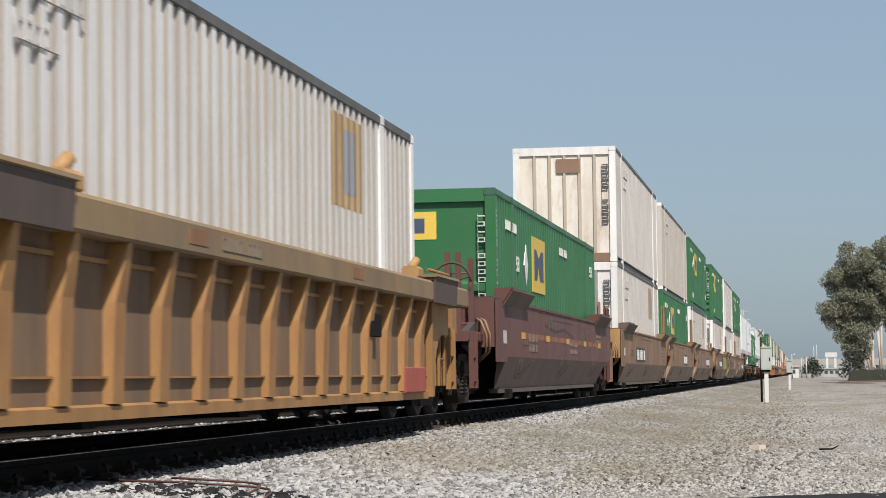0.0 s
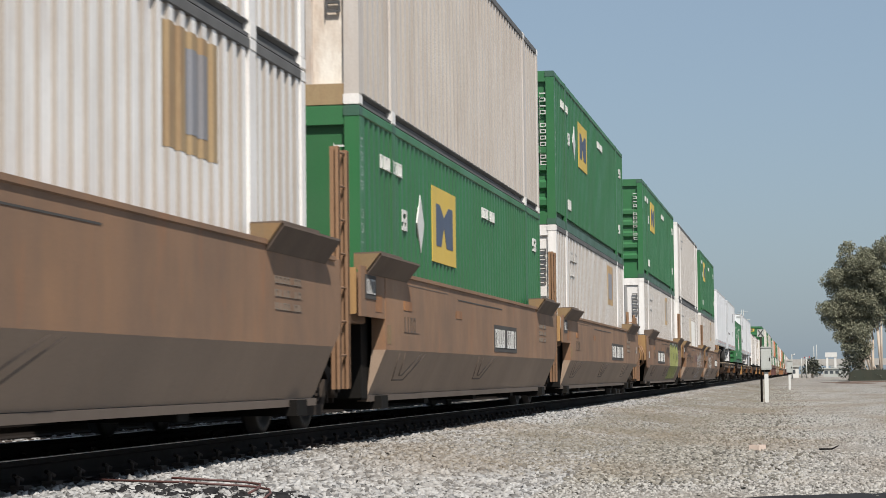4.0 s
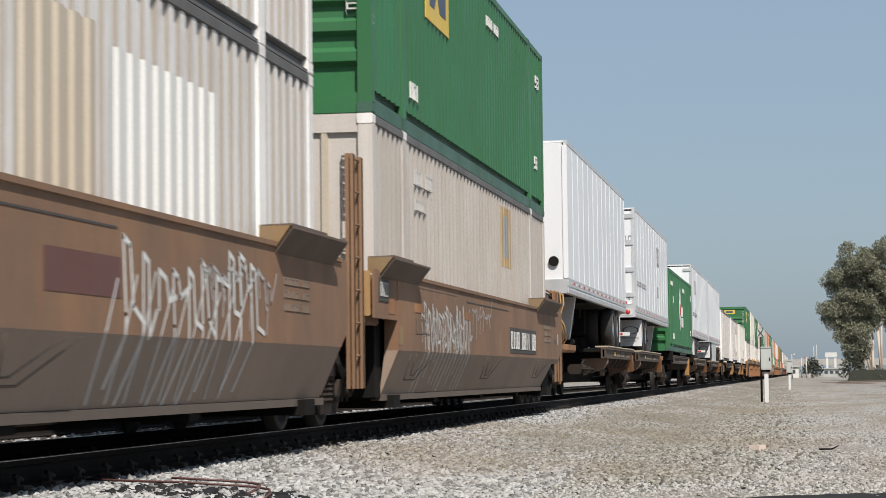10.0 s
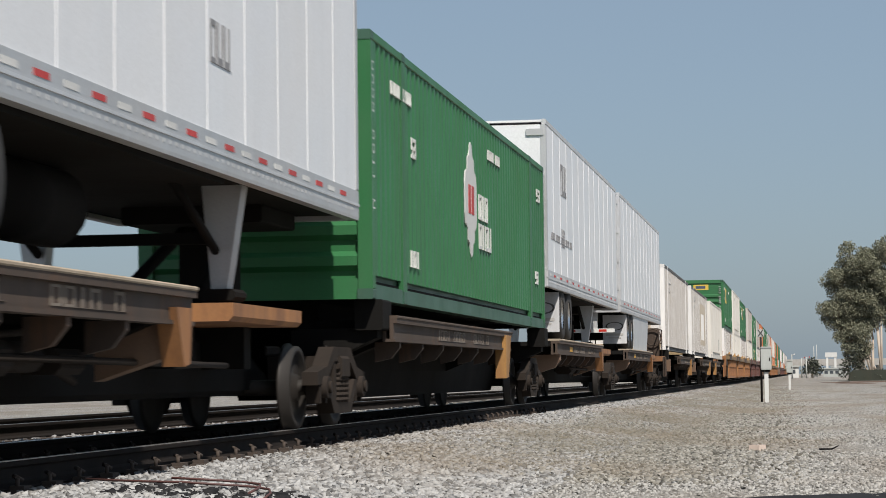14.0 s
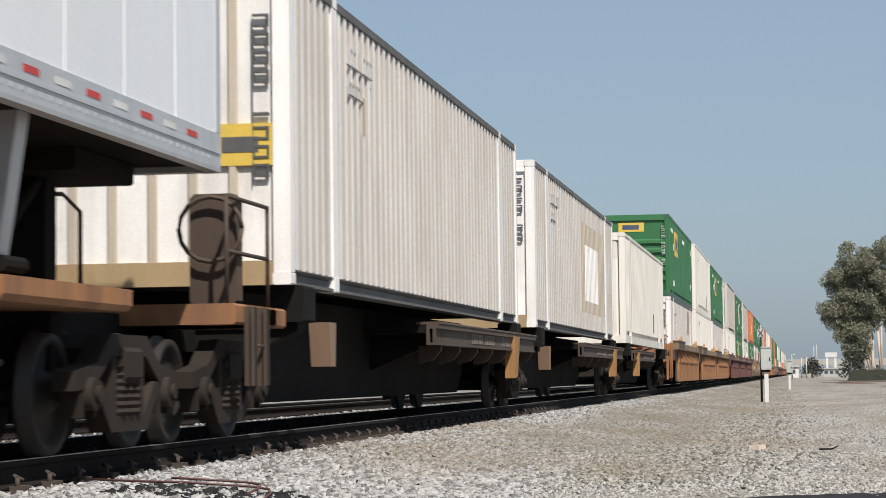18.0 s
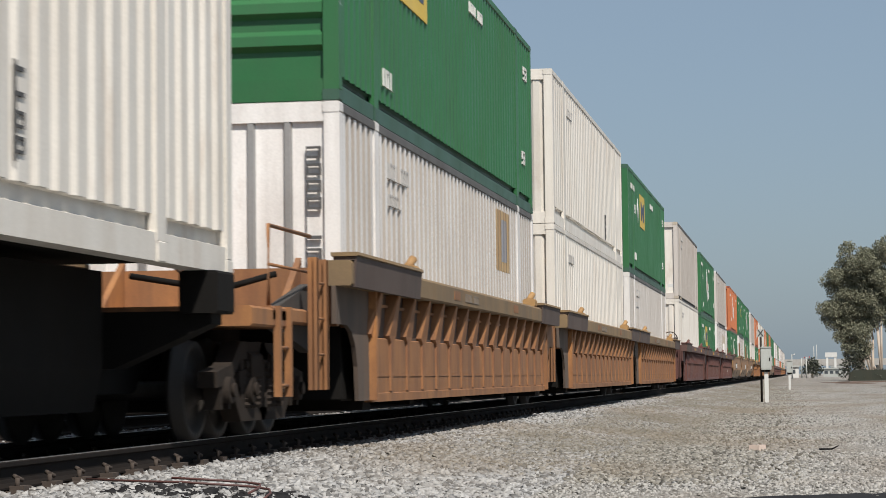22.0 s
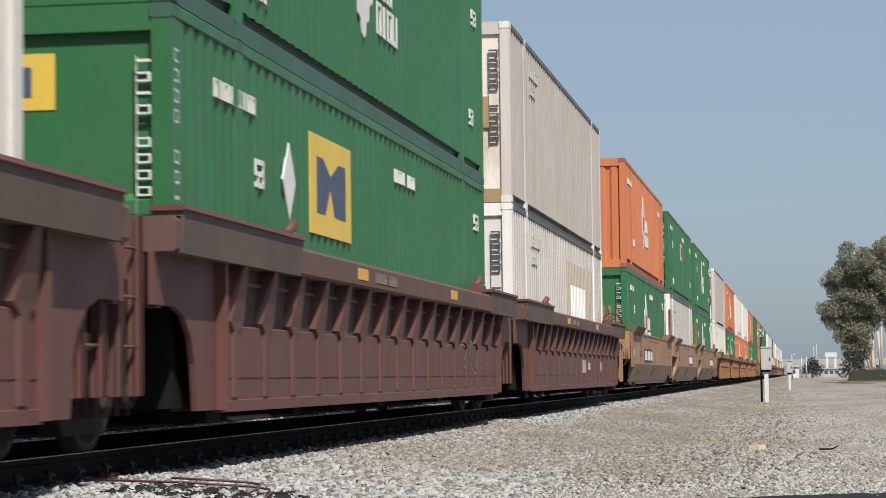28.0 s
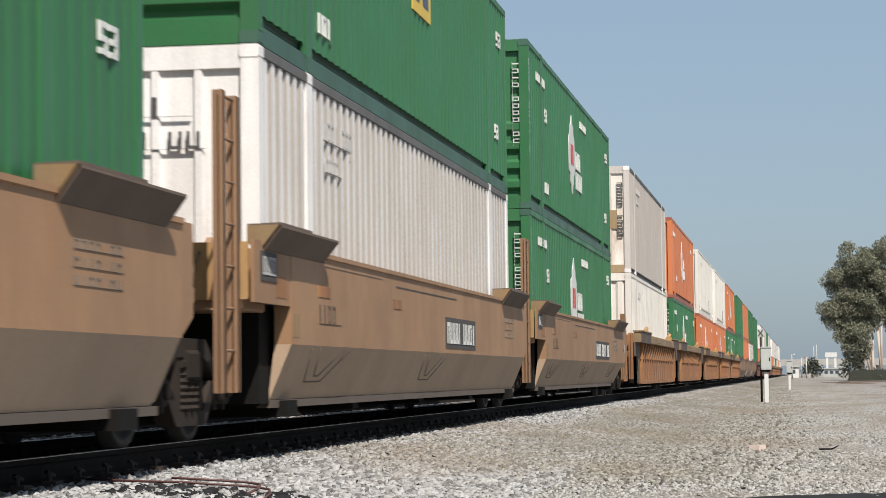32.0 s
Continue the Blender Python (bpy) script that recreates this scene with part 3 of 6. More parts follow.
STYLES = {
    "white_low_patch": dict(WHITE, end_post="rail_grey", label="white ribbed container with a narrow ochre ghost patch", marks=LOW_PATCH, end_marks=[("logo_panel", "logo_yellow", -0.12, 0.41, 2.33, 2.68), ("logo_shape", "logo_blue", 0.02, 0.24, 2.41, 2.6)]),
    "green_panel": dict(GREEN, label="green corrugated steel container with a yellow logo panel", panel=(4.6, 1.5, 0.95), diamond=True, end_marks=[("logo_panel", "logo_yellow", -0.28, 0.38, 2.14, 2.56), ("logo_shape", "logo_blue", -0.02, 0.2, 2.24, 2.46), ("logo_bar", "mark_black", -0.24, -0.1, 2.2, 2.5)]),
    "green_leaf": dict(GREEN, label="green corrugated steel container with a white leaf emblem", emblem=(6.6, 1.62, 0.68)),
    "green_ribs": dict(GREEN, label="green container with ribbed end and yellow logo panel", panel=(3.6, 1.6, 0.9), ribs=(0.5, 2.1), end_marks=[("label_plate", "mark_white", -0.9, -0.3, 0.3, 0.48), ("logo_panel", "logo_yellow", -0.5, 0.4, 2.3, 2.62), ("logo_shape", "logo_blue", -0.36, 0.22, 2.38, 2.54)]),
    "green_far_panel": dict(GREEN, label="green corrugated container with a small yellow panel", panel=(7.7, 1.55, 0.65), end_marks=[("logo_panel", "logo_yellow", 0.5, 0.9, 1.0, 2.4)]),
    "white_patch": dict(WHITE, end_post="rail_grey", label="white ribbed container with a beige ghost patch", marks=PATCH, end_marks=[("logo_panel", "logo_yellow", -0.7, -0.1, 1.9, 2.3), ("logo_shape", "logo_blue", -0.55, -0.25, 1.98, 2.22)]),
    "white_plain": dict(WHITE, label="white ribbed container with rusty end posts", end_post="patch", marks=[("ghost_patch", "patch", 8.2, 9.9, 0.5, 2.4), ("bright_patch", "mark_white", 10.0, 12.8, 0.7, 2.3)]),
    "white_logo": dict(WHITE, label="white ribbed container with a small yellow end logo", front="rusty_white", sill="ochre_patch", end_post="patch", end_marks=[("logo_panel", "logo_yellow", 0.5, 1.1, 1.6, 1.95)]),
    "beige_patch": dict(WHITE, label="beige-white ribbed container with a rusty ghost patch", body="grey_white", marks=LOW_PATCH, end_post="patch"),
    "white_letters": dict(WHITE, label="white ribbed container with large dark lettering on its end", end_writing=[("mark_black", -0.3, 2.3, 5, 0.15, 0.17, False), ("mark_black", -0.3, 2.02, 7, 0.11, 0.15, False)]),
    "white_gold": dict(WHITE, label="white ribbed container with a faded gold and blue square", marks=[("ghost_patch", "ochre_patch", 11.4, 12.75, 1.74, 2.68), ("ghost_patch", "blue_patch", 11.75, 12.4, 1.88, 2.5)]),
    "white_frame": dict(WHITE, label="white ribbed container with a large faded beige square", marks=[("ghost_patch", "patch", 8.2, 13.75, 0.5, 2.4), ("ghost_patch", "white", 9.3, 12.1, 0.75, 1.95)]),
    "white_frame_rusty": dict(WHITE, label="white ribbed container with a faded beige square and rusty end", marks=[("ghost_patch", "patch", 8.2, 13.75, 0.5, 2.4), ("ghost_patch", "white", 9.3, 12.1, 0.75, 1.95)], end_posts={5: "rust_post", 2: "rust_post"}, sill="ochre_patch",
                              end_marks=[("ghost_patch", "ochre_patch", 0.15, 0.69, 1.6, 2.3), ("rust_patch", "rust_post", 0.83, 0.97, 0.42, 0.68)], end_writing=[("mark_black", 0.95, 2.5, 7, 0.12, 0.13, True), ("mark_grey", 0.42, 0.45, 5, 0.05, 0.06, False)]),
    "white_sun": dict(WHITE, label="white ribbed container with a faded yellow smear", marks=[("ghost_patch", "patch", 3.2, 3.6, 1.7, 2.1)], end_marks=[("logo_panel", "logo_yellow", 0.5, 1.17, 1.08, 1.46), ("logo_shape", "mark_black", 0.66, 1.0, 1.2, 1.34)], end_post="patch", sill="ochre_patch"),
    "white_brown": dict(WHITE, label="white container with a brown logo panel on its rusty end", body="white", front="rusty_white", end_marks=[("logo_panel", "rust_post", -0.2, 0.4, 2.25, 2.6)], end_post="patch", sill="rust_post"),
    "grey": dict(WHITE, label="grey-white ribbed container with rust-stained end", body="grey_white", front="rusty_white", end_posts={2: "rust_post", 4: "rust_post"}, sill="ochre_patch", end_marks=[("ghost_patch", "ochre_patch", 0.5, 0.95, 1.2, 1.7)]),
    "grey_flat": dict(WHITE, label="grey-white ribbed container with a pale stained flat end", body="grey_white", rails="patch", end="flat", ribs=(9, 0), front="cream", end_writing=[("mark_grey", -0.5, 2.1, 4, 0.12, 0.1, False)], end_marks=[("ghost_patch", "patch", -0.7, -0.15, 1.0, 1.5), ("label_plate", "mark_white", 0.9, 1.1, 0.45, 0.55)]),
    "cream": dict(body="cream", rails="cream", sole=0.34, wave=(0.36, 0.034), flat=0.62, end="wave", top="cream", label="cream corrugated steel container", end_writing=[("mark_black", -0.35, 2.42, 7, 0.09, 0.12, False)], writing=[("mark_grey", 2.6, 2.3, 6, 0.12, 0.16, False), ("mark_black", 11.2, 0.8, 4, 0.1, 0.14, True)]),
    "cream_rust": dict(body="cream", rails="cream", sole=0.34, wave=(0.36, 0.034), flat=0.62, end="wave", top="cream", label="cream corrugated container with a brown rust streak", writing=[("mark_black", 11.2, 0.9, 4, 0.1, 0.14, True)]),
    "orange": dict(body="orange", rails="orange_dark", sole=0.27, wave=(0.3, 0.026), flat=0.5, end="wave", top="orange", label="orange corrugated steel container with white lettering", emblem=(6.2, 1.6, 0.62),
                   writing=[("mark_white", 1.0, 2.3, 9, 0.1, 0.15, False), ("mark_white", 2.6, 0.7, 3, 0.16, 0.2, False), ("mark_white", 13.8, 2.3, 5, 0.12, 0.15, False), ("mark_white", 0.05, 2.4, 10, 0.1, 0.12, True)], end_marks=[("label_plate", "mark_white", -0.9, -0.2, 0.75, 1.1)]),
}

TRAIN = []          # (thing, place along the track at the start, height)
WHEELSETS = []
TRACK = -5.775      # the centre line of the track


def put(ob, y, z, far=False):
    ob.matrix_basis = pose(TRACK, y, z)
    TRAIN.append((ob, y, z))
    return ob


def box_at(style, y, z, light=False):
    key = ("box", style, light)
    if key not in TEMPLATES:
        TEMPLATES[key] = container(style, light)
        return put(TEMPLATES[key], y, z)
    return put(copy_thing(TEMPLATES[key], pose(0, 0, 0)), y, z)


# ---- running gear ----
def wheelset_shape():
    s = Shape()
    for k in (1, -1):
        s.lathe_x([(k * 0.69, 0.0), (k * 0.69, 0.2), (k * 0.7, 0.36), (k * 0.69, 0.445), (k * 0.72, 0.445), (k * 0.73, 0.42), (k * 0.81, 0.412),
                   (k * 0.81, 0.35), (k * 0.77, 0.32), (k * 0.76, 0.15), (k * 0.82, 0.12), (k * 0.82, 0.0)], 28)
    return s.tube((-0.98, 0, 0), (0.98, 0, 0), 0.08, 12)


MESHES = {}


def shared(key, maker, mat):
    if key not in MESHES:
        MESHES[key] = maker().mesh(key, MAT[mat])
    return MESHES[key]


def frame_side(k):
    """One cast side frame of a bogie, k = +1 or -1 for its side: a bowed top member, a dipped bottom one, two columns and the axle boxes."""
    s = Shape()
    top = [(-1.2, 0.44), (-0.78, 0.47), (-0.4, 0.68), (0.4, 0.68), (0.78, 0.47), (1.2, 0.44), (1.2, 0.57), (0.74, 0.63), (0.42, 0.83), (-0.42, 0.83), (-0.74, 0.63), (-1.2, 0.57)]
    low = [(-0.78, 0.49), (-0.62, 0.5), (-0.34, 0.26), (0.34, 0.26), (0.62, 0.5), (0.78, 0.49), (0.42, 0.15), (-0.42, 0.15)]
    s.prism_x(top, k * 0.92, k * 1.08).prism_x(low, k * 0.92, k * 1.08)
    for a in (-0.37, 0.27):
        s.prism_x([(a, 0.24), (a + 0.1, 0.24), (a + 0.1, 0.7), (a, 0.7)], k * 0.93, k * 1.07)
    for a in (-0.89, 0.89):
        s.prism_x([(a - 0.2, 0.5), (a - 0.16, 0.26), (a - 0.1, 0.26), (a - 0.1, 0.48), (a + 0.1, 0.48), (a + 0.1, 0.26), (a + 0.16, 0.26), (a + 0.2, 0.5)], k * 0.93, k * 1.07)
        s.tube((k * 0.9, a, 0.42), (k * 1.13, a, 0.42), 0.115, 12).tube((k * 1.13, a, 0.42), (k * 1.16, a, 0.42), 0.06, 8)
    return s


def springs(k):
    """The nest of coil springs in a side frame."""
    s, turns = Shape(), 14
    for cy in (-0.17, 0.0, 0.17):
        vs = []
        for i in range(turns):
            rad = 0.083 if i % 2 else 0.066
            vs += [(k * 1.03 + rad * math.cos(j * math.tau / 10), cy + rad * math.sin(j * math.tau / 10), 0.26 + i * 0.026) for j in range(10)]
        s.add(vs, [(i * 10 + j, i * 10 + (j + 1) % 10, (i + 1) * 10 + (j + 1) % 10, (i + 1) * 10 + j) for i in range(turns - 1) for j in range(10)])
    return s.box(k * 0.95, k * 1.1, -0.26, 0.26, 0.6, 0.66, 0.01)


def bogie(parent, y):
    """A two-axle bogie with its centre at y in its car's space."""
    b = part("bogie", shared("bolster", lambda: S().box(-1.12, 1.12, -0.2, 0.2, 0.5, 0.74, 0.03).box(-0.35, 0.35, -0.3, 0.3, 0.74, 0.86, 0.03), "truck"), None, parent, at=(0, y, 0))
    for k in (1, -1):
        part("side_frame", shared("side_frame_%d" % k, lambda: frame_side(k), "truck"), None, b)
        part("spring_nest", shared("springs_%d" % k, lambda: springs(k), "truck"), None, b)
    for a in (-0.89, 0.89):
        w = part("wheelset", shared("wheelset", wheelset_shape, "wheel"), None, b, at=(0, a, 0.42))
        WHEELSETS.append((w, a))
    return b


def coupler(ob, y, way):
    part("coupler", S().box(-0.12, 0.12, min(y, y + way * 1.1), max(y, y + way * 1.1), 0.72, 0.92, 0.03).box(-0.2, 0.2, min(y + way * 0.8, y + way * 1.15), max(y + way * 0.8, y + way * 1.15), 0.68, 0.98, 0.04), "truck", ob)


def ladder(ob, y, x, mat, z0=0.55, z1=2.35):
    for dy in (0.0, 0.42):
        part("ladder_rail", S().box(x - 0.06, x + 0.03, y + dy - 0.02, y + dy + 0.02, z0, z1, 0.008).box(x + 0.0, x + 0.03, y + dy - 0.05, y + dy + 0.05, z0, z1, 0.008), mat, ob)
    n = int((z1 - z0) / 0.33)
    for k in range(1, n + 1):
        part("ladder_rung", S().tube((x, y, z0 + k * 0.33), (x, y + 0.4, z0 + k * 0.33), 0.014, 6), mat, ob)


LABEL = {"tan_clean": "light tan double-stack well car with smooth sides", "tan_dirty": "grimy brown double-stack well car with graffiti on smooth sides", "tan": "tan painted double-stack well car with smooth sides", "yellow": "weathered yellow double-stack well car with ribbed sides",
         "ochre": "rusty ochre double-stack well car with ribbed sides", "maroon": "dark maroon double-stack well car"}


def well_car(colour, ribbed, front, rear, light=False):
    """One unit of a well car round a box at 0..L. front, rear: how far its bogie's centre is from the box's end, with 0 for none of its own; an 'end' carries a coupler."""
    ob = new("well_car")
    tagged(ob, LABEL[colour], "rail car", "cars of the train")
    a, b = -1.05, L + (2.1 if rear < 0 else 1.05)
    back = (L + (0.35 if colour == "yellow" else 1.47) if rear < 0 else L + 0.35) if ribbed else ({"maroon": 17.6, "tan_dirty": 16.85}.get(colour, 18.0) if rear < 0 else L + 0.2)      # where the side ends
    for k in (1, -1):
        if ribbed:
            # top chord, wall, bottom sill, and a row of tapered stakes between
            part("top_chord", S().prism_y([(k * 1.31, 1.38), (k * 1.6, 1.38), (k * 1.62, 1.4), (k * 1.62, 1.59), (k * 1.59, 1.62), (k * 1.31, 1.62)], a, b), "maroon_chord" if colour == "maroon" else "chord", ob)
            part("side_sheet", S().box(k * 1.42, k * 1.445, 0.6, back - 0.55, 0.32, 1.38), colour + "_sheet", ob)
            part("bottom_sill", S().prism_y([(k * 1.15, 0.26), (k * 1.485, 0.26), (k * 1.485, 0.345), (k * 1.45, 0.36), (k * 1.15, 0.36)], 0.6, back - 0.55), colour, ob)
            if colour in ("maroon", "ochre"):
                part("lower_plate", S().box(k * 1.44, k * 1.47, 0.6, back - 0.55, 0.34, 0.92, 0.01), colour, ob)
            part("stiffener", S().box(k * 1.44, k * 1.47, 0.6, back - 0.55, 1.24, 1.27), colour, ob)
            first, pitch = (0.85, 1.035) if colour == "yellow" else ((0.7, 0.995) if front < 0 else (1.05, 1.0))
            for i in range(int((back - 0.15 - first) / pitch) + 1 if k > 0 else 0):
                y = first + i * pitch

                def one(k=k):
                    vs = []
                    for z, w, x in (((0.37, 0.09, 1.49), (0.88, 0.1, 1.495), (0.95, 0.26, 1.5), (1.38, 0.07, 1.58)) if colour in ("maroon", "ochre") else ((0.36, 0.15, 1.5), (1.0, 0.15, 1.52), (1.38, 0.06, 1.59))):
                        vs += [(k * 1.44, -w, z), (k * x, -w * 0.75, z), (k * x, w * 0.75, z), (k * 1.44, w, z)]
                    n = len(vs) - 4
                    fs = [(i + 4 * j, i + 1 + 4 * j, i + 5 + 4 * j, i + 4 + 4 * j) for j in range(n // 4) for i in (0, 1, 2)]
                    return Shape().add(vs, fs + [(0, 1, 2, 3), (n, n + 3, n + 2, n + 1)])
                part("side_stake", shared("stake_%s_%d" % (colour, k), one, colour), None, ob, at=(0, y, 0))
            if not light:
                part("weld_line", S().box(k * 1.44, k * 1.476, 0.6, back - 0.55, 0.52, 0.535), colour, ob)
            for end in (0, 1):
                m = (lambda y: y) if end == 0 else (lambda y: back + 0.02 - y)
                ring = [(m(-1.05), 1.02), (m(-0.55), 1.02), (m(-0.32), 0.96), (m(-0.14), 0.82), (m(-0.04), 0.62), (m(0.02), 0.28), (m(0.62), 0.28), (m(0.62), 1.38), (m(-1.05), 1.38)]
                part("end_side_plate", S().prism_x(ring, k * 1.42, k * 1.462), "end_dark" if colour == "ochre" and end == 0 else colour, ob)
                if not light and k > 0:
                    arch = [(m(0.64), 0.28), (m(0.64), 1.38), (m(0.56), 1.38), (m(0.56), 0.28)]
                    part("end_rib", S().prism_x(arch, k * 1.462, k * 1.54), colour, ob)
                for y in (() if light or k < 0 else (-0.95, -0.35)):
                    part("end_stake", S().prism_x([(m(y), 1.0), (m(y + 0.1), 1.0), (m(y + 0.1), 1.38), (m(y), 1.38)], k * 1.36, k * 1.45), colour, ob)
                part("box_guide", S().prism_y([(k * 1.58, 1.37), (k * 1.63, 1.37), (k * 1.65, 1.66), (k * 1.42, 1.66), (k * 1.42, 1.625), (k * 1.625, 1.625)], *((back + (0.5 if rear >= 0 else 0.7), L - (1.7 if rear >= 0 else 0.6)) if end else (-0.95, 2.7))), "guide_rib", ob, "grimy box guide, darkened for its shaded under-face")
                part("guide_lip", S().prism_y([(k * 1.4, 1.662), (k * 1.65, 1.662), (k * 1.67, 1.67), (k * 1.66, 1.7), (k * 1.4, 1.7)], *((back + (0.52 if rear >= 0 else 0.72), L - (1.72 if rear >= 0 else 0.62)) if end else (-0.97, 2.72))), "maroon" if colour == "maroon" else "chord", ob)
                c = (L - (1.95 if rear >= 0 else 1.1 if colour == "yellow" else 0.85)) if end else 2.95
                part("lock_casting", S().box(k * 1.36, k * 1.56, c - 0.16, c + 0.16, 1.62, 1.76, 0.03).tube((k * 1.44, c - 0.06, 1.72), (k * 1.5, c + 0.06, 1.84), 0.05, 8), colour if colour == "maroon" else "end_yellow", ob)
        else:
            y0 = -0.5 if front < 0 else 0.22
            part("side_plate", S().prism_y([(k * 1.36, 0.8), (k * 1.51, 0.8), (k * 1.51, 1.59), (k * 1.53, 1.6), (k * 1.53, 1.64), (k * 1.36, 1.64)], y0, back - (0.6 if rear < 0 else 0.0)), colour, ob)
            low = [(k * 1.3, 0.33), (k * 1.31, 0.33), (k * 1.51, 0.8), (k * 1.36, 0.8)]
            if rear < 0:        # cut back on a slant over the end bogie, with a narrow shelf above the wheels
                ends = (back - 1.85, back - 1.85, back - 1.38, back - 1.38)
                plate = S().add([(x, y0, z) for x, z in low] + [(x, y, z) for (x, z), y in zip(low, ends)], [(0, 1, 2, 3), (7, 6, 5, 4)] + [(a, a + 4, (a + 1) % 4 + 4, (a + 1) % 4) for a in range(4)])
                plate.prism_y([(k * 1.36, 0.72), (k * 1.476, 0.72), (k * 1.51, 0.8), (k * 1.36, 0.8)], back - 1.46, back - 0.55)
            else:
                plate = S().prism_y(low, y0, back - 0.05)
            part("lower_plate", plate, colour + "_low", ob, "sloping lower plate grey with road dust, lightened against its shade")
            part("bottom_flange", S().prism_y([(k * 1.2, 0.26), (k * 1.33, 0.26), (k * 1.33, 0.325), (k * 1.3, 0.33), (k * 1.2, 0.33)], y0 + (0.2 if front < 0 else 0.0), back - (1.9 if rear < 0 else 0.0)), "flange", ob, "dark brown bottom flange")
            if not light:
                part("side_seam", S().box(k * 1.509, k * 1.513, 1.6, 4.4, 1.52, 1.53), "guide", ob)
            for end in (0, 1):
                m = (lambda y: y) if end == 0 else (lambda y: L - y)
                ring = [(-1.5, 0.72), (-0.48, 0.72), (-0.48, 1.62), (-1.5, 1.62)] if front < 0 else [(-1.05, 1.12), (0.22, 1.12), (0.22, 1.62), (-1.05, 1.62)]
                if end:
                    ring = [(back, 0.95), (back - 0.62, 0.8), (back - 0.62, 1.62), (back, 1.62)] if rear < 0 else [(back + 0.3, 0.95), (back - 0.02, 0.8), (back - 0.02, 1.62), (back + 0.3, 1.62)]
                    if rear < 0 and not light:
                        part("placard", S().box(k * 1.505, k * 1.513, back - 0.8, back - 0.7, 1.06, 1.24), "yellow" if colour == "maroon" else "mark_grey", ob)
                        part("placard", S().box(k * 1.511, k * 1.515, back - 1.3, back - 0.95, 1.08, 1.15), "mark_brown", ob)
                part("end_side_plate", S().prism_x(ring, k * 1.475, k * 1.505), colour, ob)
                y0, y1, top = ((back - 3.9, back - 1.3, 1.775) if rear < 0 else (L - 2.45, L - 0.2, 1.77)) if end else ((-0.9, 1.85, 1.785) if front < 0 else (-0.75, 1.5, 1.75))
                part("box_guide", S().prism_y([(k * 1.48, 1.55), (k * 1.515, 1.55), (k * 1.66, top - 0.02), (k * 1.66, top), (k * 1.63, top)], y0, y1), "guide", ob, "grimy flared box guide, darkened for its shaded under-face")
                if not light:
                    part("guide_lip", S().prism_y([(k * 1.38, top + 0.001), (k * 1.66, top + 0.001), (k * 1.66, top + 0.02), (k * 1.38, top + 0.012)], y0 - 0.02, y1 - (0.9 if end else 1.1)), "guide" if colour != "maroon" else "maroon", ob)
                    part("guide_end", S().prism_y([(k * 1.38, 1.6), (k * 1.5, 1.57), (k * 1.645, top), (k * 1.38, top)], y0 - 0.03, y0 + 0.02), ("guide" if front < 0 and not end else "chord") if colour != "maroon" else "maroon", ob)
            if front > 0 and not light:
                part("end_face", S().box(*sorted((k * 0.02, k * 1.46)), -1.09, -1.05, 1.14, 1.6, 0.01), "end_yellow", ob, "stained yellow end plate")
                for x in (1.02, 1.2):
                    part("grab_iron", sweep([(k * x, -1.1, 1.22), (k * x, -1.16, 1.25), (k * (x + 0.05), -1.16, 1.48), (k * (x + 0.05), -1.1, 1.52)], 0.014, 6), "chord", ob)
                part("placard", S().box(k * 1.505, k * 1.513, 0.3, 0.4, 0.86, 1.06).box(k * 1.505, k * 1.513, 0.43, 0.53, 0.86, 1.06), "chord", ob)
                part("paint_patch", S().box(k * 1.503, k * 1.509, -0.3, 0.05, 1.18, 1.36), "ochre", ob)
            if front < 0:
                part("end_wall", S().box(*sorted((k * 0.02, k * 1.46)), -1.5, -1.44, 0.93, 1.64, 0.01), colour if colour == "maroon" else "end_yellow", ob)
                part("placard", S().box(k * 1.505, k * 1.513, -0.86, -0.74, 0.99, 1.18).box(k * 1.505, k * 1.513, -0.66, -0.54, 0.99, 1.18), "mark_grey", ob)
                part("end_deck", S().box(*sorted((k * 0.02, k * 1.46)), -1.44, -0.2, 1.6, 1.66, 0.01), "grime", ob)
            part("weld_seam", S().box(k * 1.509, k * 1.514, 5.2, 9.4, 1.47, 1.485), "grime", ob)
            for q in (0.0, 6.0, 12.0) if back > L + 0.6 else (0.0, 6.0):
                def on_low(y, z):
                    return (k * (1.511 - (0.8 - z) * 0.4255), q + y, z)
                part("side_step", sweep([on_low(1.08, 0.77), on_low(1.25, 0.48), on_low(1.92, 0.48), on_low(2.73, 0.77)], 0.008, 5), "guide", ob)
                part("side_step", sweep([on_low(1.43, 0.77), on_low(1.57, 0.53), on_low(1.74, 0.53), on_low(2.45, 0.77)], 0.008, 5), "guide", ob)
        for y in (0.7, L - 0.7):
            part("floor_beam", S().box(-1.4 if k > 0 else 1.38, 1.4 if k > 0 else 1.4, y - 0.2, y + 0.2, 0.18, 0.32), "steel", ob) if k > 0 else None
    for y in (() if light else (4.0, 8.0, 12.0)):
        part("floor_beam", S().box(-1.29, 1.29, y - 0.15, y + 0.15, 0.2, 0.32), "steel", ob)
    for end, reach in ((0, front), (1, rear)):
        m = (lambda y: y) if end == 0 else (lambda y: L - y)
        y0, y1 = sorted((m(-1.05), m(-0.12)))
        if front < 0 and not ribbed and end == 0:
            y0 = -1.4
        part("end_platform", S().box(-1.36, 1.36, y0, y1, 1.06, 1.2, 0.02), colour, ob)
        part("end_bulkhead", S().box(-1.34, 1.34, *sorted((m(-0.1), m(-0.18))), 1.15, 1.6, 0.01), colour, ob)
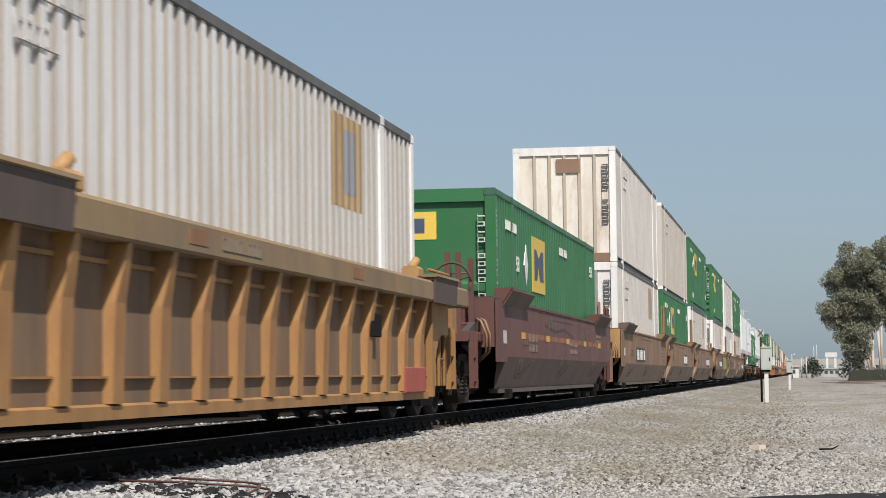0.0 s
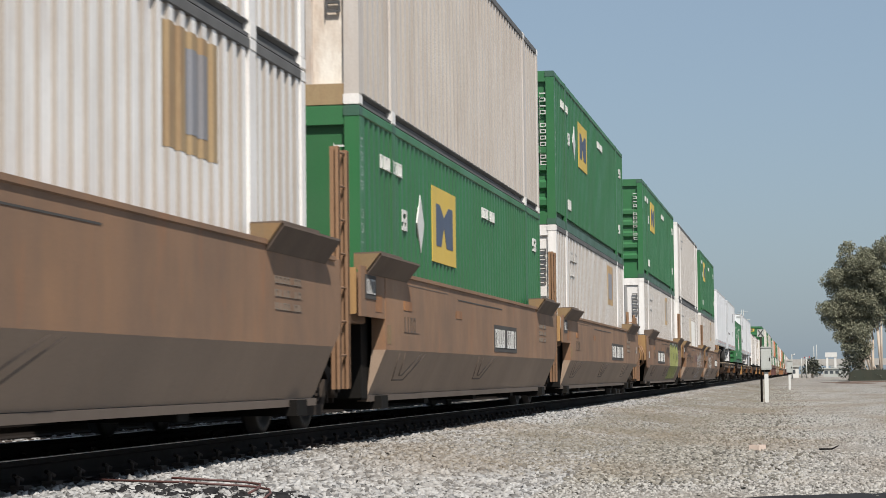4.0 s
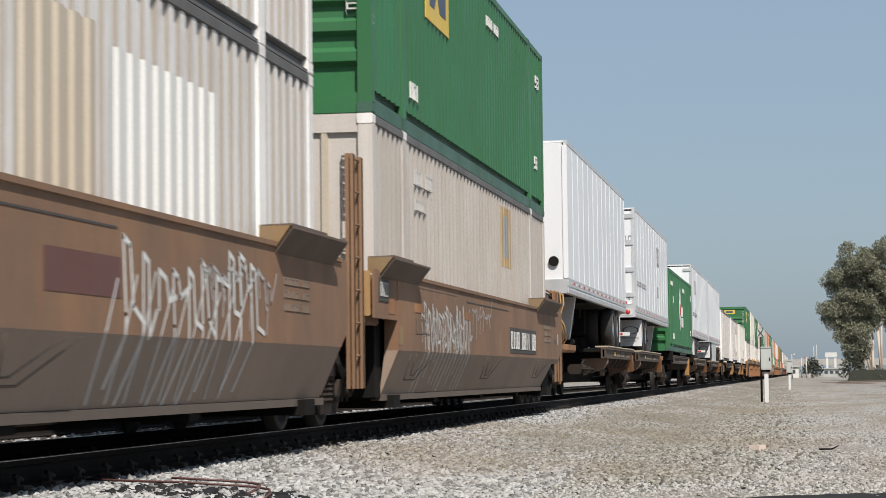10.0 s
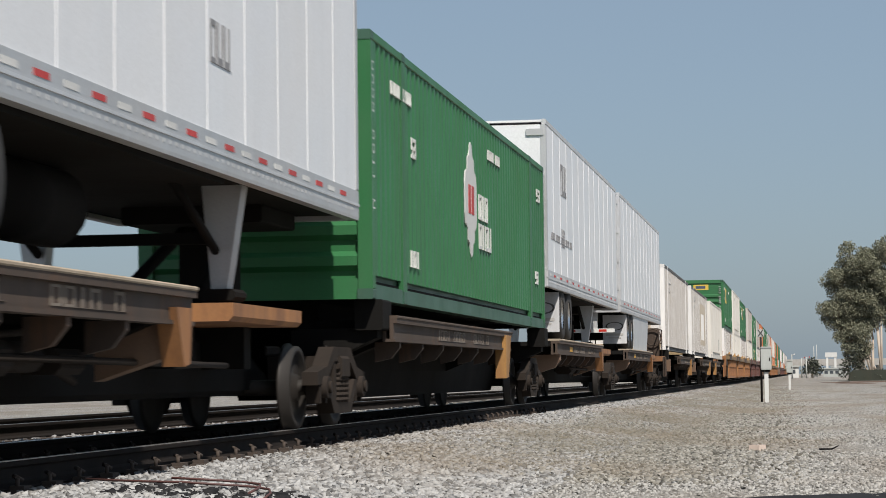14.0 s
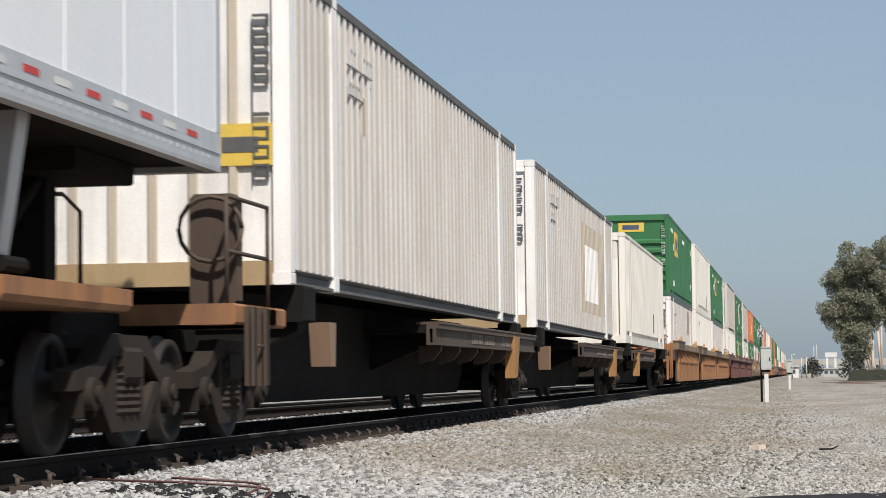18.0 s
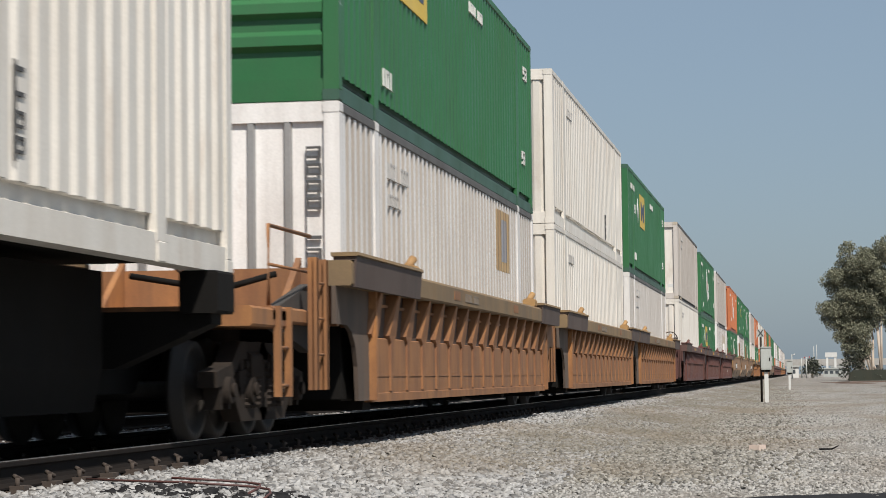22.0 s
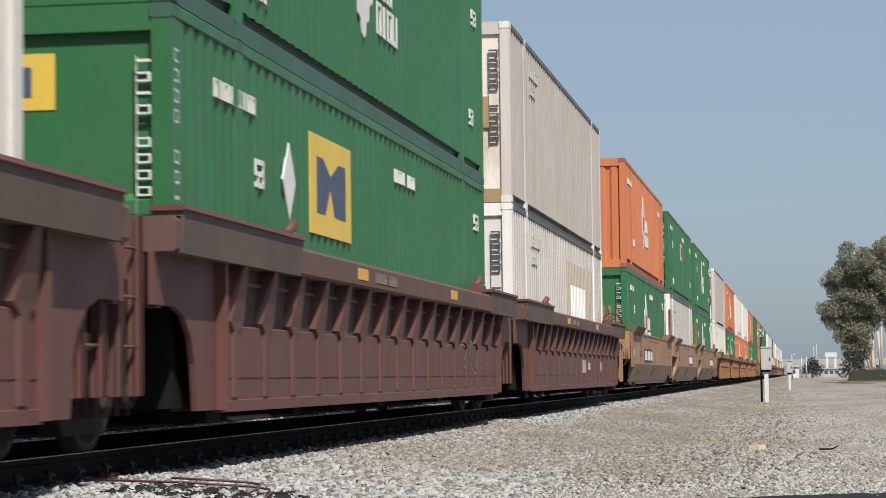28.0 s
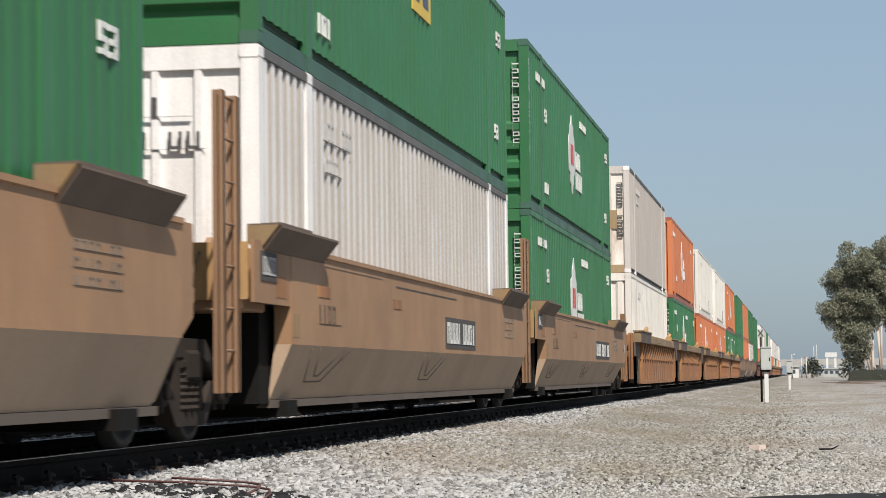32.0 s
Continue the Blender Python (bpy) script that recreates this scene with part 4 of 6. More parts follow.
        # The lower sheet's near-black and the added block stand for the opening's shade.
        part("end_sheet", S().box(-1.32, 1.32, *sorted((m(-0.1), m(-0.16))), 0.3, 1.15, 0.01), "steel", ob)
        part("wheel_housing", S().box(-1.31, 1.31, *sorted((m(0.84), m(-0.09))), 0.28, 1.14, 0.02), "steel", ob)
        far_end = abs(reach) if reach else 1.5
        part("draft_sill", S().box(-0.3, 0.3, *sorted((m(-0.1), m(-far_end - 0.25))), 0.78, 1.06, 0.03), "truck", ob)
        for x in (() if light else (-0.9, 0.9)):
            part("end_brace", S().prism_x([(m(-0.15), 1.2), (m(-0.9), 1.2), (m(-0.15), 1.7)], x - 0.03, x + 0.03), colour, ob)
        for x in (1.38, -1.38):
            if not light and not ribbed and end == 0 and front < 0:
                k = 1 if x > 0 else -1
                metal = "maroon" if colour == "maroon" else "ladder"
                for q in (0.8, 0.96, 1.14):
                    part("ladder_rail", S().box(k * (q - 0.04), k * (q + 0.04), -1.6, -1.55, 0.42, 2.3 - 0.1 * (q == 1.14), 0.008).box(k * (q - 0.04), k * (q - 0.02), -1.6, -1.5, 0.42, 2.2, 0.004), metal, ob)
                for i in range(5):
                    part("ladder_rung", S().tube((k * 0.76, -1.58, 0.55 + i * 0.36), (k * 1.18, -1.58, 0.55 + i * 0.36), 0.014, 6), metal, ob)
                for i in range(2):
                    part("air_hose", sweep([(k * (1.2 + 0.06 * i), -1.52, 1.34), (k * (1.3 + 0.06 * i), -1.72, 1.3), (k * (1.38 + 0.05 * i), -1.78, 1.1), (k * (1.36 + 0.05 * i), -1.7, 0.86), (k * 1.25, -1.6, 0.72)], 0.018, 7), "ladder", ob)
            elif not light and (x > 0 or reach < 0) and (ribbed or not end or reach < 0):
                ladder(ob, back + (0.75 if rear < 0 and ribbed else 0.4) if end else -1.6, x, colour if ribbed or colour == "maroon" else "ladder", 0.4, (1.62 if ribbed else 2.05) if end else (1.62 if ribbed else 2.75))
        if not ribbed and not end and front > 0:
            mark_y = -0.85
            part("number_plate", S().box(1.5, 1.513, mark_y, mark_y + 0.55, 1.3, 1.54), "grime", ob)
            write_side(ob, "mark_grey", 1.514, mark_y + 0.06, 1.35, 4, 0.085, 0.15, False, 0.03)
        if not light:
            part("end_hose", S().tube((0.9, m(-1.1), 1.5), (0.4, m(-1.3), 1.35), 0.03, 8).tube((0.4, m(-1.3), 1.35), (-0.5, m(-1.2), 1.5), 0.03, 8), "steel", ob)
        if reach > 0:
            bogie(ob, m(-reach))
        if reach < 0:
            bogie(ob, m(reach))
            out = min(2.9, 0.9 - reach)
            part("end_sill", S().box(-1.3, 1.3, *sorted((m(-1.05), m(-out))), 1.0, 1.14, 0.02), colour, ob)
            for k in (1, -1):
                part("end_arm", S().prism_x([(m(-1.0), 0.75), (m(-2.3), 0.95), (m(-2.3), 1.15), (m(-1.0), 1.4)], k * 1.1, k * 1.2), "grime", ob)
                if ribbed:
                    top = 1.84
                    part("hand_rail", sweep([(k * 1.25, m(0.05 - out), 1.14), (k * 1.25, m(0.05 - out), top), (k * 1.25, m(-1.2), top)], 0.02, 6), colour, ob)
                    part("middle_rail", S().tube((k * 1.25, m(0.05 - out), 1.5), (k * 1.25, m(-1.2), 1.5), 0.016, 6), colour, ob)
                if not light:
                    for y in (0.13, 0.53):
                        part("step_rail", S().box(k * 1.28, k * 1.34, *sorted((m(y - 0.03 - out), m(y + 0.03 - out))), 0.35, 1.14), colour, ob)
                    for z in (0.45, 0.78):
                        part("step", S().tube((k * 1.31, m(0.13 - out), z), (k * 1.31, m(0.53 - out), z), 0.016, 6), colour, ob)
            if end and not light and ribbed:
                part("brake_wheel", sweep([(1.24 + 0.26 * math.cos(t * math.tau / 18), m(-out - 0.25), 1.76 + 0.26 * math.sin(t * math.tau / 18)) for t in range(19)], 0.018, 6), "brown", ob, "rusty brown hand brake wheel")
                for t in range(5):
                    part("spoke", S().tube((1.24, m(-out - 0.25), 1.76), (1.24 + 0.26 * math.cos(t * math.tau / 5 + 0.3), m(-out - 0.25), 1.76 + 0.26 * math.sin(t * math.tau / 5 + 0.3)), 0.012, 5), "brown", ob)
                part("brake_stand", S().box(1.1, 1.3, *sorted((m(-out - 0.24), m(0.12 - out))), 1.05, 1.78, 0.03), colour, ob)
                part("end_rail", sweep([(-1.2, m(-out), 1.14), (-1.2, m(-out), 2.0), (-0.2, m(-out), 2.0), (0.2, m(-out), 1.75), (0.2, m(-out), 1.14)], 0.02, 6), colour, ob)

            coupler(ob, m(reach - 0.6), -1 if end == 0 else 1)
            if end == 0 and not light:
                part("brake_wheel", sweep([(0.3 + 0.24 * math.cos(t * math.tau / 18), -1.8, 1.7 + 0.24 * math.sin(t * math.tau / 18)) for t in range(19)], 0.022, 6), "brown", ob, "dark worn hand brake wheel")
                part("brake_stand", S().box(0.2, 0.4, -1.76, -1.58, 1.14, 1.85, 0.03), colour, ob)
    # side markings
    if light:
        return ob
    if ribbed:
        for y in (2.0, 5.2, 10.9):
            part("reflector_tape", S().box(1.61, 1.624, y, y + 0.5, 1.45, 1.56), "reflector" if colour == "maroon" else "ochre", ob)
        write_side(ob, "mark_faint", 1.622, 6.1, 1.45, 8, 0.1, 0.1)
    else:
        if colour == "maroon":
            for i in range(13):
                part("reflector_tape", shared("dash_tape", lambda: S().box(1.505, 1.513, 0, 0.95, 1.1, 1.19), "worn_band"), None, ob, at=(0, 1.2 + i * 1.08, 0))
        else:
            bare = colour == "tan_dirty" and front > 0 and rear == 0
            place, n = (9.5, 12) if rear < 0 else ((3.1, 12) if front < 0 else (8.5, 9))
            if not bare:
                part("number_board", S().box(1.505, 1.516, place, place + n * 0.26 + 0.15, 0.86, 1.24), "grime", ob)
                write_side(ob, "mark_white", 1.518, place + 0.12, 0.92, n, 0.18, 0.26, False, 0.08)
        write_side(ob, "mark_brown", 1.512, 1.3, 1.0, 5, 0.12, 0.17, False, 0.08)
        for z in (1.3, 1.19, 1.08):
            write_side(ob, "mark_faint", 1.512, 14.0, z, 7, 0.09, 0.06)
        for y in ((1.2, 4.6, 7.9, 11.2, 14.4) if colour == "maroon" else (1.3, 5.0)):
            z = 1.09 if colour == "maroon" else 1.24
            part("reflector_tape", S().box(1.505, 1.516, y, y + 0.5, z, z + 0.1), "reflector" if colour == "maroon" else "ochre", ob)
    return ob


def car_at(colour, ribbed, front, rear, y, light=False):
    key = (colour, ribbed, front, rear, light)
    if key not in TEMPLATES:
        TEMPLATES[key] = well_car(*key)
        return put(TEMPLATES[key], y, 0.0)
    marks = len(WHEELSETS)
    ob = put(copy_thing(TEMPLATES[key], pose(0, 0, 0)), y, 0.0)
    for o in ob.children_recursive:
        if o.name.startswith("wheelset"):
            WHEELSETS.append((o, o.location.y))
    return ob


# ---- spine cars and trailers ----
DECK = 1.15
TOP = DECK + 0.2


def spine_car(kind, front, rear):
    """One unit of a spine car: a deep centre sill, outrigger platforms and arms. kind: 'trailer' or 'box'."""
    ob = new("spine_car")
    tagged(ob, "brown spine car with outrigger platforms and a black centre sill", "rail car", "cars of the train")
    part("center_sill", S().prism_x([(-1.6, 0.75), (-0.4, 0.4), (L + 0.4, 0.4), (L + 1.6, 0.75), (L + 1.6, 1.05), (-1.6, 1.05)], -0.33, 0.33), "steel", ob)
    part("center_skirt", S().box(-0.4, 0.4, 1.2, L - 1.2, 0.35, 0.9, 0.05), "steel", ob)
    # Dark fill added up to the box, so nothing shows through below it.
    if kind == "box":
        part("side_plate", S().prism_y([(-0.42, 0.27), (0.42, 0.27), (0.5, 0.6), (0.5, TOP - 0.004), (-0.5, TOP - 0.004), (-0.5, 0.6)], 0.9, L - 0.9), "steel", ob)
    first, last = front < 0, rear < 0
    if kind == "trailer":
        spans, stand = ([(8.1, L)], (-0.4, 2.8)) if first else ([(0.4, 9.5)], (11.3, 13.8))
        part("hitch_stand", S().prism_y([(-1.2, 0.98), (1.2, 0.98), (1.24, 1.02), (1.24, 1.13), (-1.24, 1.13), (-1.24, 1.02)], *stand), "ochre", ob, "rusty ochre hitch platform")
        for y in stand:
            part("stand_bearer", S().box(-0.8, 0.8, min(max(y, stand[0] + 0.3), stand[1] - 0.3) - 0.12, min(max(y, stand[0] + 0.3), stand[1] - 0.3) + 0.12, 0.6, 0.99), "steel", ob)
    else:
        spans = [(1.8, 9.6)] if last else [(0.6, 10.4)] if 0 < front < 1.0 else [(7.3, L + 1.2)]
    for a, b in spans:
        for k in (1, -1):
            part("side_sill", S().prism_y([(k * 1.28, 0.9), (k * 1.42, 0.9), (k * 1.42, 0.93), (k * 1.32, 0.93), (k * 1.32, 1.1), (k * 1.44, 1.1), (k * 1.44, DECK), (k * 1.28, DECK)], a, b), "brown", ob)
            part("side_web", S().box(k * 1.36, k * 1.4, a, b, 0.93, 1.1), "brown", ob)
            n = max(2, int((b - a) / (1.1 if kind == "trailer" else 1.3)))
            for i in range(n):
                y = a + 0.4 + i * (b - a - 0.8) / (n - 1)
                # End gussets are larger; the light on them is put into a lighter brown.
                big = kind == "trailer" and i in (0, n - 1)
                part("gusset", S().prism_y([(k * 1.4, 0.9), (k * 1.4, 0.8 if big else 0.84), (k * 1.3, 0.66 if big else 0.72), (k * (0.8 if big else 1.12), 0.5 if big else 0.68), (k * (0.8 if big else 1.12), 0.9)], y - 0.03, y + (0.2 if big else 0.05)), "rust_post" if big else "brown", ob)
            part("deck_edge", S().box(k * 1.15, k * 1.45, a, b, DECK, DECK + 0.035, 0.01), "wood" if kind == "trailer" else "brown", ob)
        part("deck_plate", S().box(-1.27, 1.27, a, b, 1.05, DECK - 0.01), "steel", ob)
        for y in (a + 0.5, b - 0.5):
            part("cross_bearer", S().prism_y([(-1.28, 1.04), (1.28, 1.04), (1.28, 0.92), (0.5, 0.6), (-0.5, 0.6), (-1.28, 0.92)], y - 0.1, y + 0.1), "steel", ob)
    arms = ((L - 0.7,) if first else (9.1,)) if kind == "trailer" else (2.2,) if last else (9.6,) if 0 < front < 1.0 else (14.5,)
    for y in arms:
        for k in (1, -1):
            ring = [(y - 0.2, 1.02), (y + 0.2, 1.02), (y + 0.14, 0.62), (y - 0.02, 0.6)] if kind == "trailer" else [(y - 0.1, 1.12), (y + 0.5, 1.12), (y + 0.2, 0.5), (y - 0.1, 0.48)]
            part("end_arm", S().prism_x(ring, k * 1.3, k * 1.46), "ochre" if kind == "trailer" else "yellow", ob, "rusty orange end bracket")
    if kind == "box" and not last and spans[0][0] > 5.0:
        for k in (1, -1):
            part("box_bracket", S().prism_x([(1.3, 1.04), (1.62, 1.04), (1.58, 0.62), (1.4, 0.62)], k * 1.16, k * 1.36), "rust_post", ob, "rusty brown bracket")
    for y in ((0.45, L - 0.45) if kind == "box" else ()):
        if kind == "box":
            part("cross_bearer", S().prism_y([(-1.28, 1.04), (1.28, 1.04), (1.28, 0.94), (0.5, 0.6), (-0.5, 0.6), (-1.28, 0.94)], y - 0.16, y + 0.16), "steel", ob)
        for k in (1, -1):
            part("box_pedestal", S().box(k * 1.05, k * 1.36, y - 0.25, y + 0.25, 1.02, TOP if kind == "box" else DECK + 0.02, 0.02), "steel" if kind == "box" else "brown", ob)
    for x in ((0.5, -0.5) if kind == "trailer" else ()):
        part("brake_pipe", S().tube((x * 2.2, 5.2, 0.66), (x * 2.2, 11.6, 0.62), 0.025, 8), "truck", ob)
    if kind == "trailer":
        part("brake_gear", S().box(0.75, 1.1, 5.8, 6.6, 0.54, 0.76, 0.06).tube((0.95, 6.6, 0.66), (0.95, 7.3, 0.66), 0.1, 10).tube((0.95, 7.2, 0.7), (0.8, 8.6, 0.5), 0.03, 6).tube((1.05, 5.9, 0.76), (0.9, 8.0, 0.86), 0.025, 6).box(0.75, 1.05, 7.6, 8.1, 0.55, 0.72, 0.04), "truck", ob)
    write_side(ob, "mark_faint", 1.402, spans[0][0] + 3.0, 0.955, 9, 0.2, 0.13)
    write_side(ob, "mark_faint", 1.402, spans[0][0] + 6.0, 0.955, 6, 0.2, 0.13)
    for y in ((spans[0][0] + 2.2,) if kind == "trailer" else ()):
        part("reflector_tape", S().box(1.401, 1.406, y, y + 0.5, 0.97, 1.06), "reflector", ob)
    for end, reach in ((0, front), (1, rear)):
        m = (lambda y: y) if end == 0 else (lambda y: L - y)
        if reach > 0:
            bogie(ob, m(-reach))
        if reach < 0:
            bogie(ob, m(1.9) if end and kind == "trailer" else m(reach))
            part("end_sill", S().box(-1.3, 1.3, *sorted((m(-0.6), m(-2.0))), 0.95, 1.12, 0.02), "ochre", ob)
            for k in ((1, -1) if end == 0 else ()):
                part("hand_rail", S().tube((k * 1.2, m(-1.9), 1.1), (k * 1.2, m(-1.9), 2.0), 0.02, 6).tube((k * 1.2, m(-1.9), 2.0), (k * 1.2, m(-0.5), 2.0), 0.02, 6).tube((k * 1.2, m(-1.9), 1.55), (k * 1.2, m(-0.5), 1.55), 0.02, 6).tube((k * 1.2, m(-0.5), 1.1), (k * 1.2, m(-0.5), 2.0), 0.02, 6), "brown", ob)
                ladder(ob, min(m(-1.7), m(-1.3)), k * 1.36, "brown", 0.45, 1.1)
            if end:
                coupler(ob, m(reach - 0.6), 1)
                continue
            part("hand_brake", S().box(0.78, 1.18, *sorted((m(-1.3), m(-1.5))), 1.12, 2.05, 0.04), "brown", ob, "rusty hand brake housing")
            part("brake_wheel", sweep([(0.98 + 0.27 * math.cos(t * math.tau / 16), m(-1.58), 1.75 + 0.27 * math.sin(t * math.tau / 16)) for t in range(17)], 0.02, 6), "brown", ob)
            part("grab_loop", sweep([(-0.9, m(-1.85), 1.12), (-0.9, m(-1.85), 1.9), (-0.75, m(-1.85), 2.05), (-0.2, m(-1.85), 2.05), (-0.05, m(-1.85), 1.9), (-0.05, m(-1.85), 1.12)], 0.02, 6), "brown", ob)
            coupler(ob, m(reach - 0.6), -1 if end == 0 else 1)
    return ob


def spine_at(kind, front, rear, y):
    key = ("spine", kind, front, rear)
    if key not in TEMPLATES:
        TEMPLATES[key] = spine_car(kind, front, rear)
        return put(TEMPLATES[key], y, 0.0)
    ob = put(copy_thing(TEMPLATES[key], pose(0, 0, 0)), y, 0.0)
    for o in ob.children_recursive:
        if o.name.startswith("wheelset"):
            WHEELSETS.append((o, o.location.y))
    return ob


def road_wheel(ob, y, k):
    """A pair of twin tyres on one side with a polished rim."""
    x = k * 1.0
    prof = [(-0.14, 0.29), (-0.15, 0.46), (-0.1, 0.505), (0.1, 0.505), (0.15, 0.46), (0.14, 0.29)]
    for off in (0.1, -0.25):
        part("tyre", S().lathe_x([(x + k * (off + p), r) for p, r in prof], 32, y, 0.505), "tyre", ob)
    part("rim", S().lathe_x([(x + k * 0.23, 0.3), (x + k * 0.21, 0.27), (x + k * 0.08, 0.24), (x + k * 0.06, 0.16), (x + k * 0.14, 0.13), (x + k * 0.2, 0.11), (x + k * 0.22, 0.0)], 28, y, 0.505), "chrome", ob)


def trailer(nose_first, mark, length=15.6, skirt=False, tandem=2.2):
    """A road trailer on its own wheels, its forward end at y = 0; wheels stand at z = 0."""
    ob = new("semi_trailer")
    tagged(ob, "white semi trailer riding nose first on the spine car" if nose_first else "white semi trailer riding doors first on the spine car", "semi trailer", "trailers on the train")
    n, w, z0, z1 = length, 1.29, 0.95, 4.0
    m = (lambda y: y) if nose_first else (lambda y: n - y)
    for k in (1, -1):
        count = 13 if k > 0 else 1
        for i in range(count):
            a, b = n * i / count, n * (i + 1) / count
            part("side_panel", S().box(k * (w - 0.05), k * (w - 0.008), a + 0.012 + (0.1 if i == 0 else 0), b - 0.012 - (0.1 if i == count - 1 else 0), z0 + 0.3, z1 - 0.1), "trailer", ob)
            if i:
                part("panel_seam", S().box(k * (w - 0.05), k * (w - 0.002), a - 0.025, a + 0.025, z0 + 0.3, z1 - 0.1), "trailer", ob)
        part("bottom_rail", S().prism_y([(k * (w - 0.1), z0), (k * w, z0), (k * (w + 0.004), z0 + 0.03), (k * (w + 0.004), z0 + 0.3), (k * (w - 0.1), z0 + 0.3)], 0.02, n - 0.02), "alu", ob)
        part("top_rail", S().box(k * (w - 0.08), k * w, 0.02, n - 0.02, z1 - 0.1, z1, 0.01), "alu", ob)
        part("rail_ridge", S().box(k * (w - 0.02), k * (w + 0.014), 0.02, n - 0.02, z0 + 0.14, z0 + 0.165), "alu", ob)
        rivets = Shape()
        for i in range(26 if k > 0 else 0):
            mat = "logo_red" if i % 2 else "mark_white"
            part("marker_tape", shared("side_tape_" + mat, lambda: S().box(w - 0.02, w + 0.008, 0, 0.28, z0 + 0.2, z0 + 0.245), mat), None, ob, at=(0, 0.4 + i * (n - 0.8) / 26, 0))
        for i in range(90):
            y = 0.2 + i * (n - 0.4) / 90
            rivets.box(k * (w + 0.004), k * (w + 0.01), y, y + 0.03, z0 + 0.08, z0 + 0.11)
        tagged(part("rivet_strip", rivets, "alu", ob), kind="stuff")
        for y in (0.06, n - 0.06):
            part("corner_post", S().box(k * (w - 0.1), k * w, y - 0.06, y + 0.06, z0 + 0.3, z1 - 0.1, 0.02), "trailer" if nose_first else "alu", ob)
    part("roof", S().box(-w + 0.05, w - 0.05, 0.05, n - 0.05, z1 - 0.05, z1 - 0.01), "trailer", ob)
    part("floor", S().box(-w + 0.1, w - 0.1, 0.05, n - 0.05, z0 + 0.05, z0 + 0.25), "steel", ob)
    y0, y1 = sorted((m(0.02), m(0.08)))
    part("nose_wall", S().box(-w + 0.1, w - 0.1, y0, y1, z0 + 0.1, z1 - 0.06, 0.02), "trailer", ob)
    part("nose_rail", S().box(-w + 0.02, w - 0.02, *sorted((m(-0.02), m(0.1))), z0, z0 + 0.28, 0.03), "alu", ob)
    part("round_vent", S().prism_y([(1.0 + 0.1 * math.cos(t * math.tau / 16), z0 + 0.64 + 0.1 * math.sin(t * math.tau / 16)) for t in range(16)], *sorted((m(-0.03), m(0.03)))), "steel", ob)
    for x in (0.28, 0.38, 0.52, 0.62, 0.74):
        part("nose_fitting", sweep([(x, m(-0.01), z0 + 0.48), (x + 0.02, m(-0.03), z0 + 0.52), (x + 0.04, m(-0.03), z0 + 0.58), (x + 0.06, m(-0.01), z0 + 0.62)], 0.014, 6), "steel", ob)
    # doors
    for x0, x1 in ((-w + 0.1, -0.008), (0.008, w - 0.1)):
        part("rear_door", S().box(x0, x1, *sorted((m(n - 0.08), m(n - 0.01))), z0 + 0.35, z1 - 0.1, 0.012), "trailer", ob)
    for k in (1, -1):
        for z in (z0 + 0.55, z0 + 1.25, z0 + 2.0, z0 + 2.75):
            part("door_hinge", S().box(k * (w - 0.36), k * (w - 0.04), *sorted((m(n - 0.02), m(n + 0.02))), z, z + 0.12, 0.01), "alu", ob)
        part("tail_light", S().box(k * 0.78, k * 1.2, *sorted((m(n - 0.05), m(n + 0.025))), z0 + 0.03, z0 + 0.23, 0.02), "flap", ob)
        for x in (0.86, 1.06):
            part("tail_lens", S().lathe_x([(0, 0.075), (0.008, 0.07), (0.012, 0.0)], 14), "logo_red", ob).matrix_basis = pose(k * x, m(n + 0.022), z0 + 0.13, 0, 0, 90 if nose_first else -90)
        part("bumper_strut", S().box(k * 0.42, k * 0.66, *sorted((m(n - 0.25), m(n - 0.12))), 0.5, z0 + 0.05, 0.02), "alu", ob)
        part("mudflap", S().box(k * 0.62, k * 1.25, *sorted((m(n - tandem + 0.68), m(n - tandem + 0.7))), 0.16, 0.92), "flap", ob, "white mudflap with an oval emblem")
        part("flap_emblem", S().prism_y([(k * 0.93 + f * 0.24 * math.cos(t * math.tau / 20), 0.62 + f * 0.115 * math.sin(t * math.tau / 20)) for f, ts in ((1.0, range(21)), (0.82, range(20, -1, -1))) for t in ts], *sorted((m(n - tandem + 0.702), m(n - tandem + 0.708)))), "mark_black", ob)
        part("flap_bar", S().box(k * 0.7, k * 1.16, *sorted((m(n - tandem + 0.702), m(n - tandem + 0.708))), 0.37, 0.43).box(k * 0.76, k * 1.1, *sorted((m(n - tandem + 0.702), m(n - tandem + 0.708))), 0.3, 0.33), "mark_grey", ob)
        for y in (n - tandem, n - tandem - 1.25):
            road_wheel(ob, m(y), k)
        part("landing_leg", S().prism_y([(k * 0.68, z0 + 0.05), (k * 1.04, z0 + 0.05), (k * 0.94, 0.35), (k * 0.9, 0.1), (k * 0.76, 0.1), (k * 0.74, 0.35)], *sorted((m(3.7), m(3.9)))), "alu", ob)
        part("landing_foot", S().box(k * 0.66, k * 1.0, *sorted((m(3.6), m(4.0))), 0.0, 0.1, 0.03), "steel", ob)
        part("landing_brace", S().tube((k * 0.8, m(3.8), 0.4), (k * 0.8, m(5.3), z0 + 0.02), 0.04, 8), "steel", ob)
        part("tandem_rail", S().box(k * 0.42, k * 0.55, *sorted((m(n - 5.0), m(n - 0.4))), 0.72, z0 + 0.05, 0.02), "steel", ob)
    part("rear_sill", S().box(-w + 0.02, w - 0.02, *sorted((m(n - 0.1), m(n + 0.02))), z0 - 0.02, z0 + 0.34, 0.02), "alu", ob)
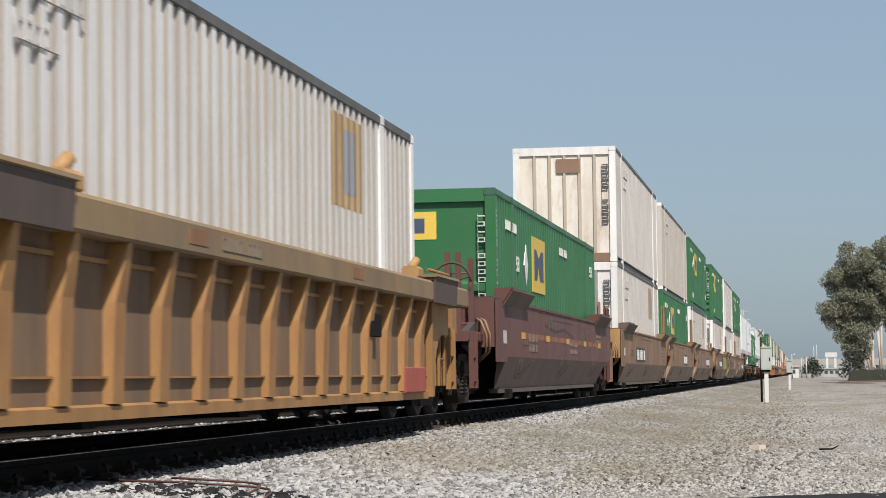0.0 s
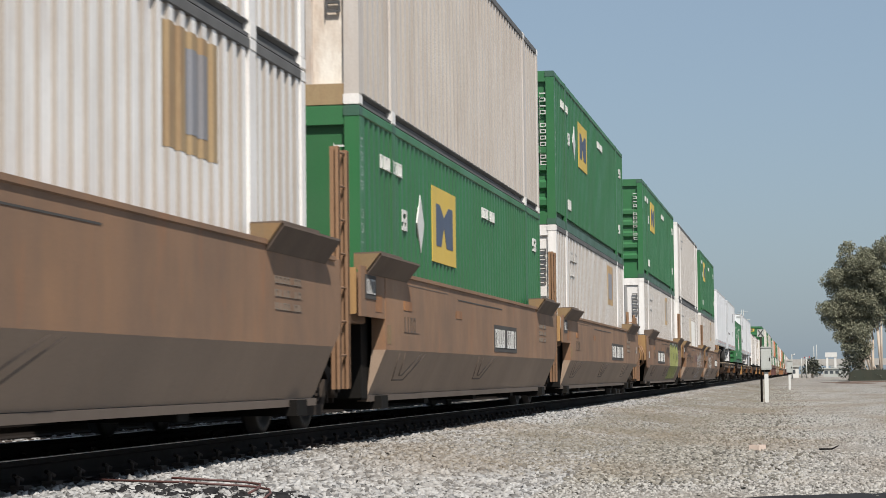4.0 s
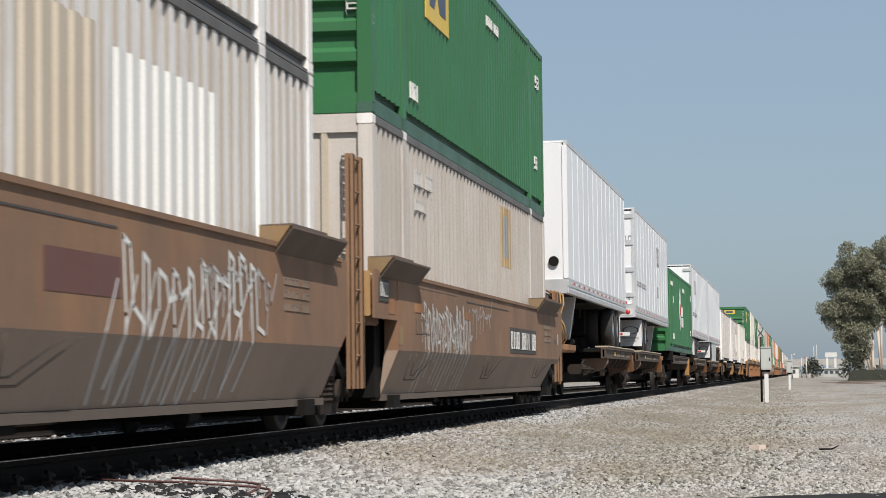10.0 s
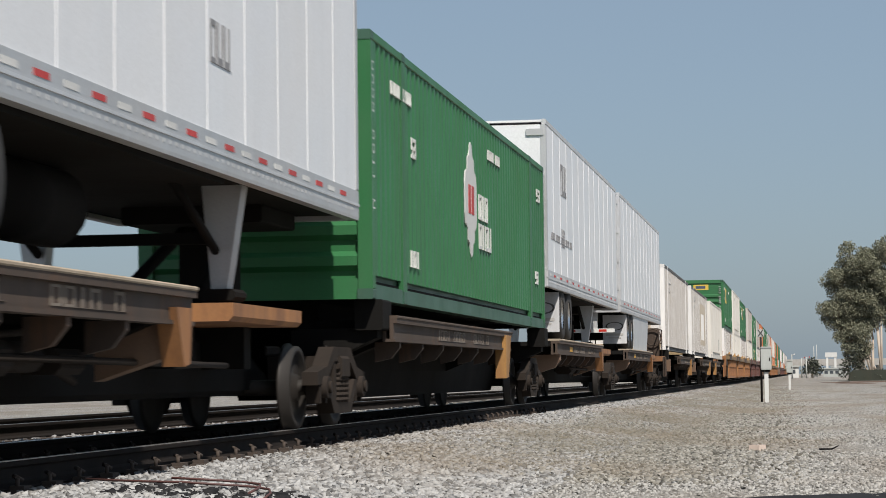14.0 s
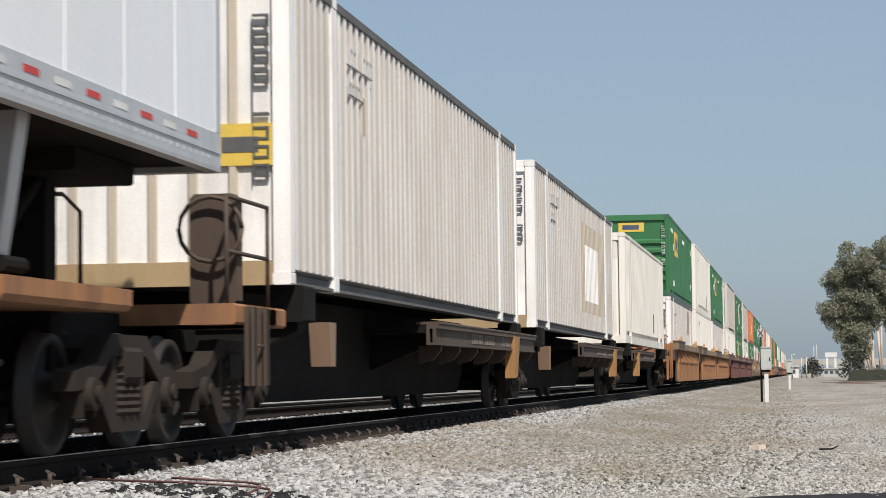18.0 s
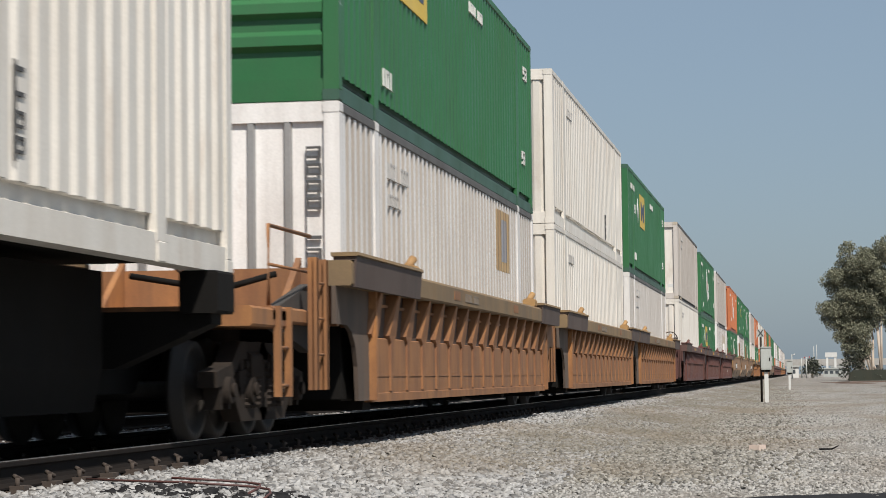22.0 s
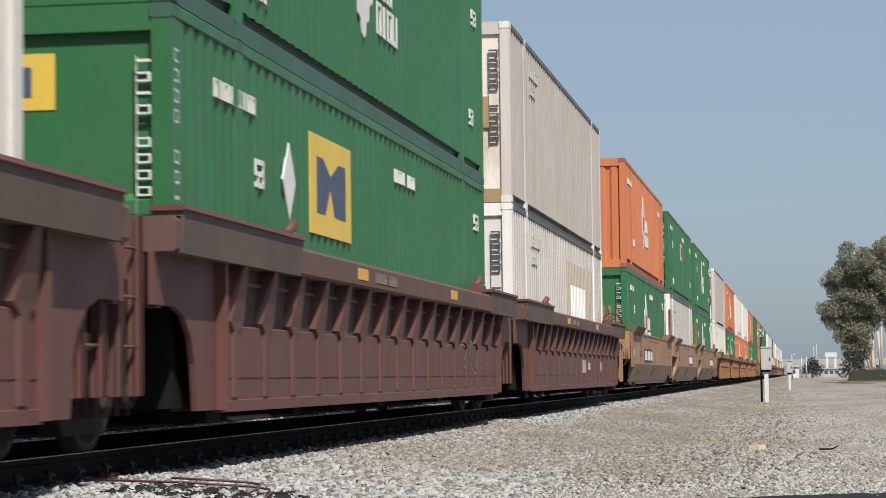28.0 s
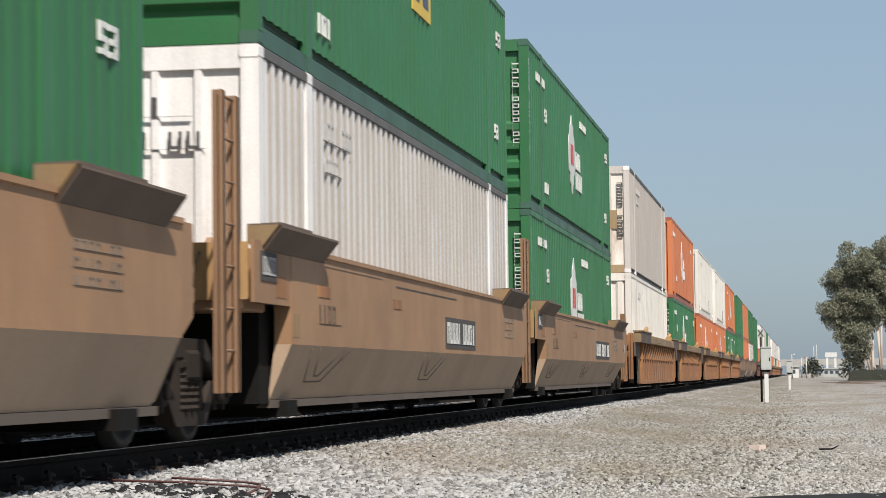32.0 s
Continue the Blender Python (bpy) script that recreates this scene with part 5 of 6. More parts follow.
    for x in (-1.0, -0.2, 0.75):
        part("marker_tape", S().box(x, x + 0.3, *sorted((m(n + 0.01), m(n + 0.026))), z0 + 0.36, z0 + 0.42), "logo_red", ob)
    part("underride_bar", S().box(-1.1, 1.1, *sorted((m(n - 0.22), m(n - 0.1))), 0.42, 0.52, 0.015), "mark_white", ob)
    for x in (-0.9, -0.5, -0.1, 0.3, 0.7):
        part("marker_tape", S().box(x, x + 0.2, *sorted((m(n - 0.104), m(n - 0.095))), 0.44, 0.5), "logo_red", ob)
    for y in (n - tandem, n - tandem - 1.25):
        part("axle", S().tube((-1.0, m(y), 0.505), (1.0, m(y), 0.505), 0.07, 10), "steel", ob)
    part("landing_cross", S().box(-0.75, 0.75, *sorted((m(3.75), m(3.85))), 0.5, 0.6), "steel", ob)
    for k in (1, -1):
        part("hitch_strut", S().tube((k * 0.4, m(3.0), 0.02), (k * 0.2, m(1.2), z0 - 0.1), 0.06, 8), "steel", ob)
    part("hitch_post", S().box(-0.28, 0.28, *sorted((m(1.0), m(1.25))), 0.0, z0 - 0.1, 0.02), "steel", ob)
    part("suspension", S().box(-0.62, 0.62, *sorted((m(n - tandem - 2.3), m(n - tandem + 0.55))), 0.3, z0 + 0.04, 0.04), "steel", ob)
    # Black box added on the far side, to close the bright gap underneath.
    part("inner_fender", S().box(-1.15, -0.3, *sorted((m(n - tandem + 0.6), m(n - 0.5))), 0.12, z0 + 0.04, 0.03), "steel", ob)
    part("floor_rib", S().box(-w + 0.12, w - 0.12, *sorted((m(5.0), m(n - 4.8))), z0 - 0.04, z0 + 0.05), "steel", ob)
    part("fuel_tank", S().tube((0.25, m(6.6), 0.62), (0.25, m(8.4), 0.62), 0.3, 20), "steel", ob, "black cylindrical tank under the floor")
    part("kingpin_plate", S().box(-0.7, 0.7, *sorted((m(0.4), m(1.8))), z0 - 0.12, z0 + 0.06, 0.02), "steel", ob)
    if skirt:
        part("side_skirt", S().prism_x([(m(n - 4.6), z0), (m(n - 4.6), 0.03), (m(n - 9.7), 0.03), (m(n - 10.5), z0)], w - 0.06, w - 0.03), "alu", ob, "plain grey side skirt")
    if mark:
        y = 0.62 * n if mark != "side" else 0.16 * n
        write_side(ob, "mark_slate", w - 0.004, y, 2.8, 3, 0.3, 0.6)
        write_side(ob, "mark_slate", w - 0.004, 0.7, 1.85, 22, 0.12, 0.13)
        write_side(ob, "mark_slate", w - 0.004, y, 1.8, 3, 0.16, 0.34)
        if not nose_first and mark != "side":
            write_end(ob, "mark_slate", 0.008, 0.2, 3.08, 7, 0.1, 0.13)
            write_end(ob, "mark_slate", 0.008, 0.25, 1.42, 6, 0.11, 0.14)
            part("logo_shape", S().prism_y([(0.3, 3.3), (0.42, 3.3), (0.55, 3.6), (0.62, 3.3), (0.74, 3.3), (0.9, 3.85), (0.76, 3.85), (0.68, 3.55), (0.58, 3.85), (0.48, 3.85), (0.4, 3.6), (0.36, 3.85), (0.2, 3.85)], 0.0, 0.02), "logo_yellow", ob)
    return ob


def scribble(ob, mat, x, y0, y1, z0, z1, seed, wide=0.09):
    """Sprayed graffiti: one looping painted band on a side plate."""
    r = random.Random(seed)
    loops = max(2, round((y1 - y0) / 0.55))
    n = loops * 14
    mid, ph = [], r.uniform(0, 6)
    for i in range(n):
        t = i / (n - 1)
        w = t * loops * math.tau
        amp = (z1 - z0) / 2 * (0.82 + 0.18 * math.sin(w * 0.37 + ph))
        mid.append((y0 + (y1 - y0) * t + 0.2 * math.sin(w * 2 + ph), (z0 + z1) / 2 + amp * math.sin(w + 0.4 * math.sin(w * 0.5))))
    vs, fs = [], []
    for i, (a, b) in enumerate(mid):
        p, q = mid[max(0, i - 1)], mid[min(n - 1, i + 1)]
        d = Vector((q[0] - p[0], q[1] - p[1])).normalized()
        nx, nz = -d.y * wide / 2, d.x * wide / 2
        vs += [(x, a + nx, b + nz), (x, a - nx, b - nz)]
    fs = [(2 * i, 2 * i + 1, 2 * i + 3, 2 * i + 2) for i in range(n - 1)]
    k = len(vs)
    vs += [(x - 0.01, p[1], p[2]) for p in vs]
    fs += [(k + a, k + d, k + c, k + b) for a, b, c, d in fs]
    part("graffiti", Shape().add(vs, fs), mat, ob)


def ribbon(ob, mat, lines, wide, lift):
    """Sprayed strokes on the bent side of a smooth well car, each a run of short pieces that lie on the plate."""
    def on_plate(y, z):
        return (1.511 + lift - max(0.0, 0.8 - z) * 0.4255, y, z)
    for j, line in enumerate(lines):
        s = Shape()
        for (y0, z0), (y1, z1) in zip(line, line[1:]):
            n = max(1, int(math.hypot(y1 - y0, z1 - z0) / 0.04))
            d = math.hypot(y1 - y0, z1 - z0) or 1.0
            u, v = (y1 - y0) / d * wide * 0.5, (z1 - z0) / d * wide * 0.5
            y0, z0, y1, z1 = y0 - u * 0.6, z0 - v * 0.6, y1 + u * 0.6, z1 + v * 0.6
            vs = []
            for i in range(n + 1):
                y, z = y0 + (y1 - y0) * i / n, z0 + (z1 - z0) * i / n
                vs += [on_plate(y - v, z + u), on_plate(y + v, z - u)]
            s.add([(a + 0.0004 * (j % 5), b, c) for a, b, c in vs], [(2 * i, 2 * i + 1, 2 * i + 3, 2 * i + 2) for i in range(n)])
        part("graffiti", s, mat, ob)


def sheet(ob, mat, top, bottom, y0, y1, lift):
    """A filled patch of spray paint between two edges, lying on the bent side of a smooth well car."""
    s, n = Shape(), max(6, int((y1 - y0) / 0.03))

    def on_plate(y, z):
        return (1.511 + lift - max(0.0, 0.8 - z) * 0.4255, y, z)
    rows = []
    for i in range(n + 1):
        y = y0 + (y1 - y0) * i / n
        b, t = max(0.345, bottom(y)), min(1.575, top(y))
        t = max(t, b)
        rows.append([on_plate(y, b), on_plate(y, min(max(0.8, b), t)), on_plate(y, t)])
    for p, q in zip(rows, rows[1:]):
        s.add(p + q, [(i, i + 3, i + 4, i + 1) for i in (0, 1) if p[i + 1][2] - p[i][2] + q[i + 1][2] - q[i][2] > 0.0001])
    part("graffiti", s, mat, ob)


def spray(y0, y1, z0, z1, n, seed):
    """Loose hand-drawn loops with long runs down."""
    r = random.Random(seed)
    out = []
    for i in range(n):
        a = y0 + (y1 - y0) * i / n
        w = (y1 - y0) / n
        top = z1 - r.uniform(0, 0.3) * (z1 - z0)
        low = z0 + r.uniform(0.2, 0.6) * (z1 - z0)
        run = [(a + w * 0.1, z0 + r.uniform(-0.15, 0.1))] if r.random() < 0.75 else []
        out.append(run + [(a + 0.08, low), (a + w * r.uniform(0.0, 0.3), top), (a + w * r.uniform(0.4, 0.7), top - 0.05), (a + w * r.uniform(0.6, 0.9), low + r.uniform(0.0, 0.25)), (a + w * r.uniform(1.0, 1.4), low + r.uniform(-0.1, 0.3))])
    return out


# ---- the train, from front to rear ----
LOW, HIGH = 0.37, 3.28
IN = 1.4      # shared bogie between two units
# place, car colour, ribbed, front bogie, rear bogie, lower box, upper box
WELLS = [
    (9.6, "yellow", True, IN, -2.0, "white_patch", None),
    (32.9, "maroon", False, -2.0, -2.0, "green_panel", None),
    (55.3, "tan", False, -2.0, 0, "white_patch", "white_brown"),
    (74.0, "tan", False, IN, 0, "green_panel", "grey"),
    (92.8, "tan", False, IN, -2.0, "white_gold", "green_panel"),
    (116.4, "tan_dirty", False, -2.0, 0, "white_low_patch", "green_ribs"),
    (135.1, "tan_dirty", False, IN, 0, "white_plain", "white_logo"),
    (154.2, "tan_dirty", False, IN, -1.2, "beige_patch", "green_ribs"),
    (319.4, "ochre", True, -2.0, 0, "white_patch", "green_ribs"),
    (338.9, "ochre", True, IN, 0, "cream", "cream"),
    (357.2, "ochre", True, IN, -2.0, "white_letters", "green_panel"),
    (381.6, "maroon", True, -2.0, 0, "cream", "grey_flat"),
    (400.9, "maroon", True, IN, 0, "green_panel", "green_leaf"),
    (420.2, "maroon", True, IN, -2.0, "white_frame", "grey"),
    (443.8, "tan_clean", False, -2.0, 0, "green_leaf", "orange"),
    (463.3, "tan_clean", False, IN, 0, "white_letters", "green_far_panel"),
    (482.4, "tan_clean", False, IN, -2.0, "green_leaf", "green_leaf"),
    (505.0, "ochre", True, -2.0, 0, "cream", "grey"),
    (525.0, "ochre", True, IN, 0, "green_leaf", "orange"),
    (546.0, "ochre", True, IN, 0, "orange", "cream"),
    (565.5, "ochre", True, IN, 0, "orange", "cream"),
    (585.0, "ochre", True, IN, -2.0, "green_leaf", "orange"),
    (608.0, "tan", False, -2.0, 0, "green_leaf", "green_panel"),
    (627.0, "tan", False, IN, 0, "orange", "orange"),
    (646.0, "tan", False, IN, -2.0, "white_plain", "green_leaf"),
]
RAISED = {338.9: 0.08, 381.6: 0.09}     # boxes that ride a little higher in their wells
rng = random.Random(5)
y = 669.0
while y < 960.0:
    colour, ribbed = rng.choice([("tan", False), ("ochre", True), ("maroon", True)])
    for k in range(3):
        WELLS.append((y, colour, ribbed, -2.0 if k == 0 else IN, -2.0 if k == 2 else 0,
                      rng.choice(["white_plain", "cream", "green_leaf", "grey", "orange"]), rng.choice([None, "white_plain", "green_panel", "cream", "grey"])))
        y += 19.0
    y += 4.5
for y, colour, ribbed, front, rear, lower, upper in WELLS:
    light = y > 600.0
    lift = 0.0 if ribbed else 0.08
    car = car_at(colour, ribbed, front, rear, y - (0.6 if y == 116.4 else 0.0), light)
    if y == 9.6:
        part("painted_patch", S().box(1.44, 1.524, 14.2, 15.5, 0.34, 0.62, 0.01), "faded_red", car, "red painted patch on the lower side")
        part("placard", S().box(1.5, 1.535, 12.2, 12.75, 0.92, 1.16, 0.01), "steel", car)
    elif y == 116.4:
        LETTERS = ((9.85, 0.5, 1.5), (10.55, 0.55, 1.5), (11.3, 0.52, 1.46), (12.05, 0.55, 1.48), (13.25, 1.0, 1.47))

        def crown(y, grow):
            return max([t - 0.42 + (0.42 + grow) * math.sqrt(1.0 - ((y - c) / (w + grow)) ** 2) for c, w, t in LETTERS if abs(y - c) < w + grow] or [0.0])

        def foot(y, grow):
            if y > 13.5:        # the bowl of the last letter, and its leg
                return (0.38 - grow if 13.62 - grow < y < 14.1 + grow else 0.92 - grow)
            return 0.38 - grow + 0.012 * math.sin(y * 9.0)
        sheet(car, "mark_grey", lambda y: crown(y, 0.16), lambda y: foot(y, 0.02), 9.1, 14.42, 0.001)
        sheet(car, "graffiti_edge", lambda y: crown(y, 0.11), lambda y: foot(y, 0.02), 9.2, 14.37, 0.002)
        sheet(car, "graffiti", lambda y: crown(y, 0.0), lambda y: foot(y, 0.0), 9.36, 14.25, 0.004)
        # bars between the letters, and the eyes of the round ones
        for y0, z0, y1, z1, w in ((9.62, 0.42, 9.72, 0.8, 0.1), (9.72, 0.8, 9.8, 1.3, 0.08), (10.15, 0.42, 10.2, 1.0, 0.04), (10.2, 1.0, 10.3, 1.45, 0.05), (10.75, 0.4, 10.85, 0.9, 0.04),
                                  (10.95, 0.95, 10.98, 1.45, 0.09), (11.35, 0.42, 11.4, 1.3, 0.04), (11.7, 0.4, 11.75, 0.85, 0.05), (11.75, 0.85, 11.65, 1.42, 0.05), (12.15, 0.4, 12.25, 1.3, 0.04), (12.55, 0.4, 12.5, 1.3, 0.06)):
            ribbon(car, "graffiti_edge", [[(y0, z0), ((y0 + y1) / 2 + 0.02, (z0 + z1) / 2), (y1, z1)]], w, 0.006)
        for c, h, z in ((13.3, 0.15, 1.1), (13.75, 0.09, 1.12), (13.05, 0.13, 0.66), (11.28, 0.08, 1.12)):
            sheet(car, "graffiti_edge", lambda y: z + 1.1 * math.sqrt(max(0.0, h * h - (y - c) ** 2)), lambda y: z - 1.1 * math.sqrt(max(0.0, h * h - (y - c) ** 2)), c - h, c + h, 0.007)
        ribbon(car, "mark_grey", [[(13.55, 0.9), (13.5, 0.7), (13.62, 0.55), (13.58, 0.4)], [(14.02, 0.92), (14.0, 0.72), (14.14, 0.56), (14.1, 0.4)]], 0.05, 0.007)
        ribbon(car, "mark_brown", spray(7.0, 8.9, 0.9, 1.45, 6, 3), 0.07, 0.002)
    elif y == 32.9:
        ribbon(car, "mark_faint", spray(4.6, 6.2, 1.25, 1.5, 7, 31), 0.03, 0.002)
        ribbon(car, "mark_faint", spray(10.6, 12.2, 0.85, 1.45, 6, 33), 0.04, 0.002)
        ribbon(car, "mark_faint", [[(c + 0.2, 1.02), (c, 0.98), (c - 0.05, 0.86), (c + 0.05, 0.8), (c + 0.25, 0.84), (c + 0.3, 0.95), (c + 0.2, 1.02)] for c in (7.0, 7.5)], 0.03, 0.002)
        ribbon(car, "guide_dark", [[(4.5, 1.36), (6.0, 1.28), (7.6, 1.34), (9.2, 1.22)]], 0.05, 0.001)
        for i in range(2):
            write_side(car, "mark_faint", 1.512, 2.2, 0.9 + 0.16 * i, 6, 0.14, 0.12)
            write_side(car, "mark_faint", 1.512, 8.6, 0.92 + 0.14 * i, 9, 0.1, 0.08)
    elif y == 135.1:
        ribbon(car, "mark_brown", spray(1.6, 4.5, 0.75, 1.45, 9, 6), 0.05, 0.002)
        for i in range(2):
            write_side(car, "mark_brown", 1.512, 4.7, 0.98 + 0.14 * i, 8, 0.12, 0.09)
        ribbon(car, "mark_brown", [[(c + 0.24, 1.24), (c + 0.08, 1.28), (c, 1.2), (c, 1.04), (c + 0.08, 0.96), (c + 0.24, 1.0)] for c in (6.3, 6.68)], 0.05, 0.002)
        ribbon(car, "maroon", [[(8.1, 1.16), (9.4, 1.16)]], 0.26, 0.002)
        ribbon(car, "mark_white", spray(9.5, 13.2, 0.4, 1.52, 10, 13), 0.042, 0.002)
        ribbon(car, "mark_grey", spray(11.4, 13.6, 0.95, 1.4, 8, 17), 0.028, 0.004)
        ribbon(car, "mark_white", [[(9.3 + 0.4 * i, 0.36), (9.15 + 0.4 * i, 0.8), (9.4 + 0.42 * i, 1.15 + 0.04 * (i % 3))] for i in range(9)], 0.026, 0.003)
    elif y == 154.2:
        for i in range(7):
            a, b = L + 1.05 + 0.17 * i, 1.3 + 0.05 * (i % 3)
            part("air_hose", sweep([(b, a + 0.1, 0.92 + 0.1 * (i % 3)), (b + 0.06, a + 0.14, 1.2), (b + 0.02, a - 0.02, 1.45), (b - 0.05, a - 0.06, 1.6), (b + 0.02, a + 0.03, 1.85), (b, a + 0.04, 2.02), (b - 0.12, a + 0.1, 2.08)], 0.02, 7), ("ochre", "ladder", "end_yellow")[i % 3], car, "rusty ochre hose")
        ribbon(car, "mark_white", spray(1.9, 5.6, 0.45, 1.45, 14, 4), 0.034, 0.002)
        ribbon(car, "mark_white", spray(1.7, 5.0, 0.85, 1.3, 8, 9), 0.024, 0.004)
        ribbon(car, "mark_grey", spray(5.7, 7.6, 1.15, 1.42, 6, 21), 0.024, 0.002)
    elif y == 400.9:
        scribble(car, "mark_faint", 1.478, 12.6, 14.3, 0.55, 1.0, 5, 0.03)
    elif y == 420.2:
        write_side(car, "mark_grey", 1.474, 9.3, 0.56, 3, 0.22, 0.26)
        write_side(car, "mark_grey", 1.474, 10.6, 0.62, 5, 0.12, 0.15)
        write_side(car, "mark_grey", 1.474, 13.2, 0.6, 2, 0.16, 0.2)
    box_at(lower, y, LOW + lift + (0.1 if colour == "yellow" else 0.0) + RAISED.get(y, 0.0), light)
    if upper:
        box_at(upper, y, HIGH + lift + RAISED.get(y, 0.0), light)
for y, kind, front, rear in ((173.4, "trailer", -1.0, 0), (191.6, "trailer", 1.0, 0), (208.6, "box", 0.6, 0), (225.3, "trailer", 0.6, 0), (242.0, "trailer", 0.6, -1.2),
                             (260.4, "box", -1.3, 0), (279.0, "box", 1.3, 0), (299.0, "box", 1.5, -1.5)):
    spine_at(kind, front, rear, y)
box_at("green_leaf", 208.6, TOP)
box_at("white_sun", 260.4, TOP)
box_at("white_frame_rusty", 279.0, TOP)
box_at("cream_rust", 299.0, TOP)
put(trailer(True, False, 14.5), 174.5, DECK + 0.035)
put(trailer(False, True, 15.3, tandem=3.35), 192.6, DECK + 0.035)
put(trailer(False, "side", 15.5, False, 2.9), 225.3, DECK + 0.035)
put(trailer(False, False, 16.1, True, 2.9), 241.9, DECK + 0.035)


# ---- ground, track ----
def ground_height(x, y):
    """Cross profile: the ballast bed of two tracks, its shoulders, and the flat yard beside it."""
    if x > -3.9:
        z = -0.2 - 0.24 * min(1.0, max(0.0, (x + 3.9) / 2.4))
    elif x > -12.0:
        z = -0.2
    else:
        z = -0.2 - 0.35 * min(1.0, (-12.0 - x) / 2.5)
    return z


def dusty_strip(nt, c):
    """Olive-brown dust over stones, in a strip along the foot of the bank."""
    tc, sep = nt.nodes.new("ShaderNodeTexCoord"), nt.nodes.new("ShaderNodeSeparateXYZ")
    nt.links.new(tc.outputs["Object"], sep.inputs[0])
    worn = mix(nt, ramp(nt, noise_node(nt, 0.9, 6.0, (1, 0.3, 1)), 0.3, 0.6), (0, 0, 0), (1, 1, 1))
    for axis, lo, hi in (("X", -4.0, -3.3), ("X", -1.2, -2.4), ("Y", 17.0, 27.0)):     # a dusty strip along the foot of the bank
        worn = mix(nt, 1.0, worn, ramp(nt, sep.outputs[axis], lo, hi), "MULTIPLY")
    return mix(nt, ramp(nt, worn, 0, 1, 0.0, 0.75), c, (0.145, 0.126, 0.092))


def gravel_material():
    m, nt, out = nodes_of("grey_crushed_gravel")
    tc = nt.nodes.new("ShaderNodeTexCoord")
    v = nt.nodes.new("ShaderNodeTexVoronoi")
    v.inputs["Scale"].default_value = 30.0
    nt.links.new(tc.outputs["Object"], v.inputs["Vector"])
    sep = nt.nodes.new("ShaderNodeSeparateColor")
    nt.links.new(v.outputs["Color"], sep.inputs["Color"])
    brown = ramp(nt, noise_node(nt, 0.35, 6.0, (1, 0.35, 1)), 0.46, 0.62)
    c = mix(nt, sep.outputs["Red"], (0.25, 0.237, 0.214), (0.43, 0.412, 0.378))
    c = mix(nt, ramp(nt, brown, 0, 1, 0.0, 0.6), c, (0.205, 0.156, 0.107))
    c = dusty_strip(nt, c)
    c = mix(nt, ramp(nt, v.outputs["Distance"], 0.35, 0.7, 0, 0.75), c, (0.12, 0.105, 0.09))
    nt.links.new(c, out.inputs["Base Color"])
    out.inputs["Roughness"].default_value = 0.9
    bump(nt, ramp(nt, v.outputs["Distance"], 0.0, 0.7, 1.0, 0.0), 1.0, 0.03, out)
    return m


def stone_material(name, low, high):
    m, nt, out = nodes_of(name)
    geo = nt.nodes.new("ShaderNodeNewGeometry")
    brown = ramp(nt, noise_node(nt, 0.35, 6.0, (1, 0.35, 1)), 0.46, 0.62)
    c = mix(nt, geo.outputs["Random Per Island"], low, high)
    odd = nt.nodes.new("ShaderNodeMath")
    odd.operation, odd.inputs[1].default_value = "PINGPONG", 0.05
    nt.links.new(geo.outputs["Random Per Island"], odd.inputs[0])
    c = mix(nt, ramp(nt, odd.outputs[0], 0.036, 0.042), c, tuple(v * 0.5 for v in low))      # a dark stone here and there
    c = mix(nt, ramp(nt, brown, 0, 1, 0.0, 0.5), c, (0.19, 0.146, 0.098))
    c = dusty_strip(nt, c)
    c = mix(nt, ramp(nt, noise_node(nt, 60.0, 3.0), 0.35, 0.7, 0, 0.3), c, (0.12, 0.11, 0.1))
    nt.links.new(c, out.inputs["Base Color"])
    out.inputs["Roughness"].default_value = 0.88
    return m


GRAVEL = gravel_material()
STONE = stone_material("crushed_ballast_stone", (0.24, 0.24, 0.24), (0.42, 0.42, 0.415))
YARD = stone_material("fine_tan_gravel", (0.28, 0.274, 0.258), (0.43, 0.42, 0.397))
COARSE = stone_material("olive_grey_coarse_stone", (0.15, 0.14, 0.117), (0.36, 0.346, 0.312))
xs = [-3000, -900, -300, -120, -60, -30, -20, -16, -14.5, -13.2, -12, -10, -8, -6, -4.6, -4.2, -3.9, -3.5, -3.1, -2.7, -2.3, -1.9, -1.5, -1, 0, 1, 2, 4, 8, 16, 30, 60, 150, 400, 1000, 3000]
ys = [-2500, -900, -300, -100, -40, -10, 0, 5, 10, 14, 18, 22, 26, 32, 40, 50, 65, 85, 110, 150, 220, 320, 500, 800, 1300, 2200, 4000]
gv = [(x, y, ground_height(x, y) + (0.03 * noise.noise((x * 0.4, y * 0.3, 0)) if -4 < x < 40 and 0 < y < 300 else 0)) for y in ys for x in xs]
gf = [(j * len(xs) + i, j * len(xs) + i + 1, (j + 1) * len(xs) + i + 1, (j + 1) * len(xs) + i) for j in range(len(ys) - 1) for i in range(len(xs) - 1)]
ground = new("ground", Shape().add(gv, gf, True).mesh("ground", GRAVEL))
tagged(ground, "grey and brown crushed gravel yard beside the track", "gravel ground", kind="structure")


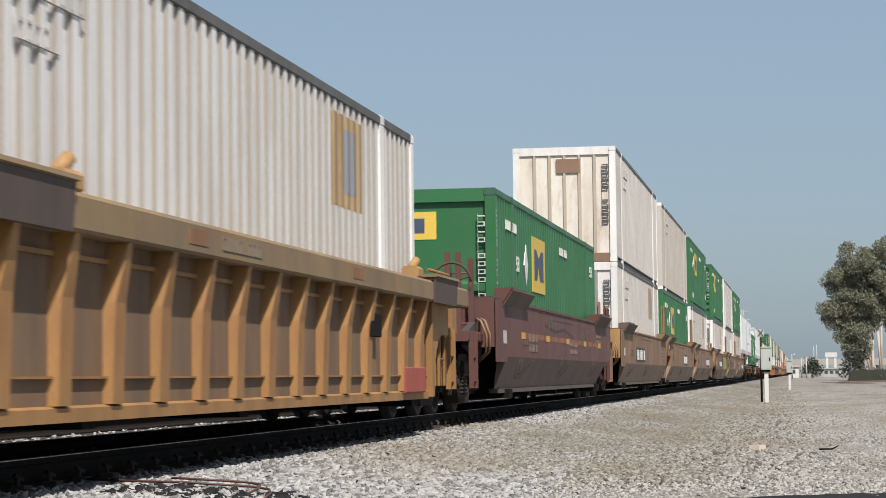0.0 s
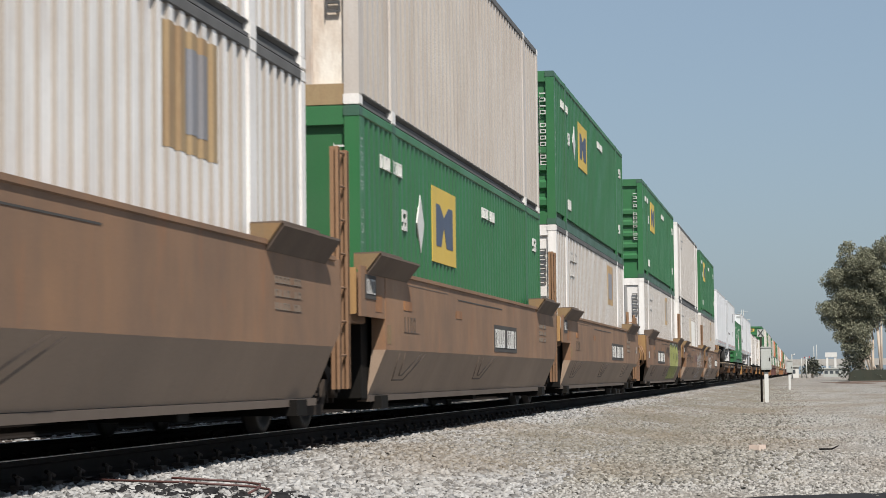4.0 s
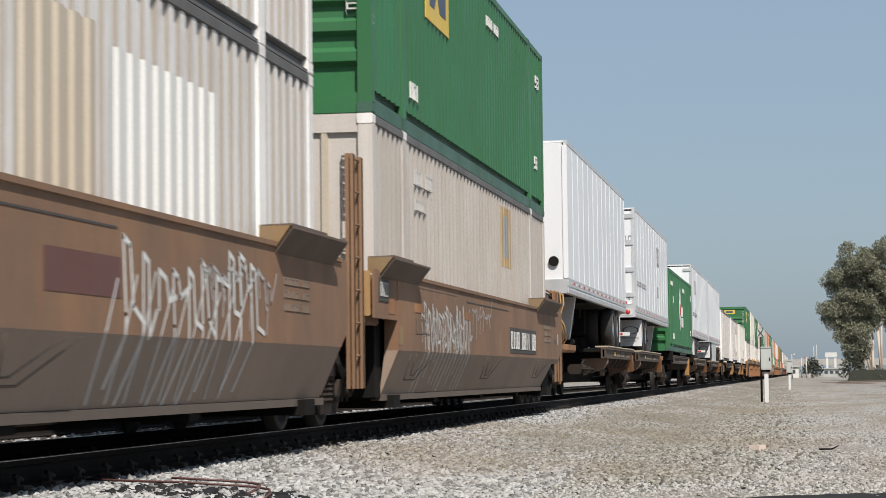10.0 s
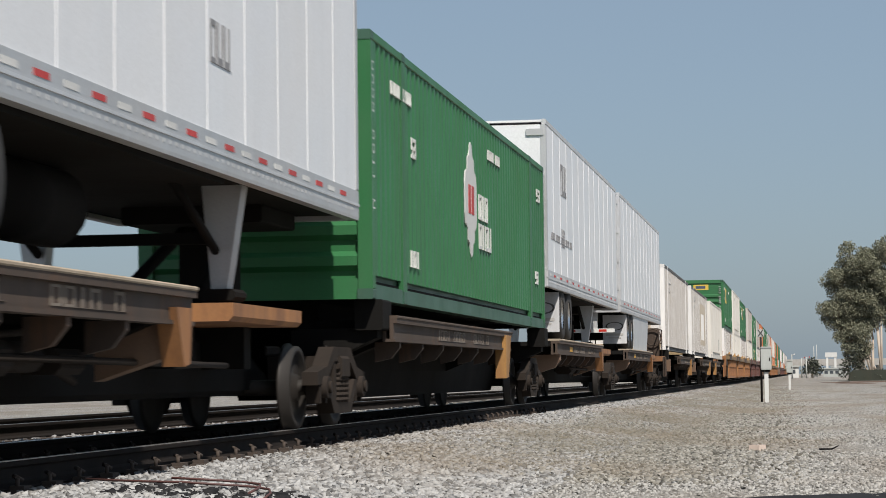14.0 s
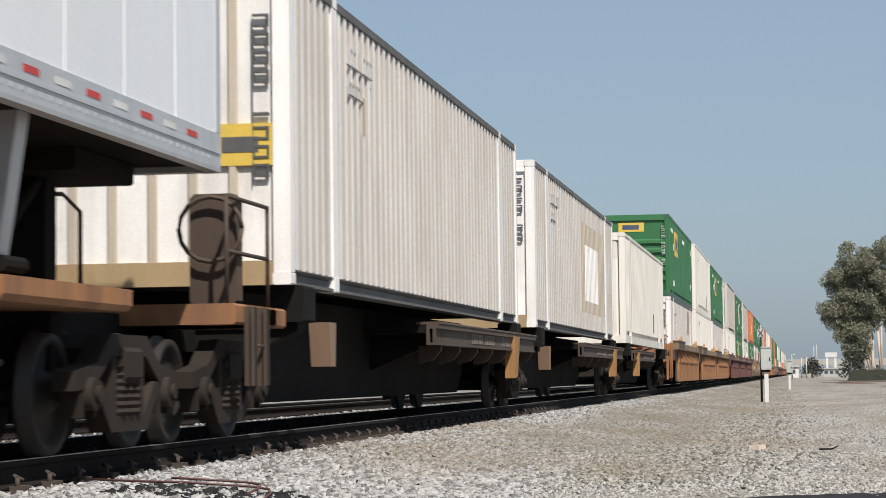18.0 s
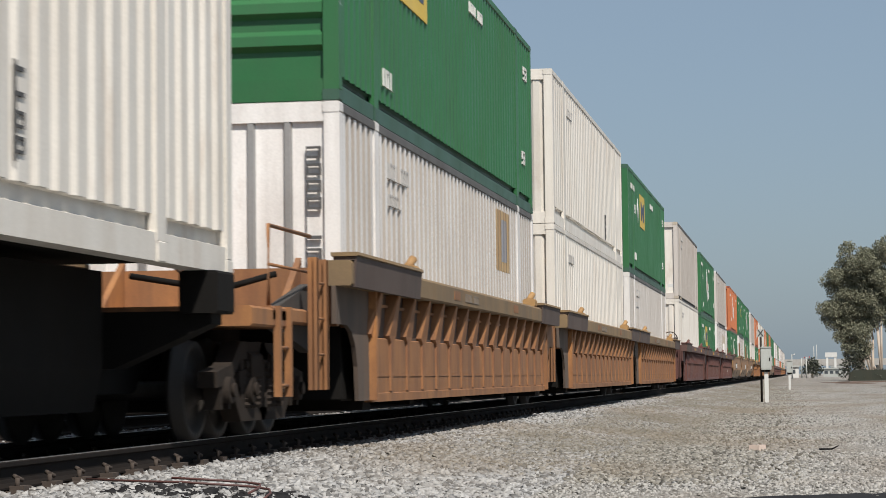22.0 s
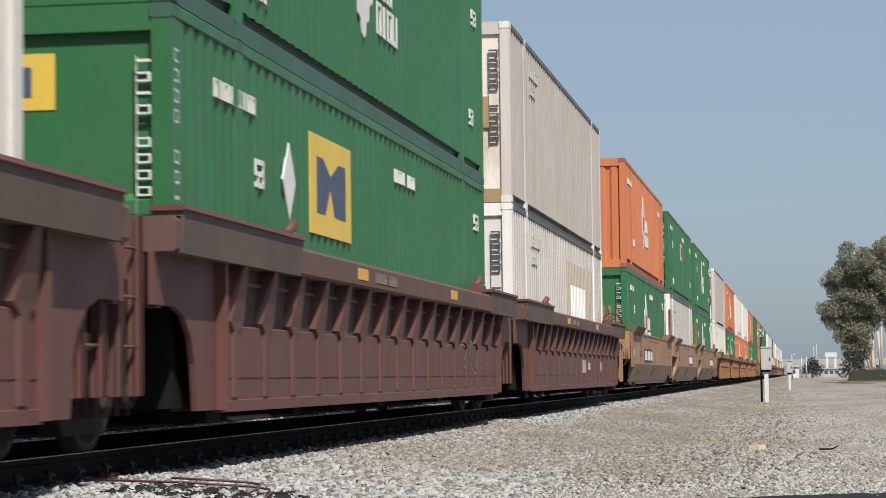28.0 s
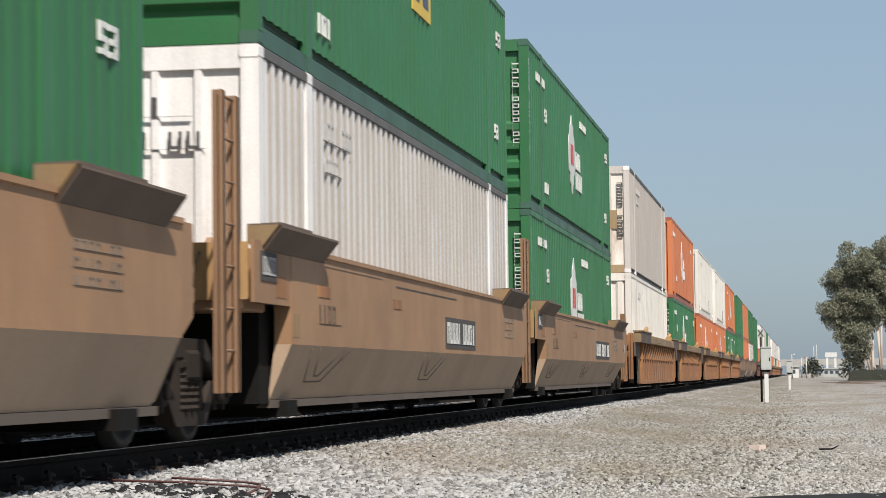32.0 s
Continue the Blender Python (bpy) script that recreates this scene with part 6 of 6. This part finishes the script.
def stone_field(name, count, x0, x1, y0, y1, lo, hi, seed, mat, label, fuzz=0.0):
    """Many small angular stones lying on the ground, as one mesh."""
    r = np.random.default_rng(seed)
    base = np.array([(-0.48, -0.05, -0.2), (0.02, -0.5, -0.22), (0.5, 0.03, -0.2), (-0.02, 0.47, -0.22), (-0.28, -0.3, 0.24), (0.3, -0.27, 0.3), (0.26, 0.3, 0.25), (-0.3, 0.25, 0.3)])
    tris = np.array([(0, 1, 4), (1, 5, 4), (1, 2, 5), (2, 6, 5), (2, 3, 6), (3, 7, 6), (3, 0, 7), (0, 4, 7), (4, 5, 6), (4, 6, 7)])
    px, py = r.uniform(x0, x1, count), y0 * (y1 / y0) ** (r.uniform(0, 1, count) ** 1.1)
    px, py = px + r.normal(0, 1, count) * fuzz, py * (1 + np.abs(r.normal(0, 0.3, count)) * fuzz)
    pz = np.array([ground_height(a, 0) for a in px]) + np.array([0.03 * noise.noise((a * 0.4, b * 0.3, 0)) if -4 < a < 40 else 0 for a, b in zip(px, py)])
    size = r.uniform(lo, hi, count)
    ang = r.uniform(0, math.tau, count)
    stretch = r.uniform(0.7, 1.25, (count, 1, 3)) * size[:, None, None]
    v = (base[None] + r.uniform(-0.2, 0.2, (count, 8, 3))) * stretch * np.array((1.0, 1.0, 0.72))
    ca, sa = np.cos(ang)[:, None], np.sin(ang)[:, None]
    tilt = r.uniform(-0.5, 0.5, (count, 1))
    vx, vy, vz = v[..., 0] * ca - v[..., 1] * sa, v[..., 0] * sa + v[..., 1] * ca, v[..., 2] + v[..., 0] * tilt
    v = np.stack([vx + px[:, None], vy + py[:, None], vz + (pz + size * 0.22)[:, None]], -1).reshape(-1, 3)
    f = (tris[None] + 8 * np.arange(count)[:, None, None]).reshape(-1, 3)
    me = bpy.data.meshes.new(name)
    me.vertices.add(len(v))
    me.vertices.foreach_set("co", v.ravel())
    me.loops.add(f.size)
    me.loops.foreach_set("vertex_index", f.ravel().astype(np.int32))
    me.polygons.add(len(f))
    me.polygons.foreach_set("loop_start", np.arange(0, f.size, 3, dtype=np.int32))
    me.update()
    me.validate()
    me.materials.append(mat)
    return tagged(new(name, me), label, "gravel", kind="stuff")


stone_field("ballast_stones", 42000, -4.75, -2.0, 11.5, 130.0, 0.03, 0.075, 3, STONE, "pale grey angular ballast stones on the track shoulder")
stone_field("yard_gravel", 84000, -2.2, 4.0, 12.5, 150.0, 0.016, 0.04, 4, YARD, "fine grey-brown gravel of the yard")
stone_field("coarse_gravel", 62000, -3.5, -1.0, 18.5, 115.0, 0.03, 0.066, 14, COARSE, "grey and olive-brown coarse stones along the foot of the bank", 0.6)
stone_field("bed_ballast", 9000, -12.0, -4.7, 12.0, 60.0, 0.04, 0.075, 6, STONE, "grey ballast stones between the sleepers")
# Black stones added where a cast shadow darkens the ballast.
stone_field("dark_stones", 260, -4.25, -3.1, 12.9, 14.0, 0.05, 0.09, 8, MAT["asphalt"], "low heap of stones coloured black for a cast shadow")

RAIL_RING = [(-0.075, 0.0), (0.075, 0.0), (0.075, 0.012), (0.02, 0.035), (0.009, 0.06), (0.009, 0.125), (0.036, 0.14), (0.037, 0.166), (0.028, 0.172),
             (-0.028, 0.172), (-0.037, 0.166), (-0.036, 0.14), (-0.009, 0.125), (-0.009, 0.06), (-0.02, 0.035), (-0.075, 0.012)]
track = new("railway_track")
tagged(track, "dark steel rails on dark sleepers in ballast", "railway track", kind="structure")
for centre in (TRACK, TRACK - 4.4):
    for k in (1, -1):
        part("rail", S().prism_y([(centre + k * 0.753 + p, q - 0.172) for p, q in RAIL_RING], -400, 1400), "rail", track)
        part("rail_head", S().box(centre + k * 0.753 - 0.026, centre + k * 0.753 + 0.026, -400, 1400, 0.0, 0.004), "rail_top", track)
sleeper = S().prism_y([(-1.28, -0.36), (1.28, -0.36), (1.28, -0.2), (1.25, -0.18), (-1.25, -0.18), (-1.28, -0.2)], -0.13, 0.13).mesh("sleeper", MAT["tie"])
clip = Shape()
for k in (1, -1):
    for s2 in (1, -1):
        x = k * 0.753 + s2 * 0.12
        clip.tube((x, -0.05, -0.17), (x, -0.05, -0.1), 0.016, 6).tube((x, -0.05, -0.1), (x - s2 * 0.04, 0.0, -0.09), 0.016, 6).tube((x - s2 * 0.04, 0.0, -0.09), (x, 0.05, -0.12), 0.016, 6).box(x - 0.05, x + 0.05, -0.07, 0.07, -0.185, -0.15)
clip_mesh = clip.mesh("rail_clip", MAT["tie"])
for i in range(58):
    for centre in (TRACK, TRACK - 4.4):
        part("sleeper", sleeper, None, track, at=(centre, 8.0 + i * 0.61, 0))
    part("rail_clip", clip_mesh, None, track, at=(TRACK, 8.0 + i * 0.61, 0))


# ---- things beside the track ----
def signal_case(y, x, z, height, tall):
    """A grey equipment case on a white post."""
    ob = new("signal_case")
    tagged(ob, "grey metal equipment case on a white post", "signal case", "signal cases beside the track")
    part("post", S().box(-0.065, 0.065, -0.06, 0.06, 0.0, height * 0.62, 0.015), "mark_white", ob)
    part("case", S().box(-0.17, 0.17, -0.13, 0.13, height * 0.6, height, 0.02), "case_grey", ob)
    part("case_door", S().box(-0.15, 0.15, -0.142, -0.128, height * 0.62, height * 0.985, 0.006), "case_grey", ob)
    part("case_roof", S().prism_y([(-0.19, height), (0.19, height), (0.15, height + 0.04), (-0.15, height + 0.04)], -0.16, 0.15), "case_grey", ob)
    part("hasp", S().box(0.1, 0.13, -0.155, -0.14, height * 0.76, height * 0.82), "steel", ob)
    part("bracket", S().box(-0.13, 0.13, -0.1, 0.1, height * 0.56, height * 0.6, 0.01), "steel", ob)
    ob.matrix_basis = pose(x, y, z)
    return ob


signal_case(72.7, -1.1, -0.44, 1.78, True)
signal_case(127.0, -0.62, -0.44, 1.62, False)
sign = new("whistle_post")
tagged(sign, "black-and-white square sign on a thin rusty pole", "trackside sign")
part("pole", S().tube((0, 0, 0), (0, 0, 2.3), 0.035, 8), "truck", sign)
part("sign_board", S().box(-0.11, 0.11, -0.06, -0.04, 2.15, 2.39, 0.004), "case_grey", sign)
part("sign_cross", S().prism_y([(-0.1, 2.16), (-0.06, 2.16), (0, 2.24), (0.06, 2.16), (0.1, 2.16), (0.03, 2.27), (0.1, 2.38), (0.06, 2.38), (0, 2.3), (-0.06, 2.38), (-0.1, 2.38), (-0.03, 2.27)], -0.066, -0.058), "mark_black", sign)
sign.matrix_basis = pose(-1.27, 73.2, -0.44)


def leaf_material(name, dark, light):
    m, nt, out = nodes_of(name)
    geo = nt.nodes.new("ShaderNodeNewGeometry")
    c = mix(nt, geo.outputs["Random Per Island"], dark, light)
    c = mix(nt, ramp(nt, noise_node(nt, 0.35, 3.0), 0.4, 0.65, 0, 0.5), c, light)
    nt.links.new(c, out.inputs["Base Color"])
    out.inputs["Roughness"].default_value = 0.6
    return m


LEAF = leaf_material("olive_eucalyptus_leaves", (0.125, 0.13, 0.084), (0.19, 0.192, 0.13))
LEAF_DARK = leaf_material("dark_shrub_leaves", (0.015, 0.02, 0.014), (0.05, 0.055, 0.035))


def crown_mesh(name, clumps, leaves, size, seed, mat):
    """Leaves in uneven clumps: each a small bent blade of two triangles."""
    r = np.random.default_rng(seed)
    vs, fs = [], []
    for cx, cy, cz, rad in clumps:
        n = int(leaves * rad ** 2)
        d = r.normal(size=(n, 3))
        d /= np.linalg.norm(d, axis=1)[:, None]
        p = np.array((cx, cy, cz)) + d * (rad * r.uniform(0.35, 1.08, n) ** 0.6)[:, None] * np.array((1, 1, 0.78))
        for q in p:
            a, b = r.normal(size=3), r.normal(size=3) * 0.4
            a = a / np.linalg.norm(a) * size * r.uniform(0.6, 1.4)
            b = b / np.linalg.norm(b) * size * 0.42
            k = len(vs)
            vs += [tuple(q), tuple(q + a * 0.5 + b), tuple(q + a), tuple(q + a * 0.5 - b)]
            fs.append((k, k + 1, k + 2, k + 3))
    me = bpy.data.meshes.new(name)
    me.from_pydata(vs, [], fs)
    me.materials.append(mat)
    return me


def eucalyptus(x, y, z, lobes, stems, seed):
    """A many-stemmed tree with pale bark and an uneven crown of leafy lobes with gaps."""
    r = random.Random(seed)
    ob = new("eucalyptus_tree")
    tagged(ob, "tall eucalyptus tree with pale bare stems and an olive crown", "tree", "trees beside the yard")
    wood, clumps = Shape(), []
    for i, (cx, cy, cz, rad) in enumerate(lobes):
        base = Vector(stems[i % len(stems)])
        top = Vector((cx, cy, cz))
        fork = base.lerp(top, 0.45) + Vector((r.uniform(-0.7, 0.7), r.uniform(-0.5, 0.5), 0.4))
        wood.tube(base, fork, 0.15, 9, 0.11)
        wood.tube(fork, top, 0.11, 8, 0.05)
        for j in range(int(9 * rad)):
            d = Vector((r.gauss(0, 1), r.gauss(0, 1), r.gauss(0, 1))).normalized() * rad * r.uniform(0.45, 1.0)
            e = top + Vector((d.x, d.y, d.z * 0.8))
            wood.tube(top - Vector((0, 0, rad * 0.4)), e, 0.05, 5, 0.015)
            clumps.append((e.x, e.y, e.z, r.uniform(0.6, 1.25)))
    part("trunk", wood, "bark", ob)
    part("crown", crown_mesh("crown", clumps, 420, 0.21, seed, LEAF), None, ob)
    ob.matrix_basis = pose(x, y, z)
    return ob


eucalyptus(8.4, 268.0, -0.5, [(-1.6, 0, 14.1, 2.5), (-3.4, 0.5, 12.2, 1.9), (-3.6, 0, 8.0, 2.2), (-2.4, -0.5, 5.2, 2.2), (-0.4, 0.3, 10.0, 2.2), (1.2, 0, 14.8, 2.3), (1.4, 0.5, 11.0, 2.0), (-0.6, 0.8, 7.3, 1.7), (-1.3, 0.4, 12.2, 2.2), (-2.5, 0.2, 10.0, 2.0), (-2.9, 0.6, 6.6, 1.8), (0.5, 0.3, 12.6, 2.2), (0.4, 0.6, 8.7, 1.8), (-1.5, 0.9, 8.9, 2.0), (-1.9, 0.2, 3.6, 1.5)],
           [(-1.2, 0, 0), (0.1, 0, 0), (1.1, 0.3, 0)], 3)
eucalyptus(13.2, 271.0, -0.5, [(-1.2, 0, 15.1, 2.4), (-2.2, 0.5, 11.3, 2.1), (-1.4, 0, 8.0, 2.2), (1.2, 0.3, 10.0, 2.3), (2.2, 0, 14.2, 2.4), (1.4, 0.5, 6.5, 2.0), (3.6, 0.8, 11.3, 2.2), (0.1, 0.4, 12.6, 2.3), (-0.4, 0.6, 9.6, 2.1)],
           [(-1.0, 0, 0), (0.2, 0, 0), (1.3, 0.3, 0)], 5)
hedge = new("hedge")
tagged(hedge, "low dark clipped hedge under the trees", "hedge")
part("twigs", S().prism_y([(5.4, -0.5), (26.0, -0.5), (26.0, 0.75), (25.0, 0.9), (6.2, 0.8), (5.5, 0.5)], 256.0, 259.0), "cloth", hedge)
part("foliage", crown_mesh("hedge_leaves", [(5.6 + i * 0.55, 256.6 + (i % 3) * 0.8, 0.25 + 0.12 * (i % 2), 0.72) for i in range(38)], 150, 0.22, 11, LEAF_DARK), None, hedge)
shrub = new("shrub")
tagged(shrub, "dark rounded shrub at the foot of the eucalyptus", "shrub")
part("stems", S().tube((0, 0, 0), (0.2, 0, 1.6), 0.1, 8).tube((0, 0, 0), (-0.7, 0, 1.5), 0.08, 8), "bark", shrub)
part("foliage", crown_mesh("shrub_leaves", [(0, 0, 1.4, 1.3), (-0.9, 0.2, 1.0, 1.0), (0.9, 0, 1.2, 1.1), (0.1, 0.3, 2.4, 1.2), (-0.5, 0, 2.0, 1.1), (0.8, 0.2, 2.9, 1.0), (0.4, 0.4, 3.6, 1.0)], 90, 0.3, 12, LEAF_DARK), None, shrub)
shrub.matrix_basis = pose(6.0, 262.0, -0.5)
# Flat dark reddish-brown patches laid over the gravel before the hedge.
for k, (x, y, w, d) in enumerate(((5.0, 215.0, 6.0, 1.4), (7.2, 232.0, 7.0, 2.0), (4.6, 190.0, 3.4, 0.8), (6.5, 150.0, 2.6, 0.6))):
    r = random.Random(40 + k)
    ring = [(x + w * 0.5 * math.cos(a * math.tau / 18) * r.uniform(0.75, 1.1), y + d * 4 * math.sin(a * math.tau / 18) * r.uniform(0.7, 1.1)) for a in range(18)]
    tagged(new("leaf_litter", S().prism_z(ring, -0.46, -0.405).mesh("leaf_litter", MAT["litter"])), "flat reddish-brown patches on the gravel", "leaf litter", kind="stuff")

# distance: an overpass, masts, low sheds and a dark tree
overpass = new("overpass")
tagged(overpass, "pale concrete overpass far down the line", "bridge")
part("deck", S().box(-8.0, 26.0, 640.0, 652.0, 2.6, 3.7, 0.1), "concrete", overpass)
part("parapet", S().box(-8.0, 26.0, 640.0, 640.4, 3.7, 4.5), "concrete", overpass)
for x in (-2.0, 4.0, 10.0, 16.0, 22.0):
    part("pier", S().box(x - 0.5, x + 0.5, 642.0, 650.0, -0.6, 2.6, 0.1), "concrete", overpass)


def mast(x, y, h, arm, lamp):
    ob = new("light_mast")
    tagged(ob, "thin grey steel mast with a short arm", "mast", "masts in the distance")
    part("pole", S().tube((0, 0, 0), (0, 0, h), 0.14, 8, 0.08), "case_grey", ob)
    if arm:
        part("arm", S().tube((0, 0, h - 0.3), (arm, 0, h), 0.07, 6), "case_grey", ob)
        part("lamp_head", S().box(min(arm, arm * 1.4), max(arm, arm * 1.4), -0.2, 0.2, h - 0.1, h + 0.12, 0.03), lamp, ob)
    ob.matrix_basis = pose(x, y, -0.5)
    return ob


mast(3.1, 520.0, 7.2, 0.0, "case_grey")
mast(3.9, 540.0, 7.8, 0.0, "case_grey")
mast(0.2, 430.0, 4.0, 0.5, "logo_red")
mast(1.1, 430.0, 4.1, 0.5, "logo_red")
mast(-1.5, 400.0, 4.4, 0.4, "mark_white")
gantry = new("white_gantry")
tagged(gantry, "white square gantry frame far off", "gantry")
for x in (0.0, 2.0):
    part("leg", S().box(x, x + 0.55, 0, 0.6, 0, 6.0, 0.05), "mark_white", gantry)
part("beam", S().box(-0.2, 2.75, -0.1, 0.7, 4.9, 6.1, 0.08), "mark_white", gantry)
gantry.matrix_basis = pose(6.3, 560.0, -0.5)
for x, y, w, h, mat in ((5.4, 545.0, 5.0, 2.0, "case_grey"), (1.6, 600.0, 2.2, 2.6, "concrete"), (8.0, 590.0, 4.0, 2.6, "mark_white"), (-2.2, 480.0, 1.8, 2.4, "mark_white")):
    shed = new("low_shed")
    tagged(shed, "small pale flat-roofed shed in the distance", "shed", "sheds in the distance")
    part("wall", S().box(0, w, 0, 4, 0, h, 0.03), mat, shed)
    part("roof", S().box(-0.2, w + 0.2, -0.3, 4.2, h, h + 0.25, 0.03), "case_grey", shed)
    for k in range(int(w / 1.3)):
        part("window", S().box(0.3 + k * 1.3, 1.1 + k * 1.3, -0.02, 0.02, h * 0.4, h * 0.75), "glass_dark", shed)
    shed.matrix_basis = pose(x, y, -0.5)
far_tree = new("round_tree")
tagged(far_tree, "dark round-topped tree far down the line", "tree")
part("trunk", S().tube((0, 0, 0), (0, 0, 2.0), 0.25, 8, 0.15), "bark", far_tree)
part("crown", crown_mesh("far_crown", [(0, 0, 2.4, 1.7), (-0.9, 0, 1.6, 1.3), (1.0, 0, 1.7, 1.4), (0.2, 0.3, 3.2, 1.2)], 80, 0.5, 15, LEAF_DARK), None, far_tree)
far_tree.matrix_basis = pose(2.4, 470.0, -0.5)
tower = new("lattice_pylon")
tagged(tower, "grey lattice power pylon behind the train", "pylon")
for sx, sy in ((1, 1), (1, -1), (-1, 1), (-1, -1)):
    part("leg", S().tube((sx * 1.6, sy * 1.6, 0), (sx * 0.25, sy * 0.25, 20.0), 0.09, 6, 0.06), "case_grey", tower)
for k in range(9):
    z0, z1 = 2.1 * k, 2.1 * (k + 1)
    w0, w1 = 1.6 - 1.35 * z0 / 20, 1.6 - 1.35 * z1 / 20
    part("brace", S().tube((-w0, -w0, z0), (w1, -w1, z1), 0.05, 5), "case_grey", tower)
    part("brace", S().tube((w0, -w0, z0), (-w1, -w1, z1), 0.05, 5), "case_grey", tower)
for z, w in ((14.5, 2.6), (17.0, 2.2), (19.3, 1.6)):
    part("cross_arm", S().tube((-w, 0, z), (w, 0, z), 0.08, 6), "case_grey", tower)
tower.matrix_basis = pose(-16.6, 660.0, -0.5)

# small things on the gravel
cable = new("loose_cable")
tagged(cable, "loop of dark red loose cable on the ballast", "cable")
for dz, pts in ((0.03, [(-4.75, 14.35), (-4.5, 14.15), (-4.2, 13.95), (-3.95, 13.85), (-3.7, 13.9), (-3.5, 14.0), (-3.38, 13.9), (-3.3, 13.6), (-3.22, 13.1)]), (0.06, [(-4.0, 13.8), (-3.75, 13.82), (-3.55, 13.92), (-3.43, 13.86), (-3.36, 13.55), (-3.3, 13.05)])):
    c = sweep([(x, y, ground_height(x, 0) + dz + 0.02) for x, y in pts], 0.008)
    part("strand", c, "cable", cable)
rock = Shape().prism_z([(-0.1, -0.05), (0.02, -0.08), (0.1, -0.03), (0.09, 0.06), (-0.06, 0.07)], 0.0, 0.09)
tagged(new("pale_rock", rock.mesh("pale_rock", MAT["rock"])), "pale pinkish broken block on the gravel", "rock").matrix_basis = pose(-0.53, 26.9, -0.44)
twig = Shape().tube((-0.12, 0, 0.02), (0.03, 0.03, 0.02), 0.012, 6, 0.01).tube((0.03, 0.03, 0.02), (0.11, 0.0, 0.06), 0.01, 6, 0.006)
tagged(new("dry_stick", twig.mesh("dry_stick", MAT["steel"])), "short dark dry stick lying on the gravel", "stick").matrix_basis = pose(0.32, 27.0, -0.43)
# Near-black sheet laid on the gravel in place of a cast shadow.
r = random.Random(77)
edge = [(-0.9 + i * 0.12, 16.1 + 0.9 * (1 - math.exp(-i / 6)) + 0.02 * i + r.uniform(-0.1, 0.1)) for i in range(24)]
tagged(new("asphalt_edge", S().prism_z([(2.1, 13.2), (-0.9, 13.2)] + edge, -0.46, -0.41).mesh("asphalt_edge", MAT["asphalt"])), "near-black sheet with a ragged edge, in place of a cast shadow", "asphalt", kind="structure")


# ---- motion ----
def run(t):
    """How far the train has come after t seconds."""
    return 12.73 * t + 0.0369 * t * t


def motions():
    times = [2.0 * i for i in range(17)]
    for ob, y, z in TRAIN:
        walk(ob, [(t, pose(TRACK, y - run(t), z)) for t in times])
    steps, t = [], 0.0
    while t < 32.0:
        steps.append(t)
        t += math.radians(80.0) * 0.42 / (12.73 + 2 * 0.0369 * (t + 0.05))
    steps.append(32.0)
    rolls = [(t, run(t) / 0.42) for t in steps]
    for w, a in WHEELSETS:
        if w.parent.parent.location.y < 530.0:
            walk(w, [(t, pose(0, a, 0.42, math.degrees(r))) for t, r in rolls])


motions()
